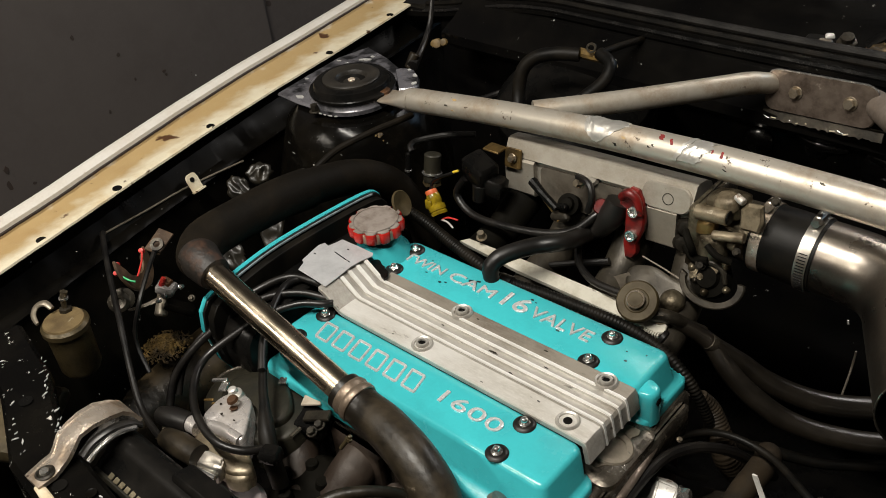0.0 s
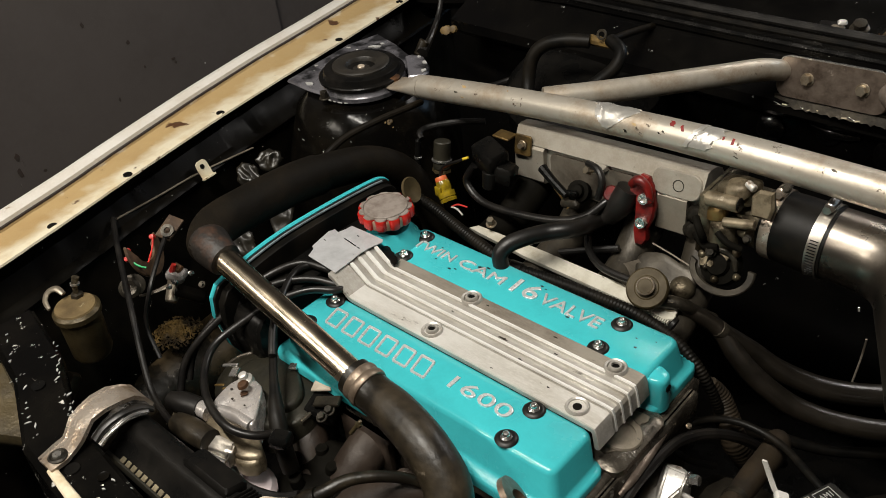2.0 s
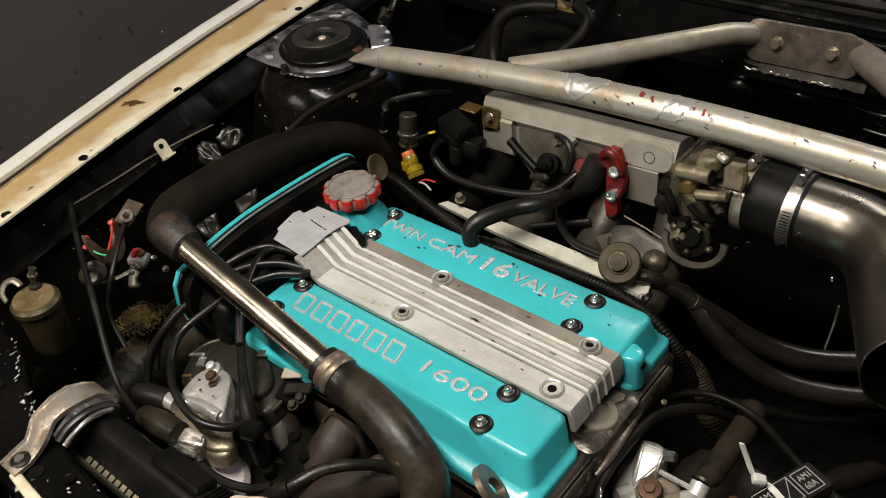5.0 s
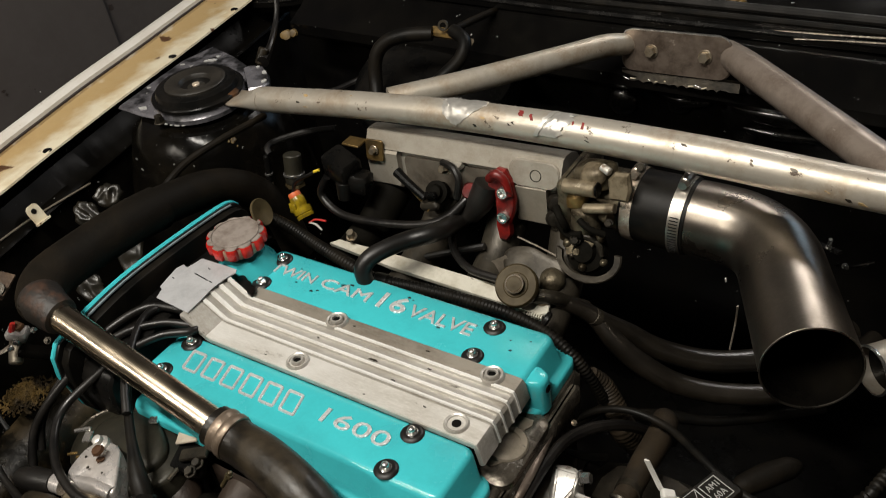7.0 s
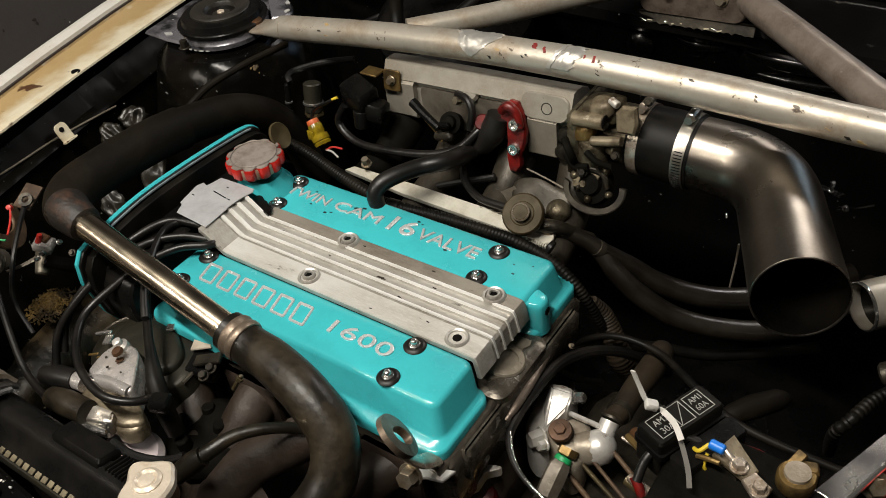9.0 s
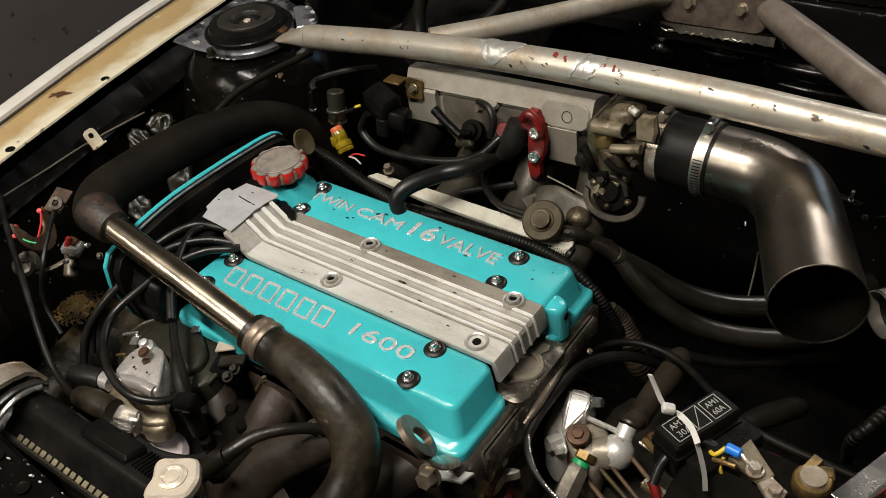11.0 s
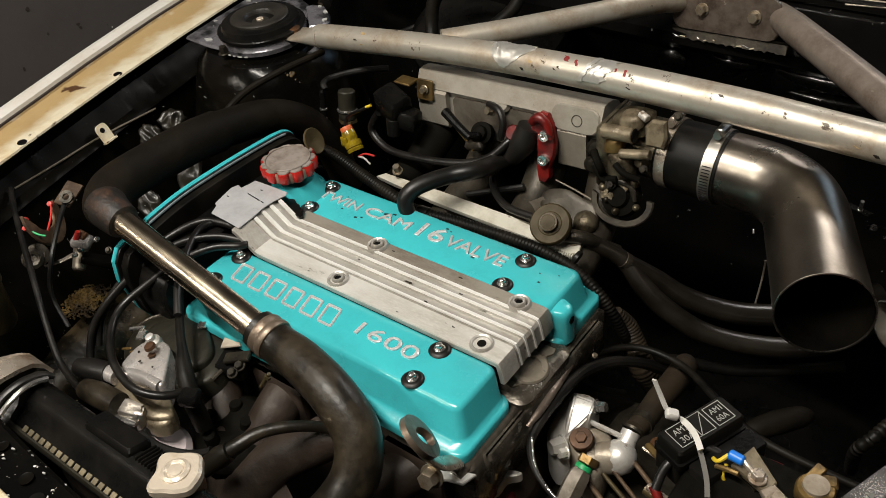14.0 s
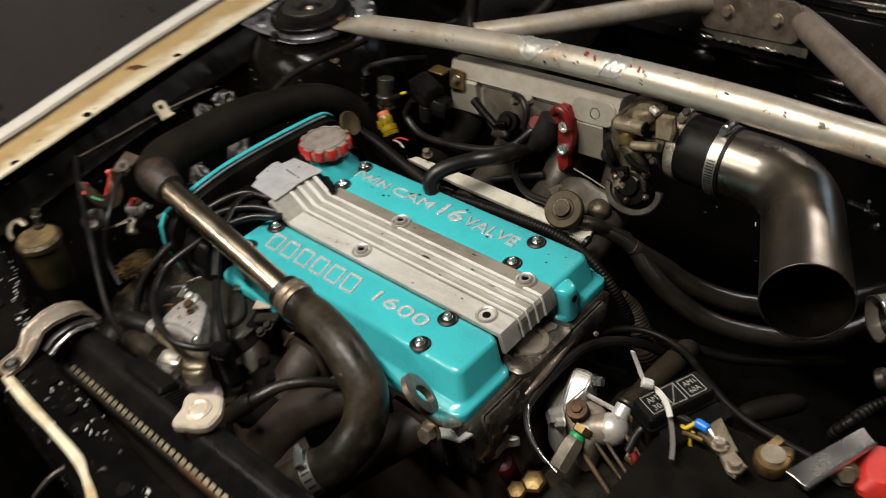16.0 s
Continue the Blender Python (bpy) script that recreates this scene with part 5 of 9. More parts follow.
prism(bm, [(-0.130, -0.008), (-0.131, 0.013), (-0.133, 0.032), (-0.131, 0.048), (-0.127, 0.060), (-0.130, 0.0645), (-0.152, 0.0645), (-0.179, 0.0635), (-0.181, 0.054), (-0.1835, 0.0455), (-0.191, 0.0475), (-0.194, 0.040), (-0.191, 0.024), (-0.188, 0.010), (-0.183, 0.0075), (-0.1815, 0.004), (-0.178, -0.0045), (-0.155, -0.006)], 0.0014, Matrix.Translation((0, 0, 0.8775)), 0.0003)
tin = solid("heat_plate", bm, TIN, "thin grey aluminium plate with two slots", "plate")
for x0, x1, y in ((-0.168, -0.146, 0.0395), (-0.1435, -0.1395, 0.0375), (-0.160, -0.157, 0.053), (-0.186, -0.183, 0.026)):
    bm = B()
    box(bm, ((x0 + x1) / 2, y, 0.8790), (x1 - x0, 0.0012, 0.0010), 0.0003, pose(0, 0, 0, 0, 0, -8))
    part("slot", bm, PLASTIC, tin)

bm = B()
prism(bm, [(-0.139, 0.0665), (-0.1365, 0.0735), (-0.131, 0.0735), (-0.1245, 0.0695), (-0.1195, 0.0690), (-0.1145, 0.0655), (-0.1080, 0.0635), (-0.1035, 0.0575), (-0.1030, 0.0515), (-0.1090, 0.0525), (-0.1165, 0.0540), (-0.127, 0.0600)], 0.004, Matrix.Translation((0, 0, 0.8590)), 0.0008)
part("torn_seal", bm, PLASTIC, plug_cover, "torn black seal")

# ---- oil filler cap ----
bm = B()
lathe(bm, [(0.036, 0.0), (0.034, 0.008), (0.027, 0.018), (0.024, 0.024), (0, 0.024)], (-0.152, 0.096, 0.848), (0, 0, 1), 32)
part("filler_neck", bm, TEAL, in_cover)
cap = thing("oil_cap", (-0.152, 0.096, 0.870), "red scalloped oil filler cap with a worn grey top", "oil cap")
bm = B()
CC = V(-0.1545, 0.096, 0.8785)
lathe(bm, [(0.022, 0.002), (0.0305, 0.003), (0.0325, 0.006), (0.0328, 0.0150), (0.0316, 0.0172), (0.0, 0.0174)], CC, (0, 0, 1), 176, 11, 0.0060, 3)
part("grip", bm, RED, cap)
bm = B()
lathe(bm, [(0.0310, 0.0168), (0.0305, 0.0182), (0.0292, 0.0186), (0.0262, 0.0187), (0.0, 0.0187)], CC, (0, 0, 1), 176, 11, 0.0044, 3)
part("top", bm, CAPTOP, cap, "worn grey-brown top of the cap")
bm = B()
lathe(bm, [(0.0248, 0.0184), (0.0250, 0.0198), (0.0257, 0.0202), (0.0262, 0.0196), (0.0263, 0.0184)], CC, (0, 0, 1), 64)
part("bead", bm, CAPTOP, cap, "pale worn bead round the cap")
x_, y_, z_ = frame_of((0, 0, 1))
for k in range(11):
    a = 2 * math.pi * (k + 0.5) / 11
    d = x_ * math.cos(a) + y_ * math.sin(a)
    bm = B()
    box(bm, CC + d * 0.0272 + V(0, 0, 0.0090), (0.0050, 0.0026, 0.0130), 0.001, Matrix.Rotation(math.atan2(d.y, d.x) + math.pi / 2, 4, "Z"))
    part("worn_notch", bm, WORNRED, cap)

# ---- timing cover ----
tim = thing("timing_cover", (-0.217, 0.02, 0.55), "teal painted timing belt cover with a black seal", "timing cover")
ARCH = [(-0.092, 0.775), (-0.104, 0.80), (-0.112, 0.845), (-0.109, 0.868), (-0.100, 0.880), (-0.086, 0.884), (-0.054, 0.890), (-0.01, 0.8945), (0.04, 0.894), (0.10, 0.8905), (0.150, 0.885), (0.164, 0.874), (0.168, 0.85), (0.155, 0.74), (0.14, 0.60), (-0.07, 0.60)]
ARCH = ARCH[:4] + [(p.x, p.y) for p in curve_points([(y, z, 0) for y, z in ARCH[4:12]], 3)] + ARCH[12:]
m = axes((-0.2245, 0, 0), (0, 1, 0), (0, 0, 1))
bm = B()
prism(bm, ARCH, 0.0058, m, 0.0012)
part("shell", bm, TEAL, tim, angle=25)
bm = B()
prism(bm, [(y * 0.993 + 0.0003, 0.60 + (z - 0.60) * 0.9945) for y, z in ARCH], 0.0030, axes((-0.2192, 0, 0), (0, 1, 0), (0, 0, 1)), 0.0008)
part("seal", bm, RUBBER, tim, "black rubber seal")
bm = B()
rise = curve_points([(-0.2150, y * 0.990 + 0.0004, 0.60 + (z - 0.60) * 0.9925) for y, z in ARCH[7:23]], 2)
loft(bm, [[p + V(-0.0011, 0, -0.0020), p + V(-0.0010, 0, 0.0), p + V(0.0010, 0, 0.0), p + V(0.0011, 0, -0.0016)] for p in map(Vector, rise)])
part("seal_edge", bm, EDGE, tim, "pale bluish edge of the seal")
bm = B()
prism(bm, [(y * 0.975 + 0.0006, 0.60 + (z - 0.60) * 0.982) for y, z in ARCH], 0.010, axes((-0.2140, 0, 0), (0, 1, 0), (0, 0, 1)), 0.001)
part("inner_seal", bm, CONDUIT, tim)
bm = B()
prism(bm, [(y * 0.93 + 0.002, 0.60 + (z - 0.60) * 0.90) for y, z in ARCH], 0.045, axes((-0.206, 0, 0), (0, 1, 0), (0, 0, 1)), 0.003)
part("back_plate", bm, PLASTIC, tim, "black back plate")

# ---- coolant pipe and its hoses ----
cool = thing("coolant_pipe", (-0.09, -0.1, 0.86), "brushed steel coolant pipe joined to black hoses", "pipe")
PL, PR = V(-0.200, -0.093, 0.921), V(0.013, -0.106, 0.876)
bm = B()
sweep(bm, [PL - (PR - PL) * 0.05, PR + (PR - PL) * 0.06], 0.0136, 32, 1)
part("steel_tube", bm, TUBE, cool)
foam = thing("insulated_hose", (-0.26, 0.05, 0.80), "thick black foam-covered coolant hose", "hose")
bm = B()
sweep(bm, [PL + V(0.002, 0, -0.001), PL + V(-0.016, 0.0015, 0.004), (-0.236, -0.084, 0.921), (-0.254, -0.060, 0.921), (-0.257, -0.015, 0.920), (-0.257, 0.045, 0.916), (-0.257, 0.086, 0.909)],
      [0.0175, 0.0205, 0.0232, 0.0242, 0.0240, 0.0242, 0.0246], 28, 6)
part("sleeve", bm, FOAM, foam)
bm = B()
sweep(bm, [(-0.257, 0.078, 0.911), (-0.257, 0.100, 0.906), (-0.256, 0.150, 0.892), (-0.252, 0.188, 0.873), (-0.244, 0.216, 0.846), (-0.236, 0.236, 0.80), (-0.232, 0.245, 0.74)], [0.0220, 0.0222, 0.0222, 0.0220, 0.0215, 0.021, 0.021], 28, 6)
part("sleeve", bm, FOAM, foam)
bm = B()
sweep(bm, [PL + V(0.005, 0, -0.001), PL + V(-0.002, 0.0002, 0.0005), PL + V(-0.016, 0.0015, 0.004), PL + V(-0.028, 0.005, 0.003)], [0.0178, 0.0190, 0.0210, 0.0222], 24, 4)
part("cuff", bm, BURNT, foam, "rust-stained end of the hose")
rad_hose = thing("radiator_hose", (0.1, -0.13, 0.74), "worn black rubber radiator hose", "hose")
bm = B()
sweep(bm, [PR - (PR - PL) * 0.06, PR + (PR - PL) * 0.08, (0.060, -0.111, 0.872), (0.105, -0.121, 0.866), (0.136, -0.131, 0.844), (0.147, -0.152, 0.818), (0.14, -0.183, 0.797), (0.122, -0.202, 0.784), (0.105, -0.223, 0.772)],
      [0.0185, 0.019, 0.0200, 0.0208, 0.0212, 0.0212, 0.0208, 0.0204, 0.020], 28, 6)
part("hose", bm, OLDRUB, rad_hose)
bm = B()
lathe(bm, [(0.0182, -0.009), (0.0196, -0.0085), (0.0202, -0.006), (0.0196, -0.0035), (0.0192, -0.001), (0.0204, 0.001), (0.0206, 0.005), (0.0198, 0.007), (0.0185, 0.0075)], PR + V(0.003, 0, 0), PR - PL, 36)
part("clamp", bm, EYE_STEEL, rad_hose, "weathered brown band clamp")
bm = B()
CP, CQ = Vector((0.124, -0.2, 0.785)), Vector((0.111, -0.217, 0.776))
clamp(bm, CP, CP - CQ, 0.0208, 0.012)
wc = part("clamp", bm, CHROME, rad_hose, "bright steel worm clamp")
wx, wy, wd = frame_of(CP - CQ)
for k in range(20):
    a = 2 * math.pi * k / 20
    d = wx * math.cos(a) + wy * math.sin(a)
    bm = B()
    box(bm, CP + d * 0.0222, (0.0085, 0.0016, 0.0008), 0.0002, axes((0, 0, 0), wd, d.cross(wd)))
    part("clamp_slot", bm, PLASTIC, wc)

# ---- intake side ----
plenum = thing("intake_plenum", (0.02, 0.31, 0.77), "dull silver cast intake plenum with runners", "intake manifold")
def rise(x):
    return (x + 0.107) * 0.056


bm = B()
loft(bm, [[(x, y, z + rise(x)) for y, z in ((0.330, 0.850), (0.332, 0.895), (0.318, 0.918), (0.305, 0.9255), (0.292, 0.9275), (0.2865, 0.9262), (0.2800, 0.9115), (0.2785, 0.9085), (0.2850, 0.9060), (0.2830, 0.872), (0.286, 0.856), (0.30, 0.850))] for x in (-0.110, -0.107, -0.05, 0.03, 0.09, 0.136, 0.140)])
body_p = part("plenum_body", bm, PLENUM, plenum, angle=25)
bm = B()
prism(bm, [(p[0], p[1]) for p in rrect(0.080, 0.139, -0.0150, 0.0140, 0.0120, 0)], 0.008, axes((0, 0.2850, 0.9135), (1, 0, 0.056), (0, 0.28, 1)), 0.0015)
part("raised_pad", bm, PLENUM, plenum)
bm = B()
lathe(bm, [(0.0058, 0.0), (0.0058, 0.0008), (0.0066, 0.0008), (0.0066, 0.0)], (0.112, 0.2772, 0.9205), (0, -1, 0.28), 20)
part("cast_mark", bm, GRIMY, body_p)
# Thin proud panel; its dark colour paints the shade of a recess.
bm = B()
prism(bm, [(p[0], p[1]) for p in rrect(-0.060, 0.086, -0.026, 0.021, 0.008, 0)], 0.0022, axes((0, 0.2842, 0.886), (1, 0, 0.056), (0, 0.03, 1)), 0.0006)
part("recess_panel", bm, RECESS, plenum, "thin plenum panel with the recess's shade in its dark colour")
bm = B()
loft(bm, [[(x, y, z + rise(x)) for y, z in ((0.2795, 0.907), (0.2765, 0.904), (0.2765, 0.862), (0.2795, 0.858), (0.288, 0.858), (0.288, 0.907))] for x in (-0.109, -0.106, -0.068, -0.066)])
part("end_wall", bm, PLENUM, plenum, angle=25)
bm = B()
loft(bm, [[(x, y, z + rise(x)) for y, z in ((0.2790, 0.897), (0.2750, 0.892), (0.2750, 0.850), (0.2790, 0.846), (0.288, 0.846), (0.288, 0.897))] for x in (0.088, 0.091, 0.121, 0.124)])
part("side_panel", bm, DULLPLEN, plenum, angle=25)
for x, y, z in ((0.134, 0.279, 0.892), (0.132, 0.277, 0.872)):
    bm = B()
    lathe(bm, [(0, -0.006), (0.009, -0.005), (0.0105, 0.0), (0.008, 0.006), (0, 0.008)], (x, y, z), (0.5, -0.8, 0.3), 16)
    part("corner_lug", bm, GRIMY, plenum)
bm = B()
lathe(bm, [(0, -0.006), (0.010, -0.005), (0.0108, -0.002), (0.008, 0.002), (0, 0.0025)], (0.012, 0.2815, 0.9135), (0.1, -0.8, 0.5), 20)
part("bolt_lug", bm, PLENUM, plenum)
# Shade is in the runners' colours: the first near-black, the others dim brown.
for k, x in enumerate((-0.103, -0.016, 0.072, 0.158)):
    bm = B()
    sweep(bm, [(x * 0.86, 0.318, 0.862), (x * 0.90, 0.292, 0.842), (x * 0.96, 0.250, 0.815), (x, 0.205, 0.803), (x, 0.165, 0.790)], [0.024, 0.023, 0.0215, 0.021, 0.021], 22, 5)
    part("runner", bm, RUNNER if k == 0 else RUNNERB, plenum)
bm = B()
prism(bm, [(-0.135, -0.012), (-0.128, -0.017), (0.19, -0.017), (0.197, -0.010), (0.197, 0.012), (-0.135, 0.012)], 0.012, axes((0, 0.160, 0.790), (1, 0, 0), (0, 0.6, 1)), 0.002)
part("runner_flange", bm, GRIMY, plenum)
bm = B()
m = axes((0.035, 0.1915, 0.8245), (1, 0, -0.012), (0.02, 1, 0.25))
prism(bm, [(-0.148, -0.0035), (-0.06, -0.0095), (0.125, -0.0105), (0.132, -0.006), (0.128, 0.0085), (-0.055, 0.0075), (-0.14, 0.0045)], 0.006, m, 0.001)
strip = part("pale_flange", bm, PALE, plenum, "pale dirty gasket flange")
for k in range(9):
    bm = B()
    box(bm, m @ V(0.1185 + k * 0.0026 - 0.012, -0.0120, 0.003), (0.0014, 0.004, 0.006), 0.0003, m.to_3x3().to_4x4())
    part("tooth", bm, PALE, strip)
# support bracket at the timing end
bm = B()
prism(bm, [(p[0], p[1]) for p in rrect(-0.012, 0.011, -0.015, 0.011, 0.003, 0)], 0.003, axes((-0.094, 0.2765, 0.910), (1, 0.1, 0), (0, 0.15, 1)), 0.0008)
brk = part("end_bracket", bm, BRASS, plenum, "small yellow zinc bracket")
bm = B()
hexbolt(bm, (-0.094, 0.2735, 0.909), (0, -1, 0.15), 0.0042, 0.005, 0.006)
part("bracket_bolt", bm, ZINC, brk)
bm = B()
box(bm, (-0.117, 0.268, 0.918), (0.024, 0.018, 0.003), 0.001)
part("bracket_tab", bm, BRASS, brk)

# pressure regulator on the face of the plenum
reg = thing("fuel_pressure_regulator", (0.004, 0.262, 0.87), "grimy round fuel pressure regulator with a short hose", "regulator")
bm = B()
lathe(bm, [(0, 0), (0.012, 0), (0.0120, 0.003), (0.0120, 0.009), (0.0132, 0.010), (0.0132, 0.013), (0.009, 0.0145), (0.008, 0.020), (0.0055, 0.0215), (0, 0.0215)], (-0.007, 0.271, 0.874), (0.1, -0.75, 0.5), 28)
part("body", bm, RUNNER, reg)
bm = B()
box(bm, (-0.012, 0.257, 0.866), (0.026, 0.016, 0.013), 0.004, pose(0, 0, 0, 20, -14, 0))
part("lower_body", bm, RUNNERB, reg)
bm = B()
box(bm, (-0.006, 0.250, 0.884), (0.015, 0.006, 0.008), 0.002, pose(0, 0, 0, 20, -14, 0))
part("cap", bm, PLASTIC, reg)
bm = B()
sweep(bm, [(-0.057, 0.262, 0.895), (-0.039, 0.256, 0.888), (-0.014, 0.25, 0.878)], [0.006, 0.005, 0.0045], 10, 4)
part("nozzle", bm, PLASTIC, reg)
bm = B()
sweep(bm, [(-0.039, 0.258, 0.880), (-0.026, 0.256, 0.871), (-0.017, 0.255, 0.865), (-0.012, 0.255, 0.861)], [0.0022, 0.0025, 0.0030, 0.0065], 10, 3)
part("pin", bm, BRASS, reg, "dull yellow zinc pin")
bm = B()
sweep(bm, [(0.002, 0.27, 0.916), (0.021, 0.262, 0.918), (0.03, 0.256, 0.907), (0.026, 0.254, 0.886)], 0.0042, 10, 4)
part("vacuum_hose", bm, RUBBER, reg)
bm = B()
hexbolt(bm, (0.006, 0.270, 0.909), (-0.2, -1, 0.4), 0.0048, 0.008, 0.0065)
part("bolt", bm, ZINC, reg)

# red hose fitting with two bolts
fit_ = thing("red_hose_fitting", (0.076, 0.265, 0.84), "red anodised fitting held by two bright bolts", "fitting")
m = axes((0.0775, 0.2715, 0.884), (1, 0, 0.05), (0.1, 0.25, 1))
bm = B()
prism(bm, [(-0.004, -0.046), (0.006, -0.046), (0.012, -0.038), (0.010, -0.026), (0.013, -0.018), (0.0175, -0.006), (0.0175, 0.008), (0.014, 0.018), (0.011, 0.030), (0.003, 0.040), (-0.008, 0.041), (-0.020, 0.030), (-0.022, 0.018), (-0.012, 0.014), (-0.010, -0.01), (-0.009, -0.03)], 0.009, m @ Matrix.Diagonal((0.84, 0.94, 1, 1)), 0.0025)
part("flange", bm, DARKRED, fit_, angle=25)
bm = B()
sweep(bm, [m @ V(-0.014, 0.026, 0.012), m @ V(-0.004, 0.034, 0.016), m @ V(0.006, 0.028, 0.015), m @ V(0.012, 0.012, 0.013)], [0.005, 0.006, 0.005, 0.003], 12, 5)
part("shoulder", bm, DARKRED, fit_)
for v in (0.0135, -0.0145):
    bm = B()
    o = m @ V(0.0030, v, 0.009)
    lathe(bm, [(0, 0), (0.0066, 0), (0.0068, 0.001), (0.0068, 0.0055), (0.0060, 0.0068), (0.0040, 0.0068), (0.0035, 0.0035), (0, 0.0035)], o, m.to_3x3() @ V(0, 0, 1), 20)
    part("socket_bolt", bm, CHROME, fit_, "bright socket-head bolt")
bm = B()
lathe(bm, [(0, 0), (0.0088, 0), (0.0092, 0.004), (0.0092, 0.010), (0.008, 0.012), (0, 0.012)], (0.035, 0.268, 0.888), (0.35, -0.6, 0.5), 20)
part("hose_ring", bm, DARKRED, fit_)

breather = thing("breather_hose", (0.02, 0.2, 0.85), "thick black breather hose rising from the cam cover", "hose")
bm = B()
sweep(bm, [(-0.012, 0.128, 0.844), (-0.018, 0.131, 0.862), (-0.015, 0.141, 0.872), (-0.005, 0.158, 0.876), (0.009, 0.18, 0.876), (0.03, 0.204, 0.876), (0.026, 0.252, 0.858), (0.042, 0.262, 0.872), (0.05, 0.268, 0.886)], [0.0085, 0.0092, 0.0094, 0.0095, 0.0097, 0.0100, 0.0106, 0.0112, 0.0114], 20, 6)
part("hose", bm, RUBBER, breather)
bm = B()
sweep(bm, [(0.034, 0.262, 0.861), (0.049, 0.265, 0.882), (0.056, 0.27, 0.902)], [0.0125, 0.0155, 0.0135], 20, 3)
part("end_boot", bm, RUBBER, breather)
vac = thing("vacuum_hose", (-0.03, 0.24, 0.84), "long thin black vacuum hose", "hose")
bm = B()
sweep(bm, [(-0.14, 0.235, 0.885), (-0.153, 0.232, 0.859), (-0.123, 0.225, 0.844), (-0.072, 0.222, 0.848), (-0.017, 0.228, 0.855), (0.017, 0.238, 0.866), (0.034, 0.255, 0.882), (0.037, 0.266, 0.887)], 0.0048, 12, 6)
part("hose", bm, CABLE, vac)
for pts, nm in (([(0.029, 0.23, 0.849), (0.042, 0.215, 0.842), (0.072, 0.198, 0.842), (0.117, 0.19, 0.849)], "fuel_line"), ([(-0.073, 0.21, 0.805), (-0.025, 0.215, 0.813), (0.018, 0.225, 0.827), (0.064, 0.24, 0.841)], "fuel_line")):
    bm = B()
    sweep(bm, pts, 0.0043, 10, 6)
    solid(nm, bm, RUBBER, "thin black rubber fuel line under the plenum", "hose")

# fuel damper disc
damp = thing("fuel_damper", (0.132, 0.186, 0.851), "round grey fuel pulsation damper with a bolt head", "fuel damper")
bm = B()
ax = V(0.12, -0.62, 0.72)
lathe(bm, [(0, -0.012), (0.010, -0.012), (0.012, -0.002), (0.0215, -0.001), (0.0222, 0.001), (0.0222, 0.006), (0.0205, 0.0085), (0.013, 0.0085), (0.0120, 0.0095), (0.0, 0.0095)], (0.134, 0.186, 0.85), ax, 36)
part("disc", bm, DISC, damp)
bm = B()
lathe(bm, [(0, 0.0), (0.0095, 0.0), (0.0095, 0.006), (0.0075, 0.0075), (0, 0.0075)], Vector((0.134, 0.186, 0.85)) + ax * 0.009, ax, 24)
part("bolt_head", bm, DISC, damp)
bm = B()
lathe(bm, [(0.0072, 0.0062), (0.0084, 0.0078), (0.0096, 0.0066), (0.0096, 0.0060)], Vector((0.134, 0.186, 0.85)) + ax * 0.009, ax, 24)
part("worn_rim", bm, STRAP, damp, "bright rim of the bolt head")
bm = B()
sweep(bm, [(0.145, 0.19, 0.838), (0.166, 0.2, 0.835), (0.174, 0.215, 0.819), (0.187, 0.23, 0.803)], [0.008, 0.007, 0.0075, 0.0085], 14, 4)
part("union", bm, GRIMY, damp)

# ---- throttle body ----
tb = thing("throttle_body", (0.175, 0.29, 0.84), "oily alloy throttle body with linkage", "throttle body")
bm = B()
box(bm, (0.155, 0.295, 0.900), (0.016, 0.085, 0.078), 0.005)
part("flange", bm, TBODY, tb)
bm = B()
cyl(bm, (0.150, 0.294, 0.902), (0.216, 0.291, 0.905), 0.031, 0.032, 36, 0.002)
part("bore", bm, TBODY, tb)
for pts, drop, mt in ((((0.163, 0.262, 0.948), (0.196, 0.262, 0.955), (0.202, 0.280, 0.958), (0.166, 0.284, 0.952)), 0.022, TBODY), (((0.174, 0.254, 0.954), (0.192, 0.252, 0.958), (0.197, 0.264, 0.961), (0.186, 0.270, 0.962), (0.173, 0.268, 0.958)), 0.014, TANCAST), (((0.166, 0.246, 0.912), (0.186, 0.244, 0.914), (0.192, 0.262, 0.920), (0.166, 0.264, 0.918)), 0.030, TBODY), (((0.160, 0.250, 0.926), (0.176, 0.249, 0.930), (0.179, 0.262, 0.934), (0.161, 0.264, 0.930)), 0.014, BRASS)):
    bm = B()
    pad(bm, pts, drop, 0.004, 3)
    part("casting", bm, mt, tb, "tan stained casting" if mt is TANCAST else "", angle=60)
bm = B()
prism(bm, [(-0.010, -0.014), (0.008, -0.016), (0.012, -0.004), (0.010, 0.012), (-0.004, 0.013), (-0.011, 0.006)], 0.010, axes((0.213, 0.262, 0.945), (1, 0.1, 0.12), (-0.1, 0.3, 1)), 0.003)
part("linkage_plate", bm, TANCAST, tb, "tan stained linkage plate")
for p0, p1, r, mt in (((0.158, 0.252, 0.936), (0.193, 0.250, 0.941), 0.0080, TANCAST), ((0.1925, 0.250, 0.941), (0.1945, 0.250, 0.9412), 0.0076, PLASTIC), ((0.180, 0.246, 0.918), (0.212, 0.248, 0.925), 0.0052, TANCAST), ((0.196, 0.256, 0.908), (0.206, 0.250, 0.910), 0.0062, TBODY), ((0.193, 0.262, 0.960), (0.203, 0.258, 0.958), 0.0040, ALLOY)):
    bm = B()
    cyl(bm, p0, p1, r, segs=18, bev=0.0008)
    part("boss", bm, mt, tb)
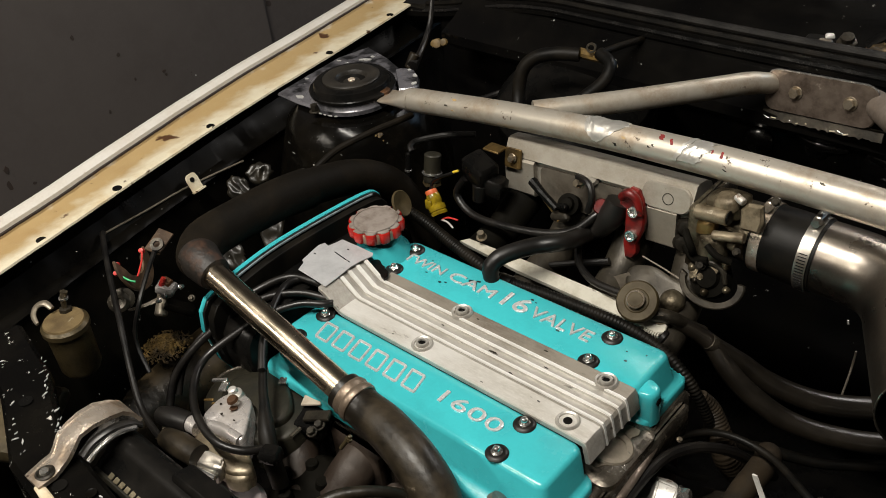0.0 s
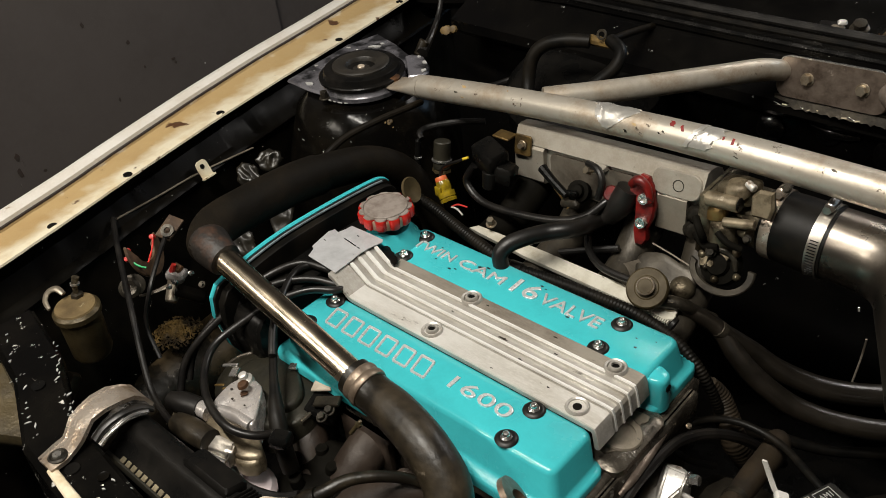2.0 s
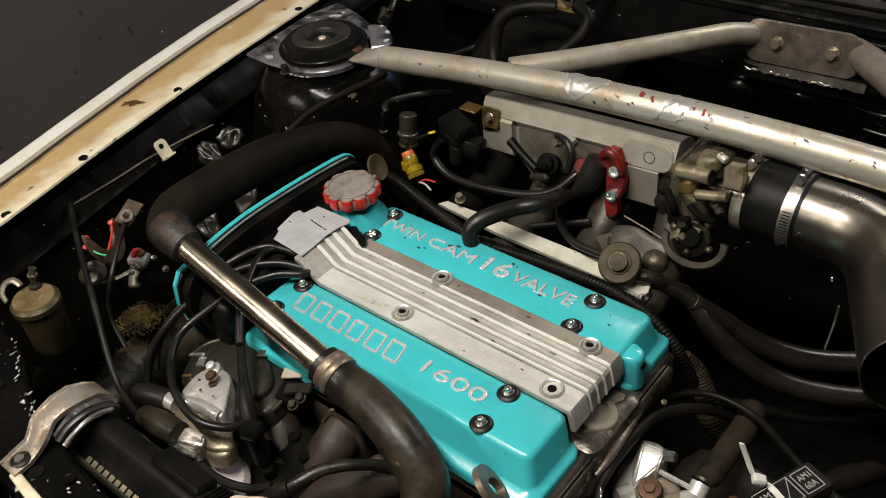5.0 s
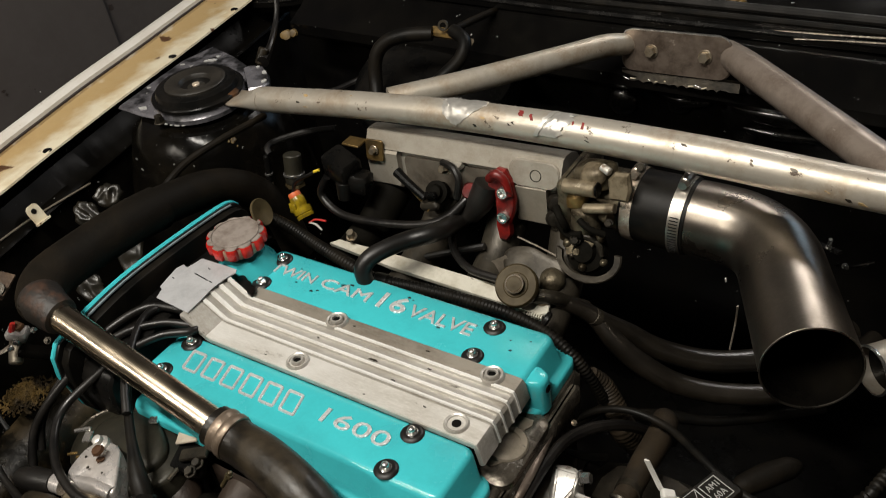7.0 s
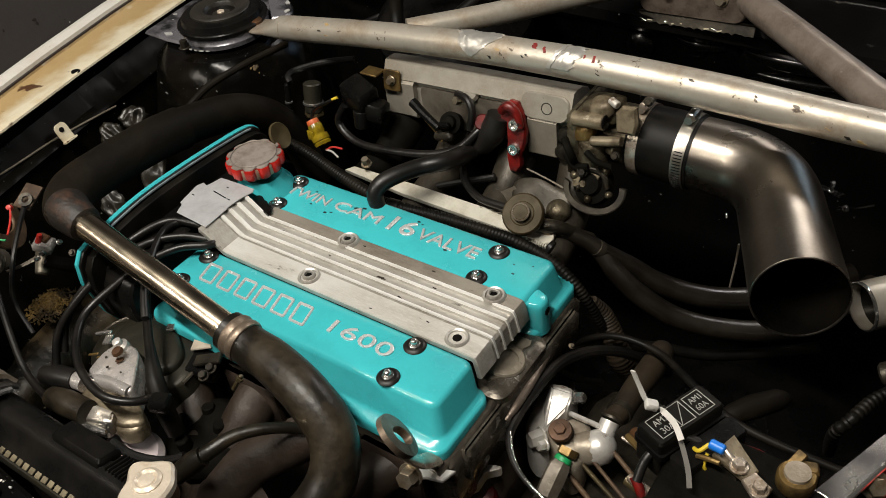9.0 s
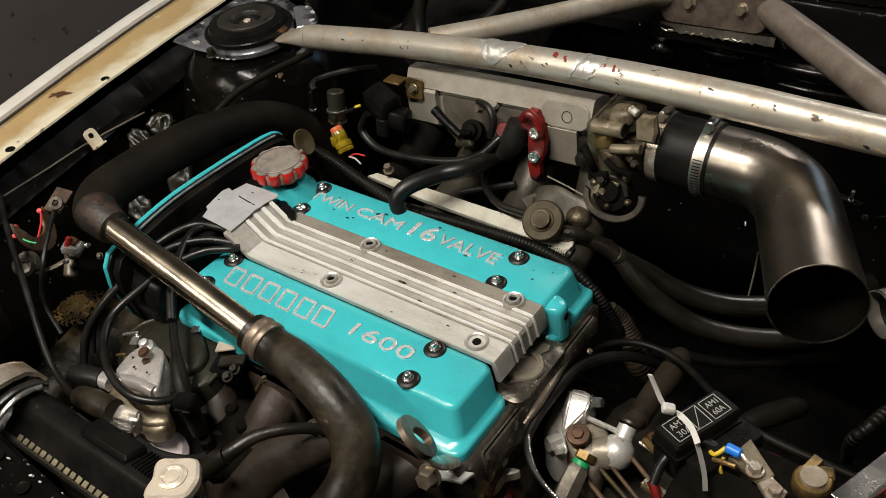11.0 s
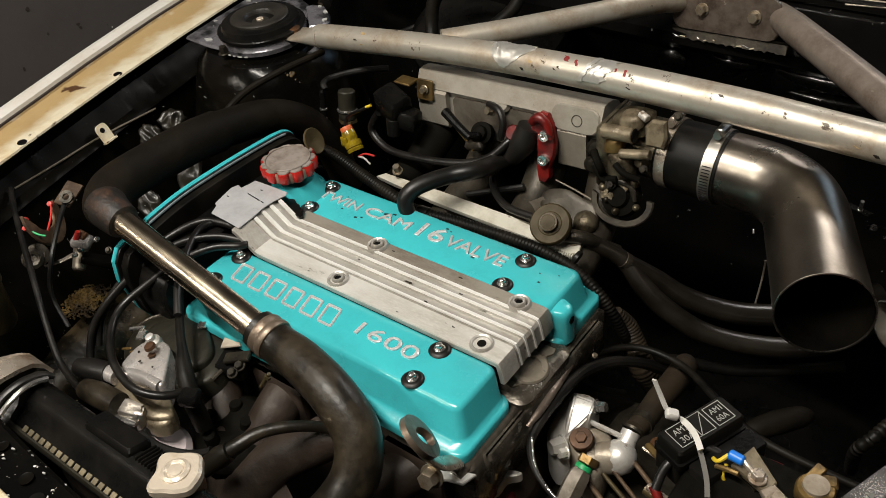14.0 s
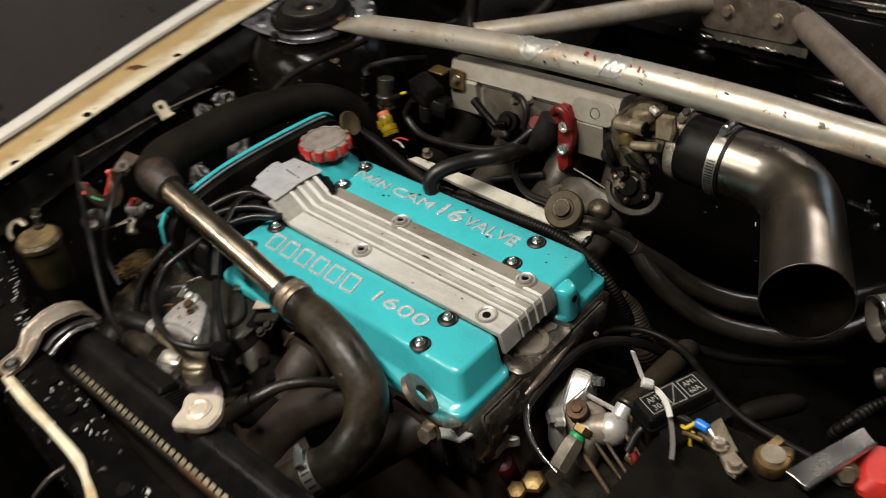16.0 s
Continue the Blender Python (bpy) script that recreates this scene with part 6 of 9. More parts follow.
for p, r in (((0.173, 0.240, 0.882), 0.0065), ((0.206, 0.247, 0.907), 0.005), ((0.229, 0.27, 0.962), 0.005), ((0.184, 0.242, 0.902), 0.0040)):
    bm = B()
    hexbolt(bm, p, (0.25, -0.8, 0.5), r * 0.6, r * 0.7, r * 0.9)
    part("screw", bm, GRIMY, tb)
for pts, r in (([(0.150, 0.246, 0.912), (0.158, 0.238, 0.908), (0.163, 0.238, 0.898), (0.160, 0.246, 0.888)], 0.0042), ([(0.178, 0.240, 0.908), (0.190, 0.236, 0.903), (0.203, 0.242, 0.896)], 0.0034), ([(0.150, 0.250, 0.892), (0.164, 0.244, 0.884), (0.180, 0.243, 0.888)], 0.0050)):
    bm = B()
    sweep(bm, pts, r, 10, 4)
    part("spring_coil", bm, RUNNER, tb)
bm = B()
m = axes((0.186, 0.245, 0.862), (1, 0, 0.1), (0, 0.5, 0.8))
prism(bm, [(0.036 * math.cos(radians(a)), 0.028 * math.sin(radians(a))) for a in range(170, 376, 10)] + [(0.030 * math.cos(radians(a)), 0.022 * math.sin(radians(a))) for a in range(375, 169, -10)], 0.006, m, 0.0014)
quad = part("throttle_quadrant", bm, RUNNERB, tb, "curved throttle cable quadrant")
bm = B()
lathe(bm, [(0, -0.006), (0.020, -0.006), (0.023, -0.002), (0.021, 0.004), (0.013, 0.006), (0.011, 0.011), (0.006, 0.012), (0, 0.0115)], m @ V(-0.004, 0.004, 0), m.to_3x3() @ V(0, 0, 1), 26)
part("quadrant_plate", bm, RUNNER, quad, "near-black plate")
bm = B()
sweep(bm, [m @ V(-0.016, 0.014, 0.010), m @ V(-0.004, 0.020, 0.012), m @ V(0.010, 0.016, 0.010), m @ V(0.016, 0.002, 0.007)], [0.0030, 0.0042, 0.0036, 0.0024], 10, 4)
part("return_spring", bm, GRIMY, quad)
bm = B()
hexbolt(bm, m @ V(-0.010, 0.003, 0.006), m.to_3x3() @ V(0, 0, 1), 0.0042, 0.005, 0.006)
part("pivot", bm, TBODY, quad)
for u, v, w, r, mt in ((-0.022, 0.010, 0.008, 0.0055, TBODY), (0.012, 0.020, 0.008, 0.0050, TANCAST), (0.018, -0.004, 0.006, 0.0042, TBODY), (-0.004, -0.012, 0.006, 0.0046, TBODY), (-0.016, -0.002, 0.007, 0.0036, GRIMY)):
    bm = B()
    lathe(bm, [(0, -0.006), (r * 0.9, -0.005), (r, 0.0), (r * 0.7, 0.004), (r * 0.3, 0.0055), (0, 0.006)], m @ V(u, v, w), m.to_3x3() @ V(0.2, 0.1, 1), 14)
    part("lever_boss", bm, mt, quad)
bm = B()
prism(bm, [(-0.024, 0.006), (-0.012, 0.012), (0.004, 0.022), (0.012, 0.020), (0.006, 0.010), (-0.008, 0.000), (-0.022, -0.002)], 0.003, m @ Matrix.Translation((0, 0, 0.008)), 0.0008)
part("lever", bm, TBODY, quad)
bm = B()
pad(bm, ((0.090, 0.240, 0.846), (0.116, 0.243, 0.857), (0.140, 0.242, 0.853), (0.161, 0.240, 0.849), (0.158, 0.222, 0.832), (0.140, 0.214, 0.826), (0.118, 0.216, 0.826), (0.098, 0.222, 0.832)), 0.020, 0.004, 4)
part("lower_casting", bm, RUNNERB, tb, "oily brown lower casting", angle=60)
bm = B()
lathe(bm, [(0, -0.012), (0.0125, -0.010), (0.0138, -0.002), (0.0130, 0.005), (0.0095, 0.010), (0.004, 0.0122), (0, 0.0125)], (0.1515, 0.226, 0.832), (0.25, -0.55, 0.8), 28)
part("idle_valve", bm, TBODY, tb, "rounded alloy idle valve")
bm = B()
loft(bm, [[V(x, y, z + d) for x, y, z in ((0.074, 0.231, 0.829), (0.094, 0.233, 0.843), (0.104, 0.230, 0.833), (0.088, 0.222, 0.812))] for d in (-0.008, 0.0)])
part("cast_shoulder", bm, RECESS, tb)
bm = B()
sweep(bm, [(0.098, 0.254, 0.8535), (0.128, 0.247, 0.8535), (0.160, 0.240, 0.851)], 0.0010, 8, 2)
part("cast_edge", bm, STRAP, tb, "thin bright casting edge")
# coupler and elbow
coup = thing("intake_coupler", (0.235, 0.291, 0.865), "black silicone coupler with two steel worm clamps", "hose coupler")
bm = B()
sweep(bm, [(0.210, 0.291, 0.905), (0.240, 0.2905, 0.9045), (0.276, 0.290, 0.904)], [0.0355, 0.037, 0.0375], 36, 3)
part("sleeve", bm, CONDUIT, coup)
bm = B()
clamp(bm, (0.2185, 0.291, 0.905), (-1, 0.01, 0), 0.0362, 0.011)
part("clamp", bm, STRAP, coup, "bright steel worm clamp")
bm = B()
clamp(bm, (0.2670, 0.2902, 0.904), (-1, 0.01, 0), 0.0378, 0.012)
band_ = part("clamp", bm, BAND, coup, "slotted steel worm clamp")
bm = B()
box(bm, (0, 0, 0), (0.0085, 0.0011, 0.0006), 0.0002)
SLOT = finish(bm, "clamp_slot", PLASTIC, V(0, 0, 0))
for k in range(16):
    a = radians(150 + k * 4.6)
    alike("clamp_slot", SLOT, band_, Matrix.Translation((0.2670, 0.2902, 0.904)) @ pose(0, 0, 0, math.degrees(a) - 90, 0, 0) @ Matrix.Translation((0, 0, 0.0393)))
elbow = thing("intake_pipe", (0.35, 0.25, 0.86), "dull steel intake elbow with an open end", "pipe")
bm = B()
MOUTH, OUT = Vector((0.4214, 0.1455, 0.8942)), Vector((0.411, -0.888, 0.131)).normalized()


def cut_mouth(bm, back=0.0):
    """Cut the pipe off along its slightly oblique open end."""
    bmesh.ops.bisect_plane(bm, geom=bm.verts[:] + bm.edges[:] + bm.faces[:], plane_co=MOUTH - OUT * back, plane_no=OUT, clear_outer=True)


sweep(bm, [(0.262, 0.2905, 0.904), (0.295, 0.291, 0.9035), (0.322, 0.2885, 0.903), (0.346, 0.2775, 0.902), (0.364, 0.258, 0.901), (0.379, 0.230, 0.899), (0.3995, 0.190, 0.896), (0.4214, 0.1455, 0.8942), (0.4275, 0.1325, 0.8940)], [0.0365, 0.0370, 0.0373, 0.0376, 0.0380, 0.0385, 0.0393, 0.0402, 0.0404], 48, 7, caps=False, hollow=0.0016)
cut_mouth(bm)
part("elbow", bm, INTAKE, elbow, angle=60)
# Black lining that puts the shade inside the elbow into its colour.
bm = B()
sweep(bm, [(0.346, 0.2775, 0.902), (0.364, 0.258, 0.901), (0.379, 0.230, 0.899), (0.3995, 0.190, 0.896), (0.4214, 0.1455, 0.8942), (0.4275, 0.1325, 0.8940)], [0.0360, 0.0363, 0.0368, 0.0376, 0.0384, 0.0386], 36, 5, caps=False)
cut_mouth(bm, 0.0006)
part("bore", bm, GREASE, elbow, "inside of the pipe with its shade as a black lining")
bm = B()
lathe(bm, [(0.0388, -0.0008), (0.0402, -0.0008), (0.0405, 0.0), (0.0402, 0.0006), (0.0390, 0.0006), (0.0388, -0.0008)], MOUTH, OUT, 56)
part("mouth_rim", bm, RIM, elbow, "bright rim of the open end")
bm = B()
lathe(bm, [(0.0368, -0.0015), (0.03735, -0.0008), (0.03745, 0.0), (0.03735, 0.0008), (0.0368, 0.0015)], (0.334, 0.2845, 0.9025), (0.86, -0.5, -0.02), 40)
part("weld_seam", bm, INTAKE, elbow)

# hoses beyond the engine
for pts, r in (([(0.168, 0.208, 0.825), (0.196, 0.226, 0.8), (0.221, 0.224, 0.775), (0.25, 0.227, 0.75), (0.288, 0.239, 0.725), (0.331, 0.261, 0.71), (0.375, 0.293, 0.7), (0.41, 0.331, 0.7), (0.445, 0.413, 0.7)], [0.0075, 0.0095, 0.0108, 0.0115, 0.0115, 0.0115, 0.0115, 0.0115, 0.0115]),
               ([(0.2, 0.225, 0.8), (0.227, 0.246, 0.77), (0.254, 0.26, 0.745), (0.295, 0.282, 0.725), (0.336, 0.311, 0.715), (0.378, 0.351, 0.71), (0.421, 0.408, 0.71)], [0.0085, 0.0105, 0.012, 0.0125, 0.0125, 0.0125, 0.0125])):
    bm = B()
    sweep(bm, pts, r, 18, 6)
    hh = thing("heater_hose", pts[3], "glossy black rubber heater hose behind the engine", "hose", "heater hoses")
    part("hose", bm, HEATER, hh)
    bm = B()
    ro = r[0] * 1.08
    lathe(bm, [(ro * 0.9, -0.004), (ro, -0.0035), (ro * 1.03, 0), (ro, 0.0035), (ro * 0.9, 0.004)], Vector(pts[0]), Vector(pts[1]) - Vector(pts[0]), 20)
    part("collar", bm, GRIMY, hh, "oily metal collar")
bm = B()
sweep(bm, [(-0.199, 0.17, 0.862), (-0.161, 0.175, 0.85), (-0.108, 0.164, 0.845), (-0.056, 0.153, 0.842), (-0.022, 0.151, 0.835), (0.033, 0.16, 0.832), (0.089, 0.166, 0.83), (0.133, 0.164, 0.832), (0.176, 0.159, 0.828), (0.207, 0.153, 0.815), (0.225, 0.154, 0.79), (0.237, 0.164, 0.75), (0.249, 0.187, 0.7)],
      [0.0072, 0.0072, 0.0072, 0.0072, 0.0072, 0.0068, 0.0066, 0.0064, 0.0062, 0.0060, 0.0060, 0.0062, 0.0066], 14, 8, pitch=0.0042, depth=0.0009)
cond = thing("wiring_conduit", (0.033, 0.16, 0.832), "black corrugated wiring conduit along the cam cover", "conduit")
part("corrugated_tube", bm, CONDUIT, cond, angle=60)
for p, q in (((-0.199, 0.17, 0.862), (-0.193, 0.171, 0.86)), ((-0.021, 0.151, 0.835), (-0.006, 0.153, 0.834)), ((0.171, 0.169, 0.835), (0.176, 0.169, 0.833))):
    bm = B()
    cyl(bm, p, q, 0.0080, 0.0080, 16, 0.001)
    part("tape_wrap", bm, CABLE, cond, "band of black tape")
bm = B()
sweep(bm, [(0.222, 0.165, 0.785), (0.230, 0.172, 0.765), (0.240, 0.170, 0.745), (0.254, 0.165, 0.72), (0.268, 0.175, 0.69)], [0.006, 0.011, 0.0135, 0.0145, 0.0145], 18, 12, pitch=0.0042, depth=0.0007)
solid("corrugated_hose", bm, HOSEBROWN, "grimy corrugated hose below the intake", "hose", angle=60)

# sensors at the timing end
conn = thing("yellow_connector", (-0.167, 0.215, 0.839), "yellow plug connector with an orange seal", "connector")
a, b = Vector((-0.188, 0.222, 0.859)), Vector((-0.164, 0.212, 0.828))
d = (b - a).normalized()
bm = B()
lathe(bm, [(0, 0), (0.0072, 0), (0.0078, 0.002), (0.0078, 0.006), (0.007, 0.008), (0, 0.008)], a, d, 18)
part("seal", bm, ORANGE, conn, "orange rubber seal")
bm = B()
lathe(bm, [(0, 0.006), (0.0085, 0.006), (0.0092, 0.009), (0.0092, 0.017), (0.0085, 0.018), (0.0085, 0.020), (0.0112, 0.0205), (0.0112, 0.0275), (0.0100, 0.0285), (0.0112, 0.030), (0.0105, 0.0335), (0, 0.0345)], a, d, 20)
part("body", bm, YELLOW, conn)
bm = B()
box(bm, a + d * 0.022 + V(-0.006, -0.008, 0.004), (0.010, 0.003, 0.014), 0.001)
part("latch", bm, YELLOW, conn)
for pts, mt in (([b, b + V(0.008, 0.004, 0.004), b + V(0.022, 0.006, 0.004)], REDWIRE), ([b, b + V(0.010, 0.0, 0.0), b + V(0.020, -0.002, -0.004)], NYLON), ([a, a + V(0.004, 0.004, 0.014), (-0.159, 0.225, 0.889), (-0.143, 0.23, 0.898)], CABLE)):
    bm = B()
    sweep(bm, pts, 0.0013 if mt is not CABLE else 0.0022, 8, 4)
    part("wire", bm, mt, conn)
bm = B()
cyl(bm, (-0.149, 0.225, 0.896), (-0.142, 0.2275, 0.899), 0.0017, segs=10)
part("wire_tip", bm, YELWIRE, conn, "yellow wire end")
sensor = thing("vacuum_switch", (-0.127, 0.24, 0.885), "black plastic vacuum switch box", "switch")
bm = B()
box(bm, (-0.122, 0.245, 0.897), (0.040, 0.030, 0.034), 0.004, pose(0, 0, 0, 8, 12, -15))
part("case", bm, PLASTIC, sensor)
bm = B()
box(bm, (-0.101, 0.245, 0.882), (0.028, 0.024, 0.024), 0.004, pose(0, 0, 0, 0, 10, 10))
part("plug", bm, PLASTIC, sensor)
bm = B()
cyl(bm, (-0.115, 0.235, 0.884), (-0.115, 0.23, 0.863), 0.010, 0.008, 16, 0.001)
part("spigot", bm, PLASTIC, sensor)
for p, q, r in (((-0.225, 0.27, 0.877), (-0.224, 0.262, 0.839), 0.0115), ((-0.26, 0.26, 0.873), (-0.261, 0.255, 0.835), 0.004)):
    th = thing("coolant_sensor", q, "dark sensor body with a dull metal tip", "sensor")
    bm = B()
    cyl(bm, p, q, r, segs=18, bev=0.0015)
    part("body", bm, HOUSING if r > 0.01 else PLASTIC, th)
    bm = B()
    lathe(bm, [(0, 0), (r * 1.05, 0), (r * 1.1, 0.004), (0, 0.005)], q, (0, -0.2, -1), 6)
    part("nut", bm, DISC if r > 0.01 else ZINC, th)
    bm = B()
    pm = Vector(p).lerp(Vector(q), 0.72)
    lathe(bm, [(r, 0), (r * 1.12 + 0.0008, 0.0006), (r * 1.12 + 0.0008, 0.0026), (r, 0.0032)], pm, Vector(p) - Vector(q), 20)
    part("collar", bm, CHROME, th, "bright metal collar")
bm = B()
sweep(bm, [(-0.253, 0.26, 0.876), (-0.26, 0.265, 0.881), (-0.257, 0.28, 0.883), (-0.224, 0.3, 0.891), (-0.192, 0.32, 0.892)], 0.0042, 10, 5)
solid("vacuum_pipe", bm, RUBBER, "thin bent black vacuum pipe", "pipe")
bm = B()
lathe(bm, [(0, 0), (0.0145, 0), (0.0158, 0.001), (0.0158, 0.0028), (0.0148, 0.0036), (0.0128, 0.0026), (0.006, 0.0026), (0.005, 0.002), (0, 0.002)], (-0.153, 0.136, 0.897), (0.86, 0.22, 0.46), 30)
solid("blanking_disc", bm, DISC, "round dull metal blanking disc beside the oil cap", "disc")
bm = B()
sweep(bm, [(-0.156, 0.138, 0.893), (-0.18, 0.16, 0.87), (-0.226, 0.2, 0.83)], 0.006, 12, 3)
solid("disc_stem", bm, GRIMY, "short dark metal stem under a disc", "stem")
bm = B()
hexbolt(bm, (-0.084, 0.195, 0.842), (0.1, -0.3, 1), 0.0048, 0.008, 0.0065)
solid("stud_bolt", bm, ZINC, "bright stud bolt on the intake flange", "bolt")
bm = B()
hexbolt(bm, (0.155, 0.196, 0.832), (0.1, -0.3, 1), 0.006, 0.010, 0.008)
solid("stud_bolt", bm, ZINC, "bright stud bolt on the intake flange", "bolt")

# ---- firewall side ----
tap = thing("heater_valve", (-0.11, 0.50, 0.93), "corroded heater valve with a small clip", "valve")
bm = B()
cyl(bm, (-0.146, 0.492, 0.950), (-0.100, 0.480, 0.956), 0.0075, 0.0065, 9, 0.002)
part("body", bm, GRAFT, tap)
bm = B()
lathe(bm, [(0.004, 0.0), (0.0065, 0.0), (0.0072, 0.002), (0.0065, 0.004), (0.004, 0.004)], (-0.118, 0.478, 0.968), (0.3, -0.8, 0.3), 20)
part("clip", bm, GRIMY, tap)
bm = B()
sweep(bm, [(-0.120, 0.485, 0.953), (-0.118, 0.545, 0.945), (-0.118, 0.620, 0.93)], 0.005, 12, 3)
part("stem", bm, FOAM, tap)
bm = B()
sweep(bm, [(-0.2, 0.42, 0.864), (-0.213, 0.44, 0.895), (-0.212, 0.45, 0.926), (-0.197, 0.46, 0.944), (-0.169, 0.47, 0.952), (-0.14, 0.482, 0.952)], [0.0095] * 6, 16, 6)
solid("heater_hose", bm, CONDUIT, "looped black rubber heater hose at the firewall", "hose", group="heater hoses")
bm = B()
sweep(bm, [(-0.108, 0.482, 0.961), (-0.084, 0.47, 0.955), (-0.081, 0.45, 0.94), (-0.094, 0.42, 0.925), (-0.107, 0.4, 0.911)], [0.0085] * 5, 16, 6)
solid("heater_hose", bm, CONDUIT, "looped black rubber heater hose at the firewall", "hose", group="heater hoses")
bm = B()
sweep(bm, [(-0.136, 0.56, 0.899), (-0.106, 0.58, 0.89), (-0.036, 0.59, 0.879), (0.023, 0.6, 0.876)], [0.011, 0.006, 0.0055, 0.0055], 12, 4)
solid("brake_pipe", bm, ZINC, "dull tan metal pipe on the firewall", "pipe")
bm = B()
sweep(bm, [(-0.426, 0.46, 0.829), (-0.361, 0.5, 0.819), (-0.32, 0.55, 0.826), (-0.233, 0.58, 0.841)], 0.0055, 10, 5)
solid("wiring_loom", bm, CABLE, "black taped wiring loom on the firewall", "wiring")
bm = B()
sweep(bm, [(-0.477, 0.56, 0.944), (-0.469, 0.54, 0.91), (-0.455, 0.5, 0.884), (-0.438, 0.46, 0.877)], [0.004, 0.0045, 0.005, 0.009], 10, 5)
solid("bonnet_cable", bm, CABLE, "thin black cable running up the firewall corner", "cable")
bm = B()
cyl(bm, (-0.443, 0.475, 0.892), (-0.448, 0.46, 0.871), 0.0085, 0.007, 14, 0.002)
solid("cable_boot", bm, OLDRUB, "dark grey rubber cable boot on the strut tower", "boot")
bm = B()
for k, (dx, dy, dz, r) in enumerate(((0, 0, 0, 0.009), (0.012, 0.002, 0.004, 0.007), (-0.010, 0.003, -0.003, 0.007))):
    lathe(bm, [(0, -r * 0.6), (r, -r * 0.2), (r * 0.8, r * 0.5), (0, r * 0.7)], Vector((-0.446, 0.53, 0.887)) + V(dx, dy, dz), (0.3, -0.8, 0.4), 9)
solid("earth_clamp", bm, GRAFT, "corroded tan earth clamp on the black panel", "clamp")
# round black dome on the firewall ledge
bm = B()
lathe(bm, [(0.12, -0.06), (0.118, -0.02), (0.10, 0.0), (0.07, 0.012), (0.03, 0.016), (0, 0.016)], (-0.19, 0.535, 0.872), (0.05, -0.3, 1), 36)
solid("blower_housing", bm, PLASTIC, "dusty black heater blower housing", "housing")
# wiper pivot behind the seal
wip = thing("wiper_pivot", (0.144, 0.66, 0.957), "grimy wiper pivot and black arm on the cowl", "wiper pivot")
bm = B()
lathe(bm, [(0, -0.02), (0.0130, -0.02), (0.0125, 0.004), (0.0085, 0.006), (0.0085, 0.013), (0, 0.014)], (0.143, 0.662, 0.959), (0.1, -0.35, 0.9), 8)
part("spindle", bm, GRIMY, wip)
for p, s, a, mt in (((0.121, 0.662, 0.965), (0.012, 0.010, 0.005), 25, ALLOY), ((0.116, 0.662, 0.956), (0.018, 0.012, 0.006), 15, TANPLATE), ((0.105, 0.662, 0.951), (0.03, 0.03, 0.012), 10, PLASTIC), ((0.187, 0.662, 0.961), (0.026, 0.018, 0.010), -12, GRAFT), ((0.175, 0.662, 0.957), (0.016, 0.014, 0.008), 20, RUST), ((0.199, 0.662, 0.958), (0.014, 0.012, 0.008), -30, GRAFT)):
    bm = B()
    box(bm, p, s, 0.003, pose(0, 0, 0, 12, 0, a))
    part("bracket", bm, mt, wip)
bm = B()
sweep(bm, [(0.166, 0.665, 0.96), (0.19, 0.68, 0.979), (0.213, 0.7, 0.998), (0.236, 0.73, 1.016), (0.258, 0.76, 1.038)], [0.009, 0.010, 0.010, 0.010, 0.010], 10, 4, squash=0.6)
part("arm", bm, PLASTIC, wip, "black wiper arm")

# ---- radiator and front ----
rad = thing("radiator", (0.12, -0.265, 0.45), "black radiator with a crimped header tank", "radiator")
bm = B()
loft(bm, [[(x, -0.2955, 0.868), (x, -0.2925, 0.872), (x, -0.283, 0.8775), (x, -0.278, 0.886), (x, -0.269, 0.8915), (x, -0.260, 0.8895), (x, -0.2535, 0.882), (x, -0.2515, 0.868), (x, -0.257, 0.862), (x, -0.280, 0.862)] for x in (-0.118, -0.112, -0.02, 0.06, 0.20, 0.45)])
part("header_tank", bm, PLASTIC, rad, "black plastic header tank", angle=50)
bm = B()
box(bm, (0.165, -0.264, 0.662), (0.57, 0.034, 0.40), 0.004)
part("core", bm, RUSTIRON, rad, "dark finned core")
bm = B()
box(bm, (0.165, -0.2940, 0.8640), (0.57, 0.010, 0.010), 0.002)
rail = part("crimp_rail", bm, HOUSING, rad, "grimy crimp rail")
bm = B()
box(bm, (0.265, -0.2955, 0.8650), (0.36, 0.0085, 0.0105), 0.002)
part("rusted_edge", bm, RUST, rail, "orange rusted edge of the rail")
bm = B()
box(bm, (0, 0, 0), (0.0062, 0.0056, 0.0014), 0.0005)
TAB = finish(bm, "crimp_tab", TABS, V(0, 0, 0))
for k in range(46):
    alike("crimp_tab", TAB, rail, Matrix.Translation((-0.094 + k * 0.0083, -0.2935 - 0.00002 * k, 0.8712)) @ pose(0, 0, 0, 20, 0, 2 * math.sin(k * 2.3)))
bm = B()
box(bm, (0.0, -0.2600, 0.8880), (0.060, 0.022, 0.014), 0.003, pose(0, 0, 0, -16, 0, 0))
sb = part("sensor_block", bm, PLASTIC, rad)
for k in range(7):
    bm = B()
    box(bm, (0.036 + k * 0.0038, -0.2600, 0.8870), (0.0016, 0.020, 0.011), 0.0005, pose(0, 0, 0, -16, 0, 0))
    part("fin", bm, PLASTIC, sb)
bm = B()
cyl(bm, (0.082, -0.262, 0.878), (0.082, -0.262, 0.8935), 0.017, 0.0175, 28, 0.001)
part("filler_neck", bm, RUST, rad, "rusty filler neck")
bm = B()
sweep(bm, [(0.12, -0.205, 0.782), (0.105, -0.223, 0.772), (0.092, -0.239, 0.765), (0.081, -0.26, 0.76)], 0.0168, 22, 3)
part("outlet_neck", bm, RUST, rad, "rusty hose neck")
bm = B()
outline = []
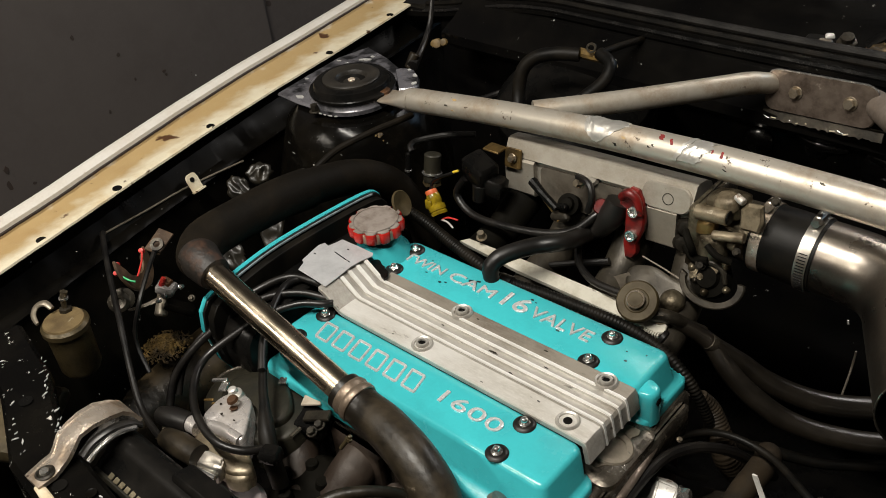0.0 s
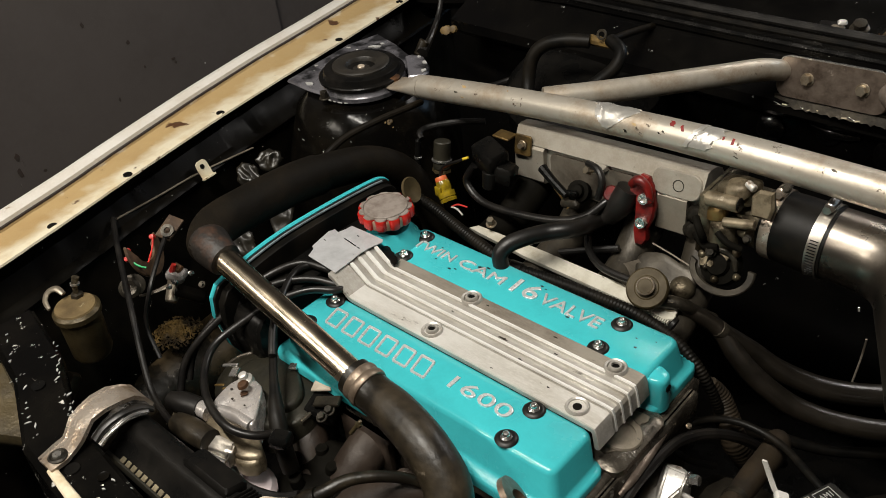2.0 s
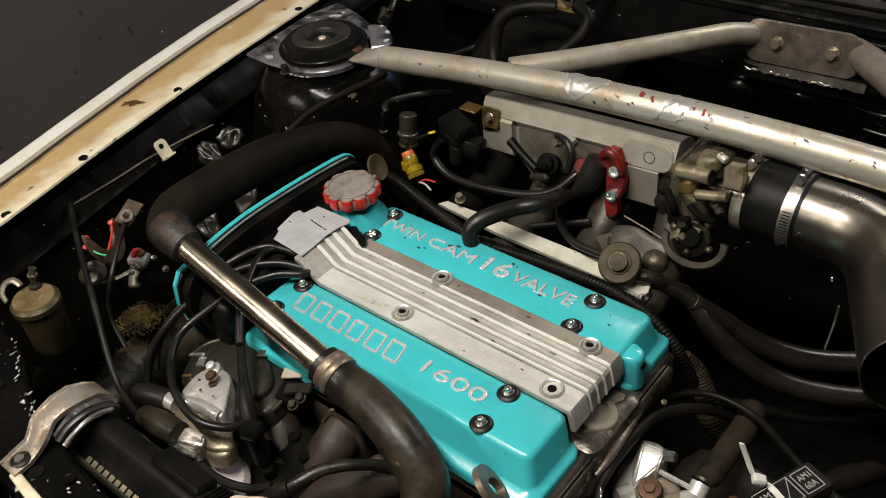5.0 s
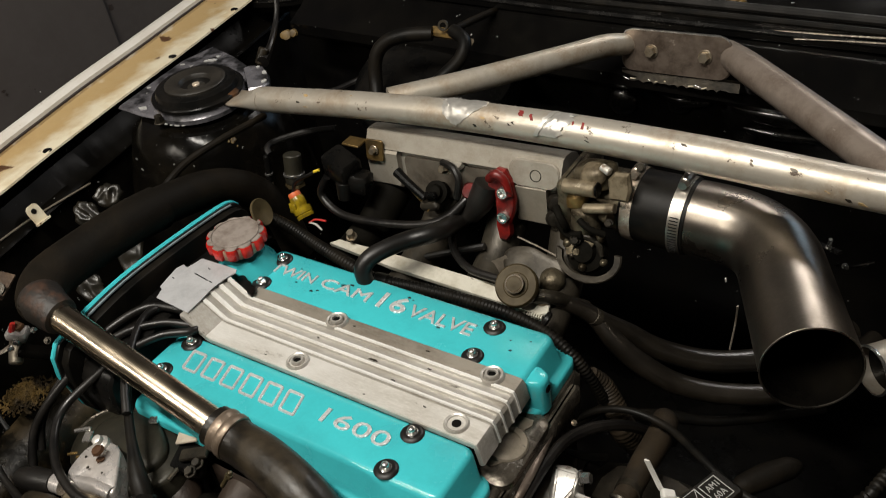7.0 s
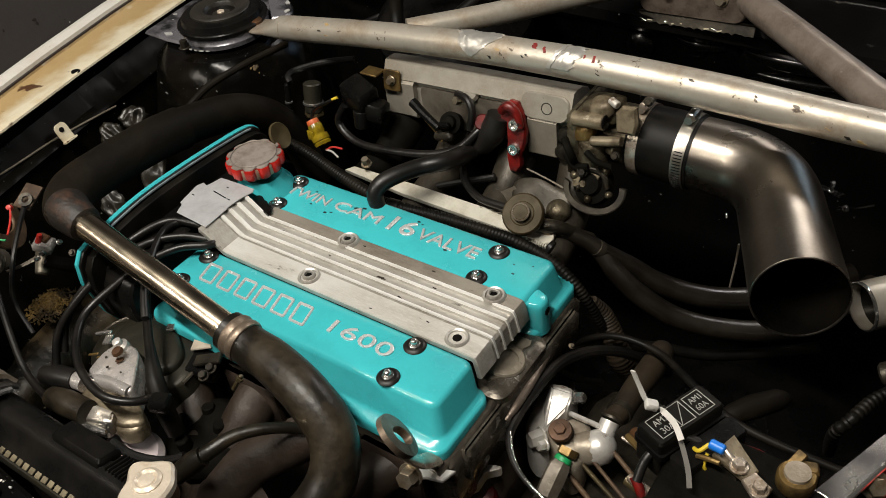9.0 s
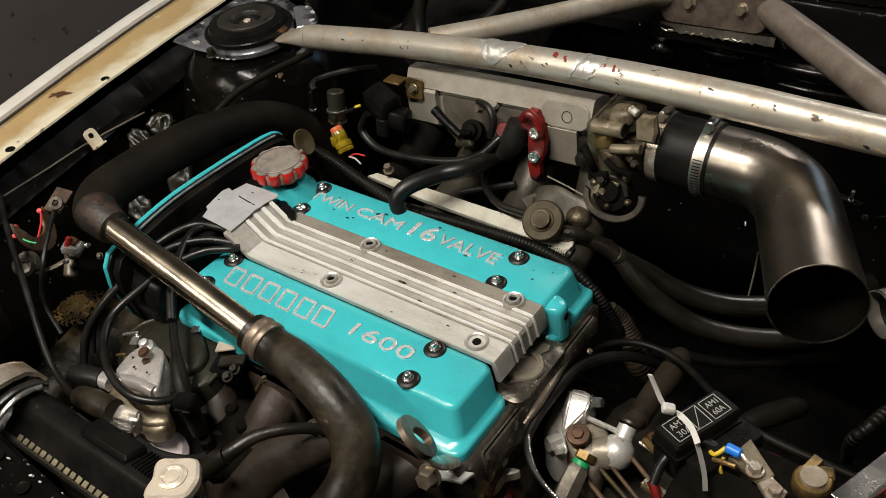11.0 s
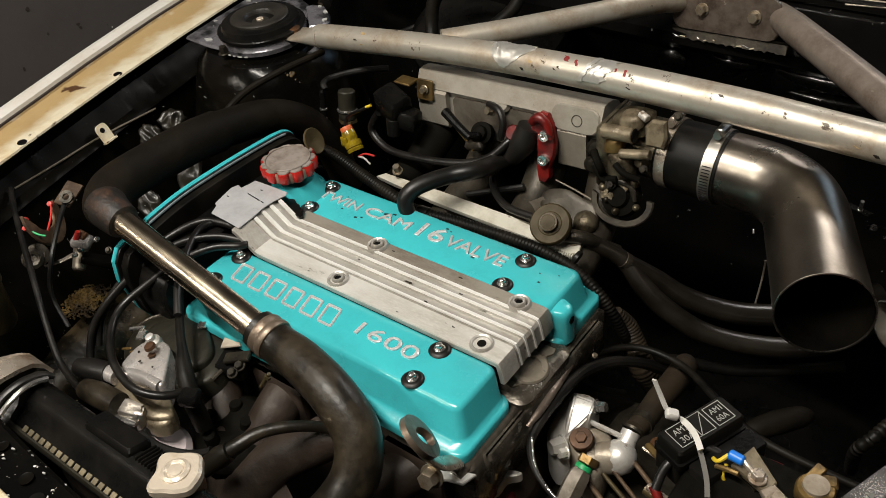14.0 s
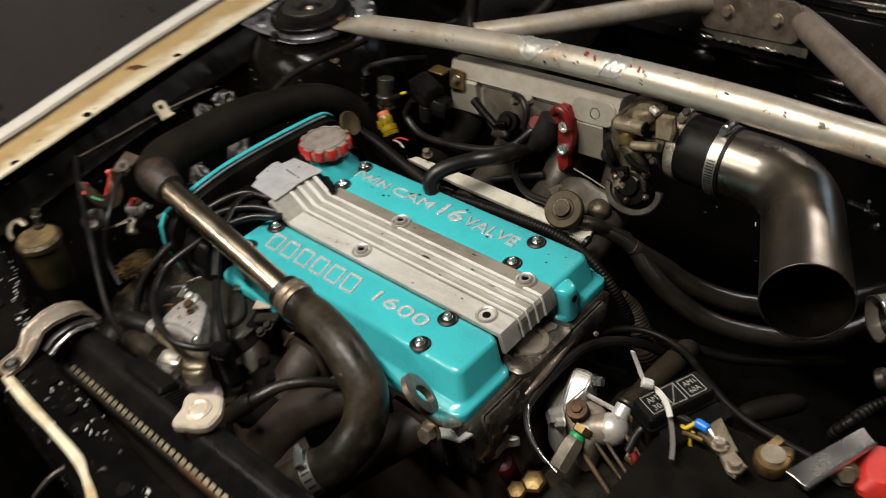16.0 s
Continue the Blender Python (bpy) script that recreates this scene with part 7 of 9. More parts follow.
for k in range(56):
    a = 2 * math.pi * k / 56
    ca, sa = math.cos(a), math.sin(a)
    r = 0.0185 / (abs(ca) ** 5 + abs(sa) ** 5) ** 0.2 + 0.0016 * math.cos(4 * a + 0.3) * math.cos(a)
    outline.append((r * math.cos(a + 0.55), r * math.sin(a + 0.55)))
prism(bm, outline, 0.010, Matrix.Translation((0.082, -0.262, 0.8935)), 0.0022)
rcap = part("filler_cap", bm, PALECAP, rad, "pale worn metal pressure cap")
bm = B()
lathe(bm, [(0.0115, 0.0), (0.0112, 0.0014), (0.0085, 0.0028), (0.0065, 0.0012), (0.0055, 0.0022), (0, 0.0028)], (0.082, -0.262, 0.9032), (0, 0, 1), 28)
part("rivet", bm, PALECAP, rcap)

# strap over the tank
strap = thing("radiator_strap", (-0.125, -0.29, 0.885), "curved worn steel strap bolted over the radiator end", "strap")
bm = B()
ARC = [(-0.346, 0.8945), (-0.330, 0.8945), (-0.320, 0.8952), (-0.314, 0.8975), (-0.307, 0.9025), (-0.297, 0.9070), (-0.284, 0.9092), (-0.270, 0.9086), (-0.258, 0.9045), (-0.250, 0.8975), (-0.247, 0.8895)]
rings = []
for k, (y, z) in enumerate(ARC):
    w = 0.0115 + 0.0015 * min(1, k / 4) + 0.0012 * math.sin(k * 2.1)
    x = -0.117 - 0.012 * min(1, k / 5) + 0.006 * max(0, k - 6) / 4
    t = Vector((0, ARC[min(k + 1, 10)][0] - ARC[max(k - 1, 0)][0], ARC[min(k + 1, 10)][1] - ARC[max(k - 1, 0)][1])).normalized()
    nn = V(0, -t.z, t.y) * 0.0016
    c = V(x, y, z)
    rings.append([c + V(-w, 0, 0.002) + nn, c + V(-w * 0.85, 0, 0) + nn, c + V(-w * 0.3, 0, 0.0016) + nn, c + V(w * 0.3, 0, 0.0016) + nn, c + V(w * 0.85, 0, 0) + nn, c + V(w, 0, 0.002) + nn, c + V(w, 0, 0.001) - nn, c + V(-w, 0, 0.001) - nn])
loft(bm, rings)
part("band", bm, STRAP, strap, angle=50)
bm = B()
lathe(bm, [(0.0082, 0.0), (0.0084, 0.0030), (0.0066, 0.0040), (0.0055, 0.0030), (0, 0.0028)], (-0.117, -0.334, 0.8950), (0, 0, 1), 22)
part("bolt", bm, GRIMY, strap, "dark round bolt head")
bm = B()
hexbolt(bm, (-0.117, -0.334, 0.8975), (0, 0, 1), 0.0042, 0.0030)
part("stud", bm, CHROME, strap)
bm = B()
sweep(bm, [(-0.110, -0.304, 0.895), (-0.111, -0.292, 0.9005), (-0.109, -0.274, 0.9030), (-0.107, -0.258, 0.8985), (-0.106, -0.250, 0.890)], 0.0042, 10, 5, squash=0.6)
part("rubber_pad", bm, RUBBER, strap, "black rubber strip under the strap")
bm = B()
sweep(bm, [(-0.104, -0.303, 0.892), (-0.104, -0.289, 0.8975), (-0.103, -0.271, 0.8998), (-0.101, -0.256, 0.895)], 0.0024, 10, 5)
part("edge_bead", bm, CHROME, strap)
# bare white body edge in front of the support
bm = B()
sweep(bm, [(-0.112, -0.344, 0.894), (-0.068, -0.348, 0.894), (-0.015, -0.35, 0.894), (0.032, -0.353, 0.894), (0.055, -0.359, 0.894), (0.077, -0.366, 0.894), (0.105, -0.377, 0.894)], [0.004, 0.0048, 0.004, 0.0046, 0.003, 0.0042, 0.004], 10, 5, squash=0.5)
solid("front_panel_edge", bm, CREAM, "cream painted bare edge of the front panel", "panel edge")
bm = B()
sweep(bm, [(-0.016, -0.391, 0.84), (-0.024, -0.373, 0.84), (-0.024, -0.361, 0.84)], 0.003, 8, 3)
solid("latch_rod", bm, GRIMY, "thin dark latch rod at the front panel", "rod")

rng = random.Random(17)
for k in range(46):
    f = rng.random()
    if k < 26:
        p = Vector((-0.27, -0.258, 0.893)).lerp(Vector((-0.156, -0.3, 0.893)), f)
    else:
        p = Vector((-0.313, -0.279, 0.893)).lerp(Vector((-0.144, -0.344, 0.893)), f)
    p += V(rng.gauss(0, 0.0016 if k < 20 else 0.006), rng.gauss(0, 0.003), 0)
    bm = B()
    n, s = 8, rng.choice((0.0004, 0.0005, 0.0007, 0.0009, 0.0015))
    prism(bm, [(s * (0.5 + rng.random()) * math.cos(2 * math.pi * i / n) * 0.6, s * (0.6 + rng.random()) * math.sin(2 * math.pi * i / n) * 1.9) for i in range(n)], 0.0008, Matrix.Translation((p.x, p.y, 0.8922)) @ pose(0, 0, 0, 0, 0, rng.gauss(15, 25)))
    part("chip", bm, FLAKE, support)

for k, (x, y, a, b, turn) in enumerate(((-0.058, -0.327, 0.0030, 0.0012, 30), (-0.060, -0.317, 0.0040, 0.0012, 15), (-0.053, -0.335, 0.0022, 0.0010, 60), (-0.016, -0.317, 0.0026, 0.0016, 10), (0.002, -0.338, 0.0030, 0.0018, 40), (0.008, -0.330, 0.0048, 0.0014, -45), (0.016, -0.331, 0.0044, 0.0018, -30), (0.022, -0.328, 0.0020, 0.0012, 20), (0.026, -0.3225, 0.0028, 0.0010, 70), (0.009, -0.314, 0.0018, 0.0008, 0), (-0.022, -0.345, 0.0020, 0.0010, 35), (-0.040, -0.312, 0.0022, 0.0007, 20))):
    flake((x, y, 0.8922), a * 0.85, b * 0.8, support, 300 + k, turn)
for x, y, r in ((-0.070, -0.320, 0.0050), (-0.024, -0.328, 0.0060)):
    bm = B()
    lathe(bm, [(0, 0), (r, 0), (r, 0.0008), (r * 0.8, 0.0004), (0, 0.0004)], (x, y, 0.8925), (0, 0, 1), 20)
    part("hole", bm, GREASE, support)

# ---- left front: canister, brackets, cables ----
can = thing("fuel_filter", (-0.352, -0.195, 0.76), "brass-coloured fuel filter canister with a clip", "fuel filter")
bm = B()
lathe(bm, [(0, 0.02), (0.020, 0.02), (0.0225, 0.026), (0.0235, 0.078), (0.0262, 0.080), (0.0262, 0.086), (0.023, 0.089), (0, 0.089)], (-0.357, -0.200, 0.765), (0.03, 0, 1), 32)
part("canister", bm, CANISTER, can, "tarnished brass canister")
bm = B()
lathe(bm, [(0.023, 0.0), (0.022, 0.002), (0.0, 0.003)], (-0.3545, -0.200, 0.854), (0.03, 0, 1), 28)
part("lid", bm, LIDTAN, can, "crusty pale tan lid")
bm = B()
lathe(bm, [(0, 0.0), (0.0072, 0.0), (0.0072, 0.005), (0.0050, 0.006), (0, 0.006)], (-0.366, -0.190, 0.855), (-0.05, 0.1, 1), 6)
outlet = part("outlet", bm, GRIMY, can, "stained hexagon outlet")
bm = B()
sweep(bm, [(-0.366, -0.190, 0.860), (-0.367, -0.188, 0.870), (-0.366, -0.184, 0.880)], [0.0030, 0.0034, 0.0042], 10, 3)
part("spigot", bm, TBODY, outlet)
bm = B()
lathe(bm, [(0.0040, -0.0012), (0.0054, -0.001), (0.0054, 0.001), (0.0040, 0.0012)], (-0.3668, -0.187, 0.872), (0, 0.2, 1), 14)
part("bead", bm, CHROME, outlet)
bm = B()
sweep(bm, [(-0.372, -0.201, 0.864), (-0.382, -0.203, 0.868), (-0.387, -0.211, 0.866), (-0.382, -0.219, 0.861), (-0.370, -0.222, 0.857)], [0.003, 0.0046, 0.0046, 0.0040, 0.0024], 10, 5, squash=0.6)
part("clip", bm, TANPLATE, can, "curled dull metal clip")

lampb = thing("wiring_bracket", (-0.366, -0.095, 0.85), "rusty brown bracket with red wire connectors", "bracket")
m = axes((-0.366, -0.098, 0.866), (0.35, -0.55, 0.15), (-0.45, 0.1, 0.75))
bm = B()
pts = [(0.034 * math.cos(radians(a)), 0.034 * math.sin(radians(a))) for a in range(165, 391, 14)] + [(0.020 * math.cos(radians(a)), 0.015 * math.sin(radians(a))) for a in range(360, 179, -20)]
prism(bm, pts, 0.004, m, 0.001)
part("plate", bm, OXIDE, lampb, "brown rusted plate")
bm = B()
box(bm, (-0.37, -0.059, 0.872), (0.020, 0.034, 0.003), 0.001, pose(0, 0, 0, 15, 20, 25))
part("tab", bm, OXIDE, lampb, "dark rust-brown tab")
bm = B()
lathe(bm, [(0.004, 0), (0.008, 0), (0.008, 0.003), (0.004, 0.003)], (-0.36, -0.067, 0.876), (0.4, -0.4, 0.8), 18)
part("grommet", bm, GRIMY, lampb)
for p in ((-0.37, -0.116, 0.872), (-0.361, -0.123, 0.868), (-0.364, -0.085, 0.876)):
    bm = B()
    lathe(bm, [(0, 0), (0.0034, 0), (0.0037, 0.002), (0.0028, 0.0055), (0, 0.0062)], p, (0.4, -0.5, 0.7), 12)
    part("terminal", bm, REDWIRE, lampb, "red insulated terminal")
for pts, mt in (([(-0.359, -0.088, 0.878), (-0.351, -0.096, 0.872), (-0.339, -0.111, 0.866)], REDWIRE), ([(-0.352, -0.124, 0.87), (-0.342, -0.121, 0.866), (-0.335, -0.117, 0.864)], GREEN), ([(-0.364, -0.069, 0.87), (-0.347, -0.094, 0.86), (-0.327, -0.126, 0.84), (-0.328, -0.143, 0.8), (-0.3, -0.152, 0.77)], CABLE)):
    bm = B()
    sweep(bm, pts, 0.0012 if mt is not CABLE else 0.0028, 8, 4)
    part("wire", bm, mt, lampb)

sol = thing("solenoid_valve", (-0.385, -0.065, 0.74), "bright metal solenoid valve on a bracket", "solenoid")
bm = B()
cyl(bm, (-0.404, -0.056, 0.782), (-0.391, -0.079, 0.76), 0.009, 0.008, 20, 0.002)
part("body", bm, TANPLATE, sol)
bm = B()
box(bm, (-0.390, -0.060, 0.794), (0.024, 0.019, 0.013), 0.003, pose(0, 0, 0, 10, 15, 30))
head_ = part("head", bm, SILVER, sol, "cloudy silver-grey head")
bm = B()
box(bm, (-0.390, -0.057, 0.802), (0.014, 0.011, 0.006), 0.002, pose(0, 0, 0, 14, 15, 10))
part("stained_top", bm, RUST, head_, "rust-stained top")
for q, d in (((-0.378, -0.071, 0.794), (0.6, -0.6, 0.4)), ((-0.386, -0.075, 0.786), (0.3, -0.8, 0.2)), ((-0.374, -0.050, 0.796), (0.8, 0.2, 0.4))):
    bm = B()
    hexbolt(bm, q, d, 0.0026, 0.004, 0.0036)
    part("screw", bm, CHROME, sol)
bm = B()
sweep(bm, [(-0.404, -0.070, 0.775), (-0.412, -0.086, 0.772), (-0.418, -0.104, 0.774)], [0.004, 0.0032, 0.0024], 8, 3, squash=0.5)
part("arm", bm, STRAP, sol, "dull tan arm")
bm = B()
cyl(bm, (-0.392, -0.064, 0.8), (-0.389, -0.06, 0.81), 0.004, 0.003, 10)
part("terminal", bm, REDWIRE, sol, "red terminal")
bm = B()
box(bm, (-0.371, -0.059, 0.77), (0.040, 0.016, 0.012), 0.003, pose(0, 0, 0, 0, 25, 40))
part("bracket", bm, GREASE, sol)
bm = B()
hexbolt(bm, (-0.356, -0.048, 0.785), (0.4, -0.5, 0.7), 0.0030, 0.004, 0.0045)
part("bolt", bm, GRIMY, sol)
for p, r in (((-0.408, -0.109, 0.8), 0.014), ((-0.407, -0.116, 0.8), 0.013)):
    bm = B()
    lathe(bm, [(0.005, 0.004), (0.009, 0.005), (r, 0.003), (r, 0.0), (0, 0.0)], p, (0.6, -0.3, 0.6), 20)
    solid("panel_grommet", bm, GRIMY, "grimy round grommet on the inner wing", "grommet")
# grimy lump of old foam
bm = B()
rng = random.Random(4)
for k in range(900):
    u, v = rng.gauss(0, 0.42), rng.gauss(0, 0.42)
    if u * u + v * v > 1.3:
        continue
    c = V(-0.397 + 0.030 * u, -0.084 + 0.033 * v, 0.7155 - 0.007 * (u * u + v * v) + rng.uniform(-0.002, 0.002))
    long_, wide = rng.uniform(0.0008, 0.0036), rng.uniform(0.0004, 0.0013)
    a, tilt = rng.uniform(0, 6.28), rng.gauss(0, 0.45)
    d = V(math.cos(a), math.sin(a), tilt) * long_
    e = V(-math.sin(a), math.cos(a), rng.gauss(0, 0.4)) * wide
    up = V(0, 0, 0.0010)
    loft(bm, [[c - d * 0.6 - e * 0.5, c - d * 0.6 + e * 0.5, c - d * 0.6 + up], [c - e + up * 0.6, c + e, c + up * 2.2], [c + d - e * 0.2, c + d + e * 0.3, c + d + up]])
solid("crumbled_foam", bm, GRAFT, "crumbling dirty yellow foam on the chassis leg", "foam", kind="stuff")
bm = B()
sweep(bm, [(-0.40, -0.42, 0.60), (-0.405, -0.2, 0.625), (-0.40, 0.0, 0.64), (-0.40, 0.3, 0.62)], 0.055, 16, 3, squash=0.8)
part("chassis_leg", bm, WETGRIME, body, "grimy black chassis leg")
bm = B()
box(bm, (-0.326, -0.3, 0.8), (0.10, 0.09, 0.02), 0.006, pose(0, 0, 0, 12, 8, 35))
solid("lamp_panel", bm, CANISTER, "dirty brown panel behind the headlamp", "panel")
# cables on the wing
for pts, r, lab in (([(-0.468, -0.081, 0.86), (-0.414, -0.11, 0.85), (-0.332, -0.151, 0.83), (-0.254, -0.191, 0.8), (-0.213, -0.205, 0.79), (-0.154, -0.216, 0.8), (-0.113, -0.216, 0.815)], 0.0036, "thin black cable hanging from the wing"),
                    ([(-0.472, -0.075, 0.855), (-0.481, -0.01, 0.85), (-0.492, 0.063, 0.845), (-0.491, 0.155, 0.84)], 0.0015, "thin grey rod along the inner wing"),
                    ([(-0.454, -0.22, 0.86), (-0.47, -0.153, 0.853), (-0.473, -0.081, 0.853)], 0.0022, "thin grey rod along the inner wing"),
                    ([(-0.291, 0.12, 0.899), (-0.286, 0.135, 0.91), (-0.281, 0.165, 0.919), (-0.263, 0.205, 0.928), (-0.258, 0.245, 0.926), (-0.267, 0.28, 0.917)], 0.0044, "black rubber hose beside the strut tower")):
    bm = B()
    sweep(bm, pts, r, 10, 6)
    solid("wing_cable", bm, FOAM if r > 0.0043 else TANPLATE if r < 0.0035 else CABLE, lab, "cable")
tab = thing("wing_tab", (-0.499, 0.07, 0.84), "small cream metal tab with a hole", "tab")
bm = B()
m = axes((-0.4835, 0.066, 0.8535), (-0.12, 0.9, 0.0), (-0.45, 0.0, 0.9))
prism(bm, [(-0.0095, -0.013), (0.0095, -0.013), (0.0098, 0.004), (0.0085, 0.009), (0.005, 0.0115), (-0.005, 0.0115), (-0.0085, 0.009), (-0.0098, 0.004)], 0.0020, m, 0.0005)
part("plate", bm, CREAM, tab)
bm = B()
box(bm, m @ V(0, -0.0135, 0.003), (0.021, 0.0030, 0.0075), 0.0008, m.to_3x3().to_4x4())
part("bent_foot", bm, CREAM, tab)
bm = B()
lathe(bm, [(0, 0), (0.0035, 0), (0.0035, 0.0008), (0, 0.0008)], m @ V(-0.001, 0.003, 0.0020), m.to_3x3() @ V(0, 0, 1), 14)
part("hole", bm, PLASTIC, tab)

for k, p in enumerate(((-0.42, 0.135, 0.862), (-0.42, 0.138, 0.85), (-0.43, 0.127, 0.839), (-0.36, 0.034, 0.823), (-0.36, 0.037, 0.808), (-0.36, 0.02, 0.807), (-0.44, -0.002, 0.799), (-0.45, -0.017, 0.832), (-0.46, -0.04, 0.852), (-0.46, -0.078, 0.823), (-0.46, -0.119, 0.787), (-0.43, 0.132, 0.872), (-0.42, 0.148, 0.858), (-0.36, 0.008, 0.804))):
    bm = B()
    box(bm, p, (0.0008, 0.0008 + 0.0005 * (k % 4), 0.0030 - 0.0009 * (k % 3)), 0.0003, pose(0, 0, 0, 25 * (k % 5) - 50, 20, 0))
    part("chip", bm, FLAKE, body)

# ---- distributor end ----
dist = thing("distributor", (-0.12, -0.15, 0.72), "dirty alloy distributor with rubber boots", "distributor")
bm = B()
EDGE_R = ((-0.197, -0.130, 0.798), (-0.195, -0.108, 0.799), (-0.178, -0.088, 0.800), (-0.154, -0.075, 0.801), (-0.122, -0.076, 0.801), (-0.093, -0.089, 0.801), (-0.070, -0.108, 0.800), (-0.066, -0.132, 0.799), (-0.085, -0.155, 0.798), (-0.130, -0.172, 0.797), (-0.178, -0.158, 0.797))
pad(bm, EDGE_R, 0.04, 0.005, 4)
rear = part("rear_housing", bm, HOUSING, dist, "round oily olive housing", angle=60)
bm = B()
pad(bm, [(-0.122 + (x + 0.122) * 0.70, -0.118 + (y + 0.118) * 0.70, z + 0.009) for x, y, z in EDGE_R], 0.010, 0.005, 4)
part("dome", bm, HOUSING, rear, angle=60)
# Lighter rim along one side paints the highlight on the housing's edge.
bm = B()
sweep(bm, [(x, y, z - 0.002) for x, y, z in EDGE_R[:8]], 0.0024, 8, 5)
part("rim", bm, OILY, rear, "oily rim lightened as the housing's lit edge")
bm = B()
pad(bm, ((-0.137, -0.181, 0.822), (-0.141, -0.169, 0.824), (-0.141, -0.151, 0.826), (-0.131, -0.138, 0.826), (-0.112, -0.138, 0.826), (-0.098, -0.152, 0.824), (-0.084, -0.174, 0.818), (-0.099, -0.178, 0.818), (-0.125, -0.183, 0.819)), 0.034, 0.0022, 4)
hous = part("alloy_body", bm, SILVER, dist, "pale cast alloy body", angle=60)
bm = B()
sweep(bm, [(-0.132, -0.182, 0.816), (-0.113, -0.176, 0.815), (-0.087, -0.174, 0.815)], [0.0060, 0.0070, 0.0060], 16, 4)
part("rolled_edge", bm, SILVER, hous, "bright rolled lower edge")
bm = B()
pad(bm, ((-0.145, -0.190, 0.806), (-0.130, -0.182, 0.807), (-0.099, -0.172, 0.807), (-0.078, -0.174, 0.804), (-0.060, -0.186, 0.802), (-0.072, -0.199, 0.802), (-0.092, -0.203, 0.804), (-0.118, -0.204, 0.805)), 0.022, 0.003, 3)
part("lower_body", bm, TANCAST, dist, "tan stained cast lower body", angle=60)
bm = B()
lathe(bm, [(0, -0.006), (0.0085, -0.004), (0.0080, 0.002), (0.0050, 0.0045), (0.0045, 0.009), (0.003, 0.0098), (0, 0.010)], (-0.131, -0.143, 0.826), (-0.1, -0.2, 1), 20)
part("stud_boss", bm, ALLOY, hous)
bm = B()
lathe(bm, [(0, 0), (0.0062, 0), (0.005, 0.003), (0, 0.004)], (-0.12, -0.153, 0.833), (-0.1, -0.2, 1), 10)
part("rusty_screw", bm, RUST, hous, "rusty screw")
rs = random.Random(5)
for x, y, r, mt in ((-0.1175, -0.1565, 0.0046, RUST), (-0.121, -0.168, 0.0016, GRIMY), (-0.104, -0.166, 0.0012, GRIMY), (-0.133, -0.160, 0.0014, GRIMY)):
    bm = B()
    prism(bm, [(r * (0.45 + 0.75 * rs.random()) * math.cos(2 * math.pi * i / 13), r * (0.4 + 0.6 * rs.random()) * math.sin(2 * math.pi * i / 13)) for i in range(13)], 0.0010, Matrix.Translation((x, y, 0.8252)) @ pose(0, 0, 0, 3, -4, 30))
    part("stain", bm, mt, hous)
bm = B()
sweep(bm, [(-0.159, -0.19, 0.812), (-0.138, -0.188, 0.812)], [0.0088, 0.0086], 20, 2)
part("terminal_tube", bm, SILVER, dist, "bright metal tube")
bm = B()
sweep(bm, [(-0.192, -0.198, 0.806), (-0.172, -0.194, 0.810), (-0.150, -0.189, 0.812)], [0.009, 0.0118, 0.0105], 18, 3)
part("boot", bm, RUBBER, dist, "dusty rubber boot")
bm = B()
hull(bm, ((-0.1115, -0.2185, 0.806), (-0.1165, -0.2100, 0.811), (-0.1150, -0.2010, 0.8135), (-0.0840, -0.1965, 0.8135), (-0.0790, -0.2050, 0.811), (-0.0800, -0.2120, 0.806), (-0.1115, -0.2195, 0.790), (-0.0800, -0.2130, 0.790), (-0.1150, -0.2010, 0.790), (-0.0840, -0.1965, 0.790)), 0.0022)
blk = part("terminal_block", bm, BAND, dist, "bright folded metal clip", angle=60)
bm = B()
sweep(bm, [(-0.1130, -0.2190, 0.8035), (-0.1000, -0.2170, 0.8035), (-0.0925, -0.2175, 0.8050), (-0.0800, -0.2135, 0.8035)], [0.0022, 0.0026, 0.0038, 0.0022], 10, 4)
part("folded_edge", bm, CHROME, blk)
bm = B()
pad(bm, ((-0.100, -0.192, 0.801), (-0.083, -0.180, 0.802), (-0.066, -0.182, 0.800), (-0.060, -0.195, 0.797), (-0.078, -0.205, 0.797)), 0.016, 0.003, 3)
part("lug", bm, TANCAST, dist, "tan stained lug")
bm = B()
sweep(bm, [(-0.160, -0.213, 0.806), (-0.136, -0.212, 0.810), (-0.106, -0.210, 0.812)], [0.0105, 0.0130, 0.0120], 18, 3)
part("boot", bm, OLDRUB, dist, "dusty rubber boot")
bm = B()
sweep(bm, [(-0.150, -0.085, 0.845), (-0.122, -0.110, 0.843), (-0.100, -0.129, 0.838), (-0.086, -0.140, 0.834), (-0.074, -0.150, 0.829), (-0.062, -0.159, 0.822), (-0.052, -0.166, 0.808), (-0.046, -0.168, 0.775)], [0.0040, 0.0042, 0.0046, 0.0056, 0.0078, 0.0090, 0.0092, 0.0090], 18, 5)
part("lead_boot", bm, CONDUIT, dist, "tapered black lead boot")
bm = B()
lathe(bm, [(0, -0.05), (0.040, -0.05), (0.044, -0.036), (0.044, -0.014), (0.036, -0.004), (0.026, 0.000), (0, 0.001)], (-0.036, -0.148, 0.760), (0.05, -0.2, 1), 36)
capd = part("cap", bm, RUNNER, dist, "black moulded cap")
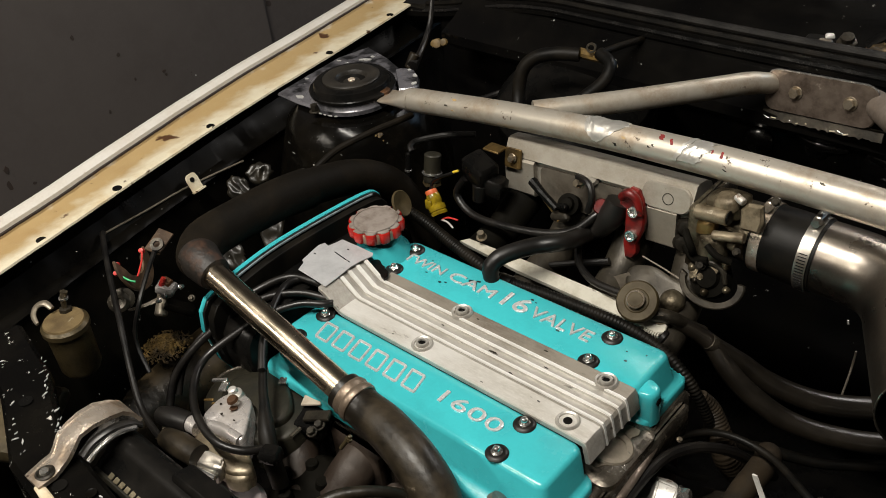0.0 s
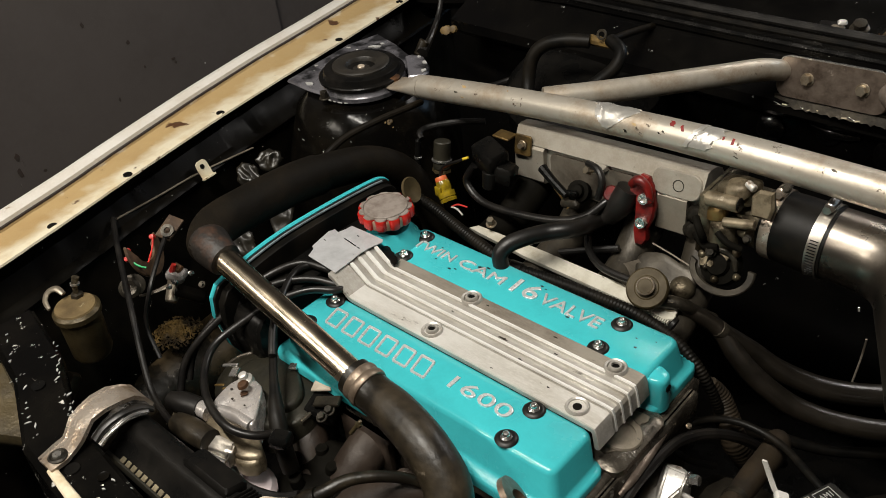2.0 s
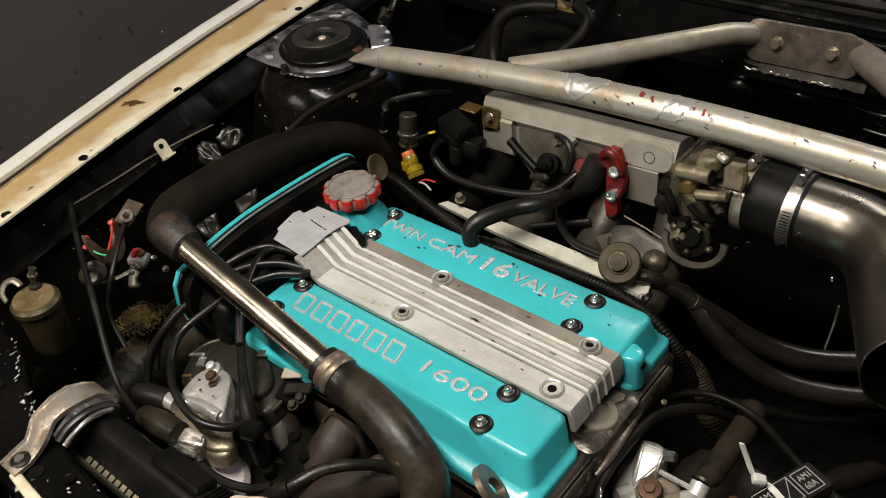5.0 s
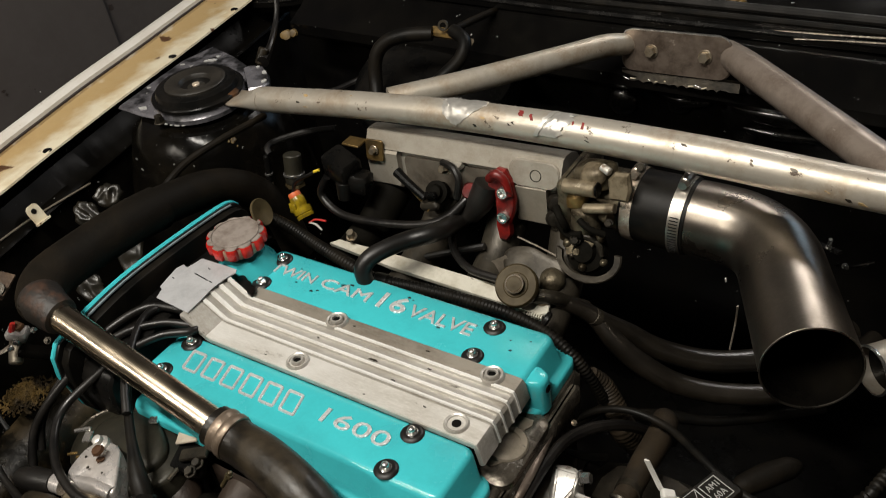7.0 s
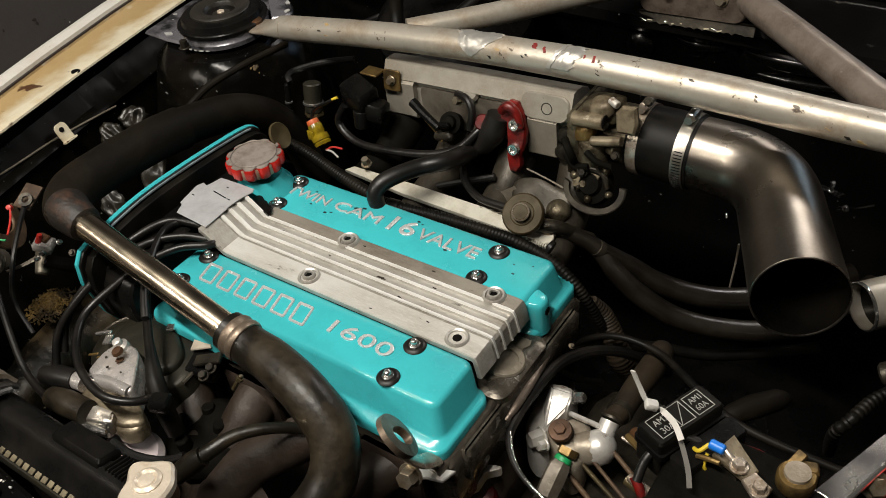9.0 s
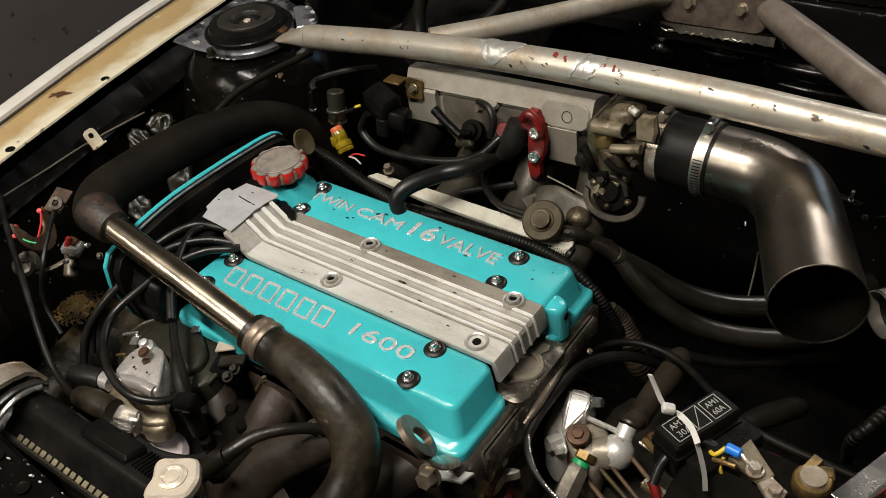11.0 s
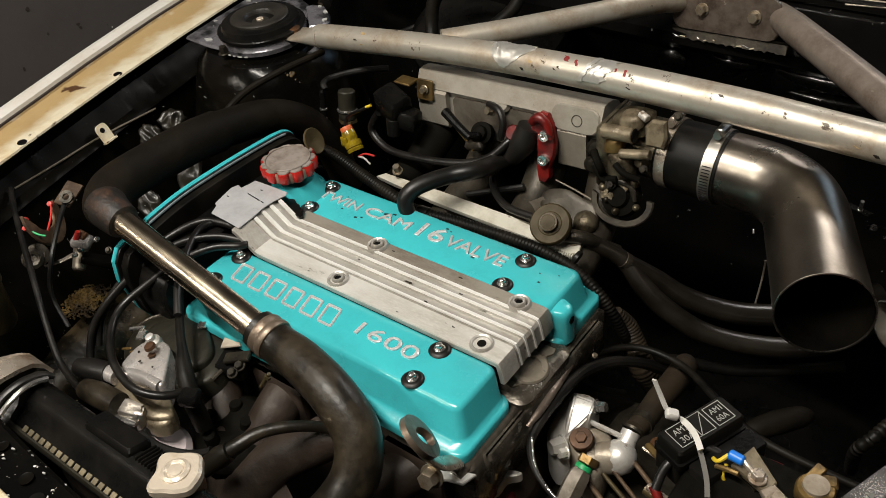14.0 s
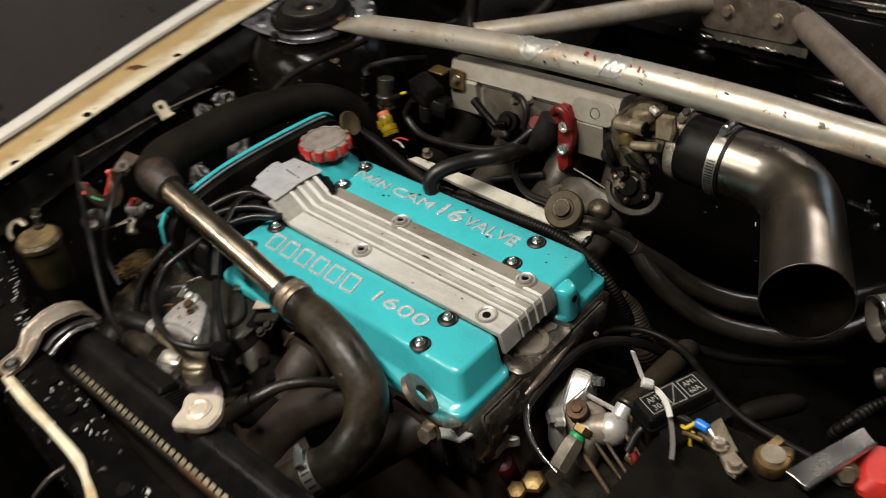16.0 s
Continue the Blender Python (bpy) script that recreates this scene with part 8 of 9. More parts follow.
for k in range(4):
    a = radians(30 + 80 * k)
    bm = B()
    o = Vector((-0.040, -0.148, 0.756)) + V(0.020 * math.cos(a), 0.020 * math.sin(a), 0)
    cyl(bm, o, o + V(0.002 * math.cos(a), 0.002 * math.sin(a), 0.013), 0.0075, 0.0065, 16, 0.001)
    part("tower", bm, RUNNER, capd)
bm = B()
box(bm, (-0.041, -0.172, 0.824), (0.020, 0.017, 0.014), 0.003, pose(0, 0, 0, 0, 0, 25))
part("lead_plug", bm, PLASTIC, dist)
for p, s, mt in (((-0.16, -0.14, 0.828), (0.020, 0.004, 0.003), CHROME), ((-0.15, -0.143, 0.826), (0.010, 0.012, 0.003), CHROME), ((-0.152, -0.162, 0.822), (0.012, 0.003, 0.002), BRASS), ((-0.142, -0.161, 0.822), (0.010, 0.003, 0.002), BRASS), ((-0.118, -0.093, 0.814), (0.010, 0.008, 0.004), CHROME), ((-0.074, -0.091, 0.812), (0.024, 0.017, 0.003), PALECAP), ((-0.054, -0.104, 0.81), (0.030, 0.012, 0.005), GRIMY)):
    bm = B()
    box(bm, p, s, 0.001, pose(0, 0, 0, 8, -14, 24))
    part("clip", bm, mt, dist)
bm = B()
box(bm, (-0.064, -0.103, 0.795), (0.034, 0.030, 0.016), 0.003, pose(0, 0, 0, 10, 0, 15))
part("mount", bm, PLASTIC, dist)
for p in ((-0.046, -0.109, 0.806), (-0.048, -0.118, 0.803)):
    bm = B()
    hexbolt(bm, p, (0, -0.4, 1), 0.0045, 0.004, 0.0062)
    part("bolt", bm, GRIMY, dist)
# plug leads
LEADS = ([(-0.128, 0.004, 0.852), (-0.142, 0.004, 0.856), (-0.127, -0.007, 0.862), (-0.155, -0.023, 0.868), (-0.184, -0.05, 0.866), (-0.207, -0.087, 0.852), (-0.222, -0.126, 0.83), (-0.235, -0.153, 0.8), (-0.228, -0.174, 0.77)],
         [(-0.128, 0.012, 0.852), (-0.142, 0.012, 0.856), (-0.12, -0.014, 0.864), (-0.144, -0.037, 0.867), (-0.167, -0.067, 0.86), (-0.186, -0.104, 0.845), (-0.192, -0.135, 0.835), (-0.174, -0.162, 0.83), (-0.136, -0.186, 0.832), (-0.091, -0.197, 0.832), (-0.065, -0.186, 0.826), (-0.056, -0.166, 0.818)],
         [(-0.128, 0.020, 0.852), (-0.142, 0.020, 0.856), (-0.145, 0.001, 0.868), (-0.182, -0.013, 0.872), (-0.2, -0.048, 0.868), (-0.219, -0.091, 0.848), (-0.236, -0.135, 0.81), (-0.231, -0.157, 0.78)],
         [(-0.128, 0.028, 0.852), (-0.142, 0.028, 0.856), (-0.162, 0.006, 0.868), (-0.177, -0.027, 0.87), (-0.142, -0.086, 0.862), (-0.113, -0.117, 0.85)])
for pts in LEADS:
    bm = B()
    sweep(bm, pts, 0.0042, 12, 7)
    solid("spark_plug_lead", bm, CABLE, "glossy black spark plug lead", "plug lead", group="spark plug leads")

# ---- exhaust side ----
mani = thing("exhaust_manifold", (0.03, -0.15, 0.55), "rusty brown cast exhaust manifold", "exhaust manifold")
for pts, rr_ in (([(-0.095, -0.085, 0.768), (-0.085, -0.112, 0.765), (-0.060, -0.140, 0.742), (-0.040, -0.165, 0.705), (-0.025, -0.185, 0.64), (0.0, -0.175, 0.58)], [0.022, 0.022, 0.023, 0.024, 0.026, 0.028]),
                 ([(-0.012, -0.080, 0.768), (-0.010, -0.100, 0.765), (-0.012, -0.124, 0.750), (-0.012, -0.152, 0.722), (-0.018, -0.178, 0.690), (0.0, -0.180, 0.60)], [0.023, 0.023, 0.022, 0.023, 0.025, 0.028]),
                 ([(0.078, -0.080, 0.768), (0.066, -0.100, 0.766), (0.042, -0.122, 0.752), (0.014, -0.148, 0.735), (0.000, -0.176, 0.705), (0.006, -0.19, 0.64), (0.02, -0.18, 0.57)], [0.022, 0.0215, 0.022, 0.024, 0.027, 0.029, 0.029]),
                 ([(0.160, -0.080, 0.768), (0.140, -0.112, 0.760), (0.108, -0.150, 0.735), (0.078, -0.178, 0.705), (0.055, -0.19, 0.65), (0.03, -0.18, 0.57)], [0.023, 0.023, 0.024, 0.026, 0.028, 0.029])):
    bm = B()
    sweep(bm, pts, rr_, 24, 6)
    part("runner", bm, RUSTIRON, mani)
for x in (-0.10, -0.013, 0.075, 0.160):
    bm = B()
    box(bm, (x, -0.0935, 0.765), (0.070, 0.010, 0.060), 0.006)
    part("port_flange", bm, RUSTIRON, mani)
bm = B()
loft(bm, [[V(x, y, z - d) for x, y, z in ((0.020, -0.165, 0.716), (0.030, -0.150, 0.726), (0.058, -0.162, 0.726), (0.085, -0.168, 0.716), (0.085, -0.20, 0.70), (0.02, -0.20, 0.70))] for d in (0.012, 0.0)])
part("web", bm, RUSTIRON, mani)
for p in ((-0.040, -0.159, 0.752), (0.054, -0.110, 0.775)):
    bm = B()
    lathe(bm, [(0.0045, 0.004), (0.0085, 0.0045), (0.012, 0.002), (0.012, -0.006), (0.0045, -0.006), (0.0045, 0.004)], p, (0.2, -0.5, 0.8), 20)
    part("lug", bm, RUSTIRON, mani)
dip = thing("oxygen_sensor_lead", (0.034, -0.139, 0.79), "thick black lead arching over the manifold", "lead")
bm = B()
sweep(bm, [(0.005, -0.201, 0.79), (0.02, -0.18, 0.8), (0.033, -0.155, 0.805), (0.056, -0.128, 0.8), (0.076, -0.107, 0.785), (0.094, -0.099, 0.77)], [0.0075, 0.0075, 0.006, 0.0055, 0.0055, 0.0055], 14, 6)
part("lead", bm, OLDRUB, dip)
bm = B()
sweep(bm, [(0.001, -0.207, 0.785), (0.012, -0.192, 0.795), (0.019, -0.185, 0.8)], [0.009, 0.0105, 0.009], 14, 3)
part("boot", bm, OLDRUB, dip)
bm = B()
sweep(bm, [(-0.07, -0.217, 0.8), (-0.049, -0.214, 0.79), (-0.024, -0.203, 0.785), (-0.004, -0.19, 0.79)], 0.0045, 10, 5)
solid("coil_lead", bm, CABLE, "thin black lead beside the radiator cap", "lead")
bm = B()
lathe(bm, [(0, -0.06), (0.032, -0.06), (0.035, -0.05), (0.035, -0.010), (0.030, -0.003), (0, 0.0)], (-0.078, -0.208, 0.766), (0.1, 0.0, 1), 28)
solid("washer_bottle", bm, OPAQUE, "pale milky plastic bottle behind the radiator", "bottle")
nip = thing("brass_nipple", (-0.004, -0.118, 0.81), "small brass hose nipple", "nipple")
bm = B()
cyl(bm, (0.012, -0.116, 0.835), (-0, -0.122, 0.815), 0.0022, 0.0022, 12, 0.001)
part("stem", bm, CANISTER, nip)
bm = B()
lathe(bm, [(0, 0), (0.0036, 0), (0.0036, 0.003), (0, 0.003)], (0.01, -0.119, 0.83), (0.3, 0.4, 0.7), 6)
part("nut", bm, CANISTER, nip)

# lifting eye at the corner of the head
hook = thing("lifting_eye", (0.20, -0.105, 0.80), "worn grey steel engine lifting eye", "lifting eye")
m = axes((0.2015, -0.1185, 0.872), (0.75, -0.35, -0.35), (-0.55, -0.12, 0.85))
bm = B()
outer = [(0.0195 * math.cos(radians(a)), 0.029 * math.sin(radians(a))) for a in range(0, 360, 12)]
inner = [(0.0085 * math.cos(radians(a)) + 0.001, 0.0172 * math.sin(radians(a)) - 0.003) for a in range(0, 360, 12)]
rings = [[m @ V(p[0], p[1], h) for p in ring] for ring, h in ((outer, 0.0), (outer, 0.005), (inner, 0.006), (inner, -0.001))]
loft(bm, rings + [rings[0]], False)
bmesh.ops.remove_doubles(bm, verts=bm.verts, dist=1e-6)
part("loop", bm, EYE_STEEL, hook, angle=50)
bm = B()
sweep(bm, [(0.205, -0.131, 0.872), (0.207, -0.122, 0.85), (0.207, -0.107, 0.827), (0.207, -0.089, 0.811)], [0.007, 0.009, 0.009, 0.008], 12, 4, squash=0.4)
part("shank", bm, STRAP, hook)
bm = B()
prism(bm, [(0.186, -0.103), (0.205, -0.092), (0.224, -0.086), (0.220, -0.100), (0.206, -0.104), (0.196, -0.110)], 0.004, Matrix.Translation((0, 0, 0.797)), 0.001)
part("foot", bm, ALLOY, hook, "pale alloy foot")
bm = B()
hexbolt(bm, (0.206, -0.12, 0.825), (0.1, -0.9, 0.35), 0.0085, 0.010, 0.011)
part("bolt", bm, ZINC, hook)

# ---- flywheel end: thermostat housing ----
bm = B()
box(bm, (0.222, 0.03, 0.785), (0.012, 0.20, 0.040), 0.004)
part("end_face", bm, OILY, engine)
bm = B()
sweep(bm, [(0.21, -0.097, 0.8), (0.214, -0.054, 0.802), (0.214, -0.004, 0.804), (0.215, 0.054, 0.804)], [0.006, 0.0055, 0.0055, 0.006], 12, 4)
part("oil_gallery", bm, OILY, engine)
for pts, rr_, mt in (([(0.158, -0.022, 0.812), (0.156, -0.01, 0.812), (0.157, 0.002, 0.812)], [0.004, 0.0055, 0.004], ALLOY), ([(0.163, -0.083, 0.8), (0.179, -0.085, 0.797), (0.197, -0.085, 0.796), (0.21, -0.073, 0.8)], [0.005, 0.006, 0.0065, 0.005], ALLOY), ([(0.216, 0.04, 0.797), (0.213, 0.05, 0.799), (0.215, 0.055, 0.799)], [0.003, 0.0062, 0.0045], ALLOY), ([(0.213, 0.005, 0.797), (0.213, 0.013, 0.799), (0.218, 0.02, 0.799)], [0.004, 0.0066, 0.0040], ALLOY), ([(0.2245, 0.068, 0.797), (0.2265, 0.043, 0.7975), (0.2285, 0.021, 0.7975), (0.2295, 0.001, 0.7955), (0.2280, -0.014, 0.792)], [0.0040, 0.0056, 0.0056, 0.0048, 0.003], PLATED)):
    bm = B()
    sweep(bm, pts, rr_, 12, 5, squash=0.7)
    part("cast_lug", bm, mt, engine)
for p, r in (((0.195, -0.025, 0.806), 0.010), ((0.197, 0.028, 0.806), 0.011), ((0.197, 0.005, 0.808), 0.008), ((0.236, 0.095, 0.79), 0.0030)):
    bm = B()
    hexbolt(bm, p, (0.5, -0.2, 0.8), r * 0.7, r * 0.7, r)
    part("end_bolt", bm, ZINC, engine)
therm = thing("thermostat_housing", (0.255, 0.035, 0.70), "bright alloy thermostat housing with an elbow", "thermostat housing")
bm = B()
pad(bm, ((0.236, 0.010, 0.746), (0.2265, 0.020, 0.749), (0.224, 0.036, 0.753), (0.2235, 0.053, 0.757), (0.227, 0.063, 0.760), (0.2345, 0.060, 0.762), (0.242, 0.040, 0.760), (0.250, 0.020, 0.754), (0.256, 0.012, 0.749), (0.247, 0.006, 0.745)), 0.05, 0.006)
part("body", bm, ALLOY, therm, angle=60)
bm = B()
hull(bm, ((0.2435, 0.039, 0.774), (0.2395, 0.0515, 0.777), (0.259, 0.0545, 0.776), (0.2615, 0.0405, 0.773), (0.2605, 0.033, 0.757), (0.2485, 0.0165, 0.755), (0.2395, 0.034, 0.765), (0.2320, 0.0585, 0.771), (0.249, 0.064, 0.771), (0.2605, 0.0615, 0.767), (0.2615, 0.045, 0.758), (0.245, 0.020, 0.735), (0.262, 0.034, 0.735), (0.262, 0.060, 0.740), (0.230, 0.056, 0.740)), 0.0016)
part("cover", bm, ALLOY, therm, "bright faceted cover casting", angle=30)
bm = B()
pad(bm, ((0.247, 0.019, 0.753), (0.259, 0.037, 0.757), (0.268, 0.050, 0.755), (0.282, 0.046, 0.752), (0.287, 0.031, 0.747), (0.290, 0.013, 0.743), (0.281, 0.003, 0.741), (0.260, 0.012, 0.746)), 0.045, 0.005)
part("outlet_body", bm, STAINALLOY, therm, "brown-stained outlet casting", angle=60)
bm = B()
lathe(bm, [(0, -0.017), (0.008, -0.0150), (0.0142, -0.0092), (0.0170, 0.0), (0.0150, 0.008), (0.0108, 0.0132), (0.005, 0.0162), (0, 0.017)], (0.2965, 0.034, 0.742), (0.0, 0.35, 0.5), 30)
part("elbow", bm, ALLOY, therm, "rounded bend of the outlet")
bm = B()
sweep(bm, [(0.279, 0.026, 0.738), (0.288, 0.030, 0.740), (0.296, 0.034, 0.742)], [0.0150, 0.0158, 0.0160], 24, 3)
part("neck", bm, STAINALLOY, therm)
bm = B()
sweep(bm, [(0.297, 0.040, 0.745), (0.297, 0.048, 0.751), (0.297, 0.056, 0.756)], [0.0098, 0.0092, 0.0090], 24, 2)
stub_ = part("outlet", bm, ALLOY, therm)
bm = B()
lathe(bm, [(0.0090, -0.0016), (0.0112, -0.0012), (0.0112, 0.0012), (0.0090, 0.0016)], (0.2975, 0.059, 0.7565), (0.0, 0.8, 0.4), 24)
part("pipe_bead", bm, GRIMY, stub_)
bm = B()
sweep(bm, [(0.298, 0.059, 0.756), (0.299, 0.077, 0.752), (0.297, 0.111, 0.745), (0.296, 0.152, 0.735), (0.289, 0.191, 0.715), (0.276, 0.225, 0.68)], [0.0098, 0.0112, 0.0125, 0.0135, 0.0135, 0.0125], 18, 5)
part("hose", bm, HOSEBROWN, therm, "brown grimy hose")
bm = B()
lathe(bm, [(0.0102, -0.004), (0.0124, -0.0035), (0.0128, 0.0), (0.0124, 0.0035), (0.0102, 0.004)], (0.2988, 0.073, 0.7527), (0.0, 0.9, -0.15), 22)
part("hose_clip", bm, GRIMY, therm, "oily worn hose clip")
bm = B()
hexbolt(bm, (0.2595, 0.0560, 0.768), (0.85, 0.15, 0.30), 0.0056, 0.009, 0.0075)
part("bolt", bm, CHROME, therm)
bm = B()
lathe(bm, [(0, -0.004), (0.0108, -0.004), (0.0114, 0.0), (0.0105, 0.0018), (0.0062, 0.0022), (0, 0.0022)], (0.2635, 0.0215, 0.7605), (0.05, -0.30, 1), 26)
rusty = part("rusty_bolt", bm, RUST, therm, "rust-brown washer and bolt")
bm = B()
hexbolt(bm, Vector((0.2635, 0.0215, 0.7605)) + V(0.0001, -0.0006, 0.0021), (0.05, -0.30, 1), 0.0058, 0.0030)
part("bolt_head", bm, RUST, rusty)
for p, d, r, ln in (((0.2475, 0.0165, 0.7475), (-0.45, -0.85, 0.15), 0.0082, 0.013), ((0.2545, 0.010, 0.746), (-0.40, -0.80, 0.35), 0.0050, 0.007)):
    bm = B()
    hexbolt(bm, p, d, r, ln, r * 1.2)
    part("plug", bm, ALLOY, therm)
bm = B()
m = axes((0.2745, 0.0440, 0.7590), (1, 0.06, -0.09), (-0.06, 1, 0.1))
box(bm, m @ V(0, 0, 0), (0.036, 0.0042, 0.0050), 0.0010, m.to_3x3().to_4x4())
part("rib", bm, ALLOY, therm)
sens = thing("temperature_sensor", (0.274, 0.007, 0.72), "brass temperature sensor with a green seal and grey plug", "sensor")
bm = B()
lathe(bm, [(0, 0), (0.0100, 0), (0.0100, 0.007), (0.0085, 0.008), (0, 0.008)], (0.2765, 0.0150, 0.7495), (-0.05, -0.80, -0.50), 6)
part("hex", bm, BRASS, sens)
bm = B()
cyl(bm, (0.2755, 0.0075, 0.7450), (0.2750, 0.0025, 0.7420), 0.0080, 0.0085, 16, 0.001)
part("seal", bm, GREEN, sens, "green rubber seal")
bm = B()
sweep(bm, [(0.2750, 0.003, 0.742), (0.2745, -0.002, 0.740), (0.274, -0.012, 0.734), (0.2735, -0.026, 0.725)], [0.0085, 0.0108, 0.0112, 0.0108], 6, 1)
part("plug", bm, RECESS, sens, "grimy grey plug")
bm = B()
sweep(bm, [(0.295, 0.200, 0.68), (0.272, 0.150, 0.745), (0.253, 0.113, 0.775), (0.239, 0.084, 0.785), (0.2345, 0.056, 0.790), (0.2335, 0.023, 0.790), (0.234, -0.002, 0.788), (0.239, -0.026, 0.785), (0.257, -0.045, 0.78), (0.282, -0.054, 0.77)], [0.0055, 0.0055, 0.0055, 0.0055, 0.0052, 0.0050, 0.0045, 0.0034, 0.0026, 0.0022], 10, 6)
solid("braided_cable", bm, CABLE, "dark braided cable looping past the cylinder head", "cable")
for pts, r in (([(0.24, 0.175, 0.74), (0.226, 0.117, 0.76), (0.221, 0.059, 0.77), (0.22, 0.018, 0.77)], 0.0065), ([(0.222, 0.053, 0.77), (0.224, 0.116, 0.765), (0.253, 0.152, 0.76), (0.301, 0.153, 0.76), (0.35, 0.121, 0.77), (0.385, 0.103, 0.77), (0.43, 0.094, 0.77), (0.53, 0.10, 0.76)], 0.0052), ([(0.229, 0.185, 0.7), (0.264, 0.227, 0.68), (0.327, 0.267, 0.66), (0.417, 0.33, 0.66)], 0.009), ([(0.207, 0.081, 0.77), (0.235, 0.099, 0.74), (0.255, 0.123, 0.72)], 0.005)):
    bm = B()
    sweep(bm, pts, r * 0.72, 12, 6)
    solid("wiring_loom", bm, CONDUIT, "black taped wiring loom over the gearbox", "wiring", group="looms over the gearbox")

for nm, p, r, h, mt, lab, cat in (("pressure_switch", (0.217, -0.042, 0.7), 0.012, 0.014, DARKRED, "small red cap low beside the cylinder head", "switch"), ("brass_union", (0.253, -0.04, 0.7), 0.013, 0.008, BRASS, "oily brass union on the gearbox", "union"), ("brass_union", (0.241, -0.053, 0.69), 0.011, 0.007, BRASS, "oily brass union on the gearbox", "union")):
    bm = B()
    lathe(bm, [(0, -0.08), (r * 0.9, -0.08), (r, -0.004), (r, h * 0.5), (r * 0.8, h * 0.85), (r * 0.4, h), (0, h)], p, (0.1, -0.3, 1), 6 if mt is BRASS else 20)
    solid(nm, bm, mt, lab, cat)
bm = B()
pad(bm, ((0.212, -0.066, 0.742), (0.209, -0.049, 0.746), (0.218, -0.038, 0.749), (0.231, -0.032, 0.749), (0.232, -0.036, 0.748), (0.222, -0.043, 0.744), (0.221, -0.056, 0.741)), 0.010, 0.002, 3)
solid("alloy_bracket", bm, ALLOY, "pale bent alloy bracket below the cylinder head", "bracket")

# ---- battery corner ----
batt = thing("battery", (0.47, -0.05, 0.66), "black battery with corroded brass terminals", "battery")
bm = B()
box(bm, (0.485, -0.075, 0.775), (0.185, 0.130, 0.21), 0.006)
part("case", bm, PLASTIC, batt)
bm = B()
box(bm, (0.485, -0.075, 0.8825), (0.189, 0.134, 0.008), 0.003)
lid = part("lid", bm, RUNNER, batt, "flat black battery lid")
for k in range(3):
    bm = B()
    lathe(bm, [(0, 0), (0.010, 0), (0.010, 0.003), (0.008, 0.004), (0, 0.004)], (0.43 + 0.05 * k, -0.105, 0.886), (0, 0, 1), 18)
    part("cell_plug", bm, PLASTIC, lid)
tray = thing("battery_tray", (0.47, -0.05, 0.37), "rusty steel battery tray on legs", "battery tray")
bm = B()
box(bm, (0.475, -0.075, 0.663), (0.21, 0.155, 0.010), 0.003)
part("tray", bm, RUST, tray)
bm = B()
box(bm, (0.475, -0.075, 0.515), (0.10, 0.08, 0.29), 0.006)
part("pedestal", bm, BLACK, tray)
term = thing("fusible_terminal", (0.437, -0.04, 0.9), "corroded terminal bar with a bolt and blue crimp", "terminal")
bm = B()
pp = [Vector(p) for p in ((0.419, -0.037, 0.895), (0.426, -0.014, 0.895), (0.451, -0.035, 0.895), (0.448, -0.048, 0.895))]
prism(bm, [(p.x, p.y) for p in pp], 0.005, Matrix.Translation((0, 0, 0.893)), 0.001)
part("bar", bm, TANCAST, term)
bm = B()
pp = [Vector(p) for p in ((0.444, -0.049, 0.897), (0.45, -0.039, 0.897), (0.464, -0.046, 0.897), (0.461, -0.059, 0.897), (0.454, -0.058, 0.897))]
prism(bm, [(p.x, p.y) for p in pp], 0.005, Matrix.Translation((0, 0, 0.8955)), 0.001)
part("link", bm, STRAP, term)
bm = B()
pp = [Vector(p) for p in ((0.414, -0.032, 0.875), (0.419, -0.023, 0.875), (0.443, -0.034, 0.875), (0.439, -0.043, 0.875))]
prism(bm, [(p.x, p.y) for p in pp], 0.016, Matrix.Translation((0, 0, 0.873)), 0.001)
part("carrier", bm, GRIMY, term)
for p, r in (((0.439, -0.04, 0.899), 0.0050), ((0.457, -0.053, 0.901), 0.0050)):
    bm = B()
    hexbolt(bm, p, (0, 0, 1), r, 0.005, r * 1.35)
    part("bolt", bm, STRAP, term)
bm = B()
cyl(bm, (0.416, -0.035, 0.905), (0.427, -0.036, 0.905), 0.0040, 0.0038, 14, 0.001)
part("crimp", bm, BLUE, term, "blue insulated crimp")
for pts, mt, r in (([(0.427, -0.035, 0.904), (0.432, -0.037, 0.902), (0.437, -0.038, 0.9)], STRAP, 0.0022), ([(0.416, -0.036, 0.905), (0.411, -0.041, 0.9), (0.406, -0.037, 0.895)], YELWIRE, 0.0016), ([(0.416, -0.038, 0.897), (0.416, -0.043, 0.89), (0.42, -0.043, 0.88), (0.426, -0.04, 0.87)], YELWIRE, 0.0014), ([(0.41, -0.042, 0.895), (0.418, -0.043, 0.898), (0.427, -0.044, 0.9)], BRASS, 0.0020)):
    bm = B()
    sweep(bm, pts, r, 8, 4)
    part("wire", bm, mt, term)
post = thing("battery_terminal", (0.474, -0.029, 0.89), "corroded brass battery clamp on its post", "battery terminal")
bm = B()
lathe(bm, [(0.008, 0.0), (0.0125, 0.0), (0.0132, 0.002), (0.0132, 0.010), (0.0120, 0.012), (0.0095, 0.0125), (0.0, 0.0125)], (0.474, -0.027, 0.888), (0, 0, 1), 26)
part("clamp_ring", bm, BRASS, post)
bm = B()
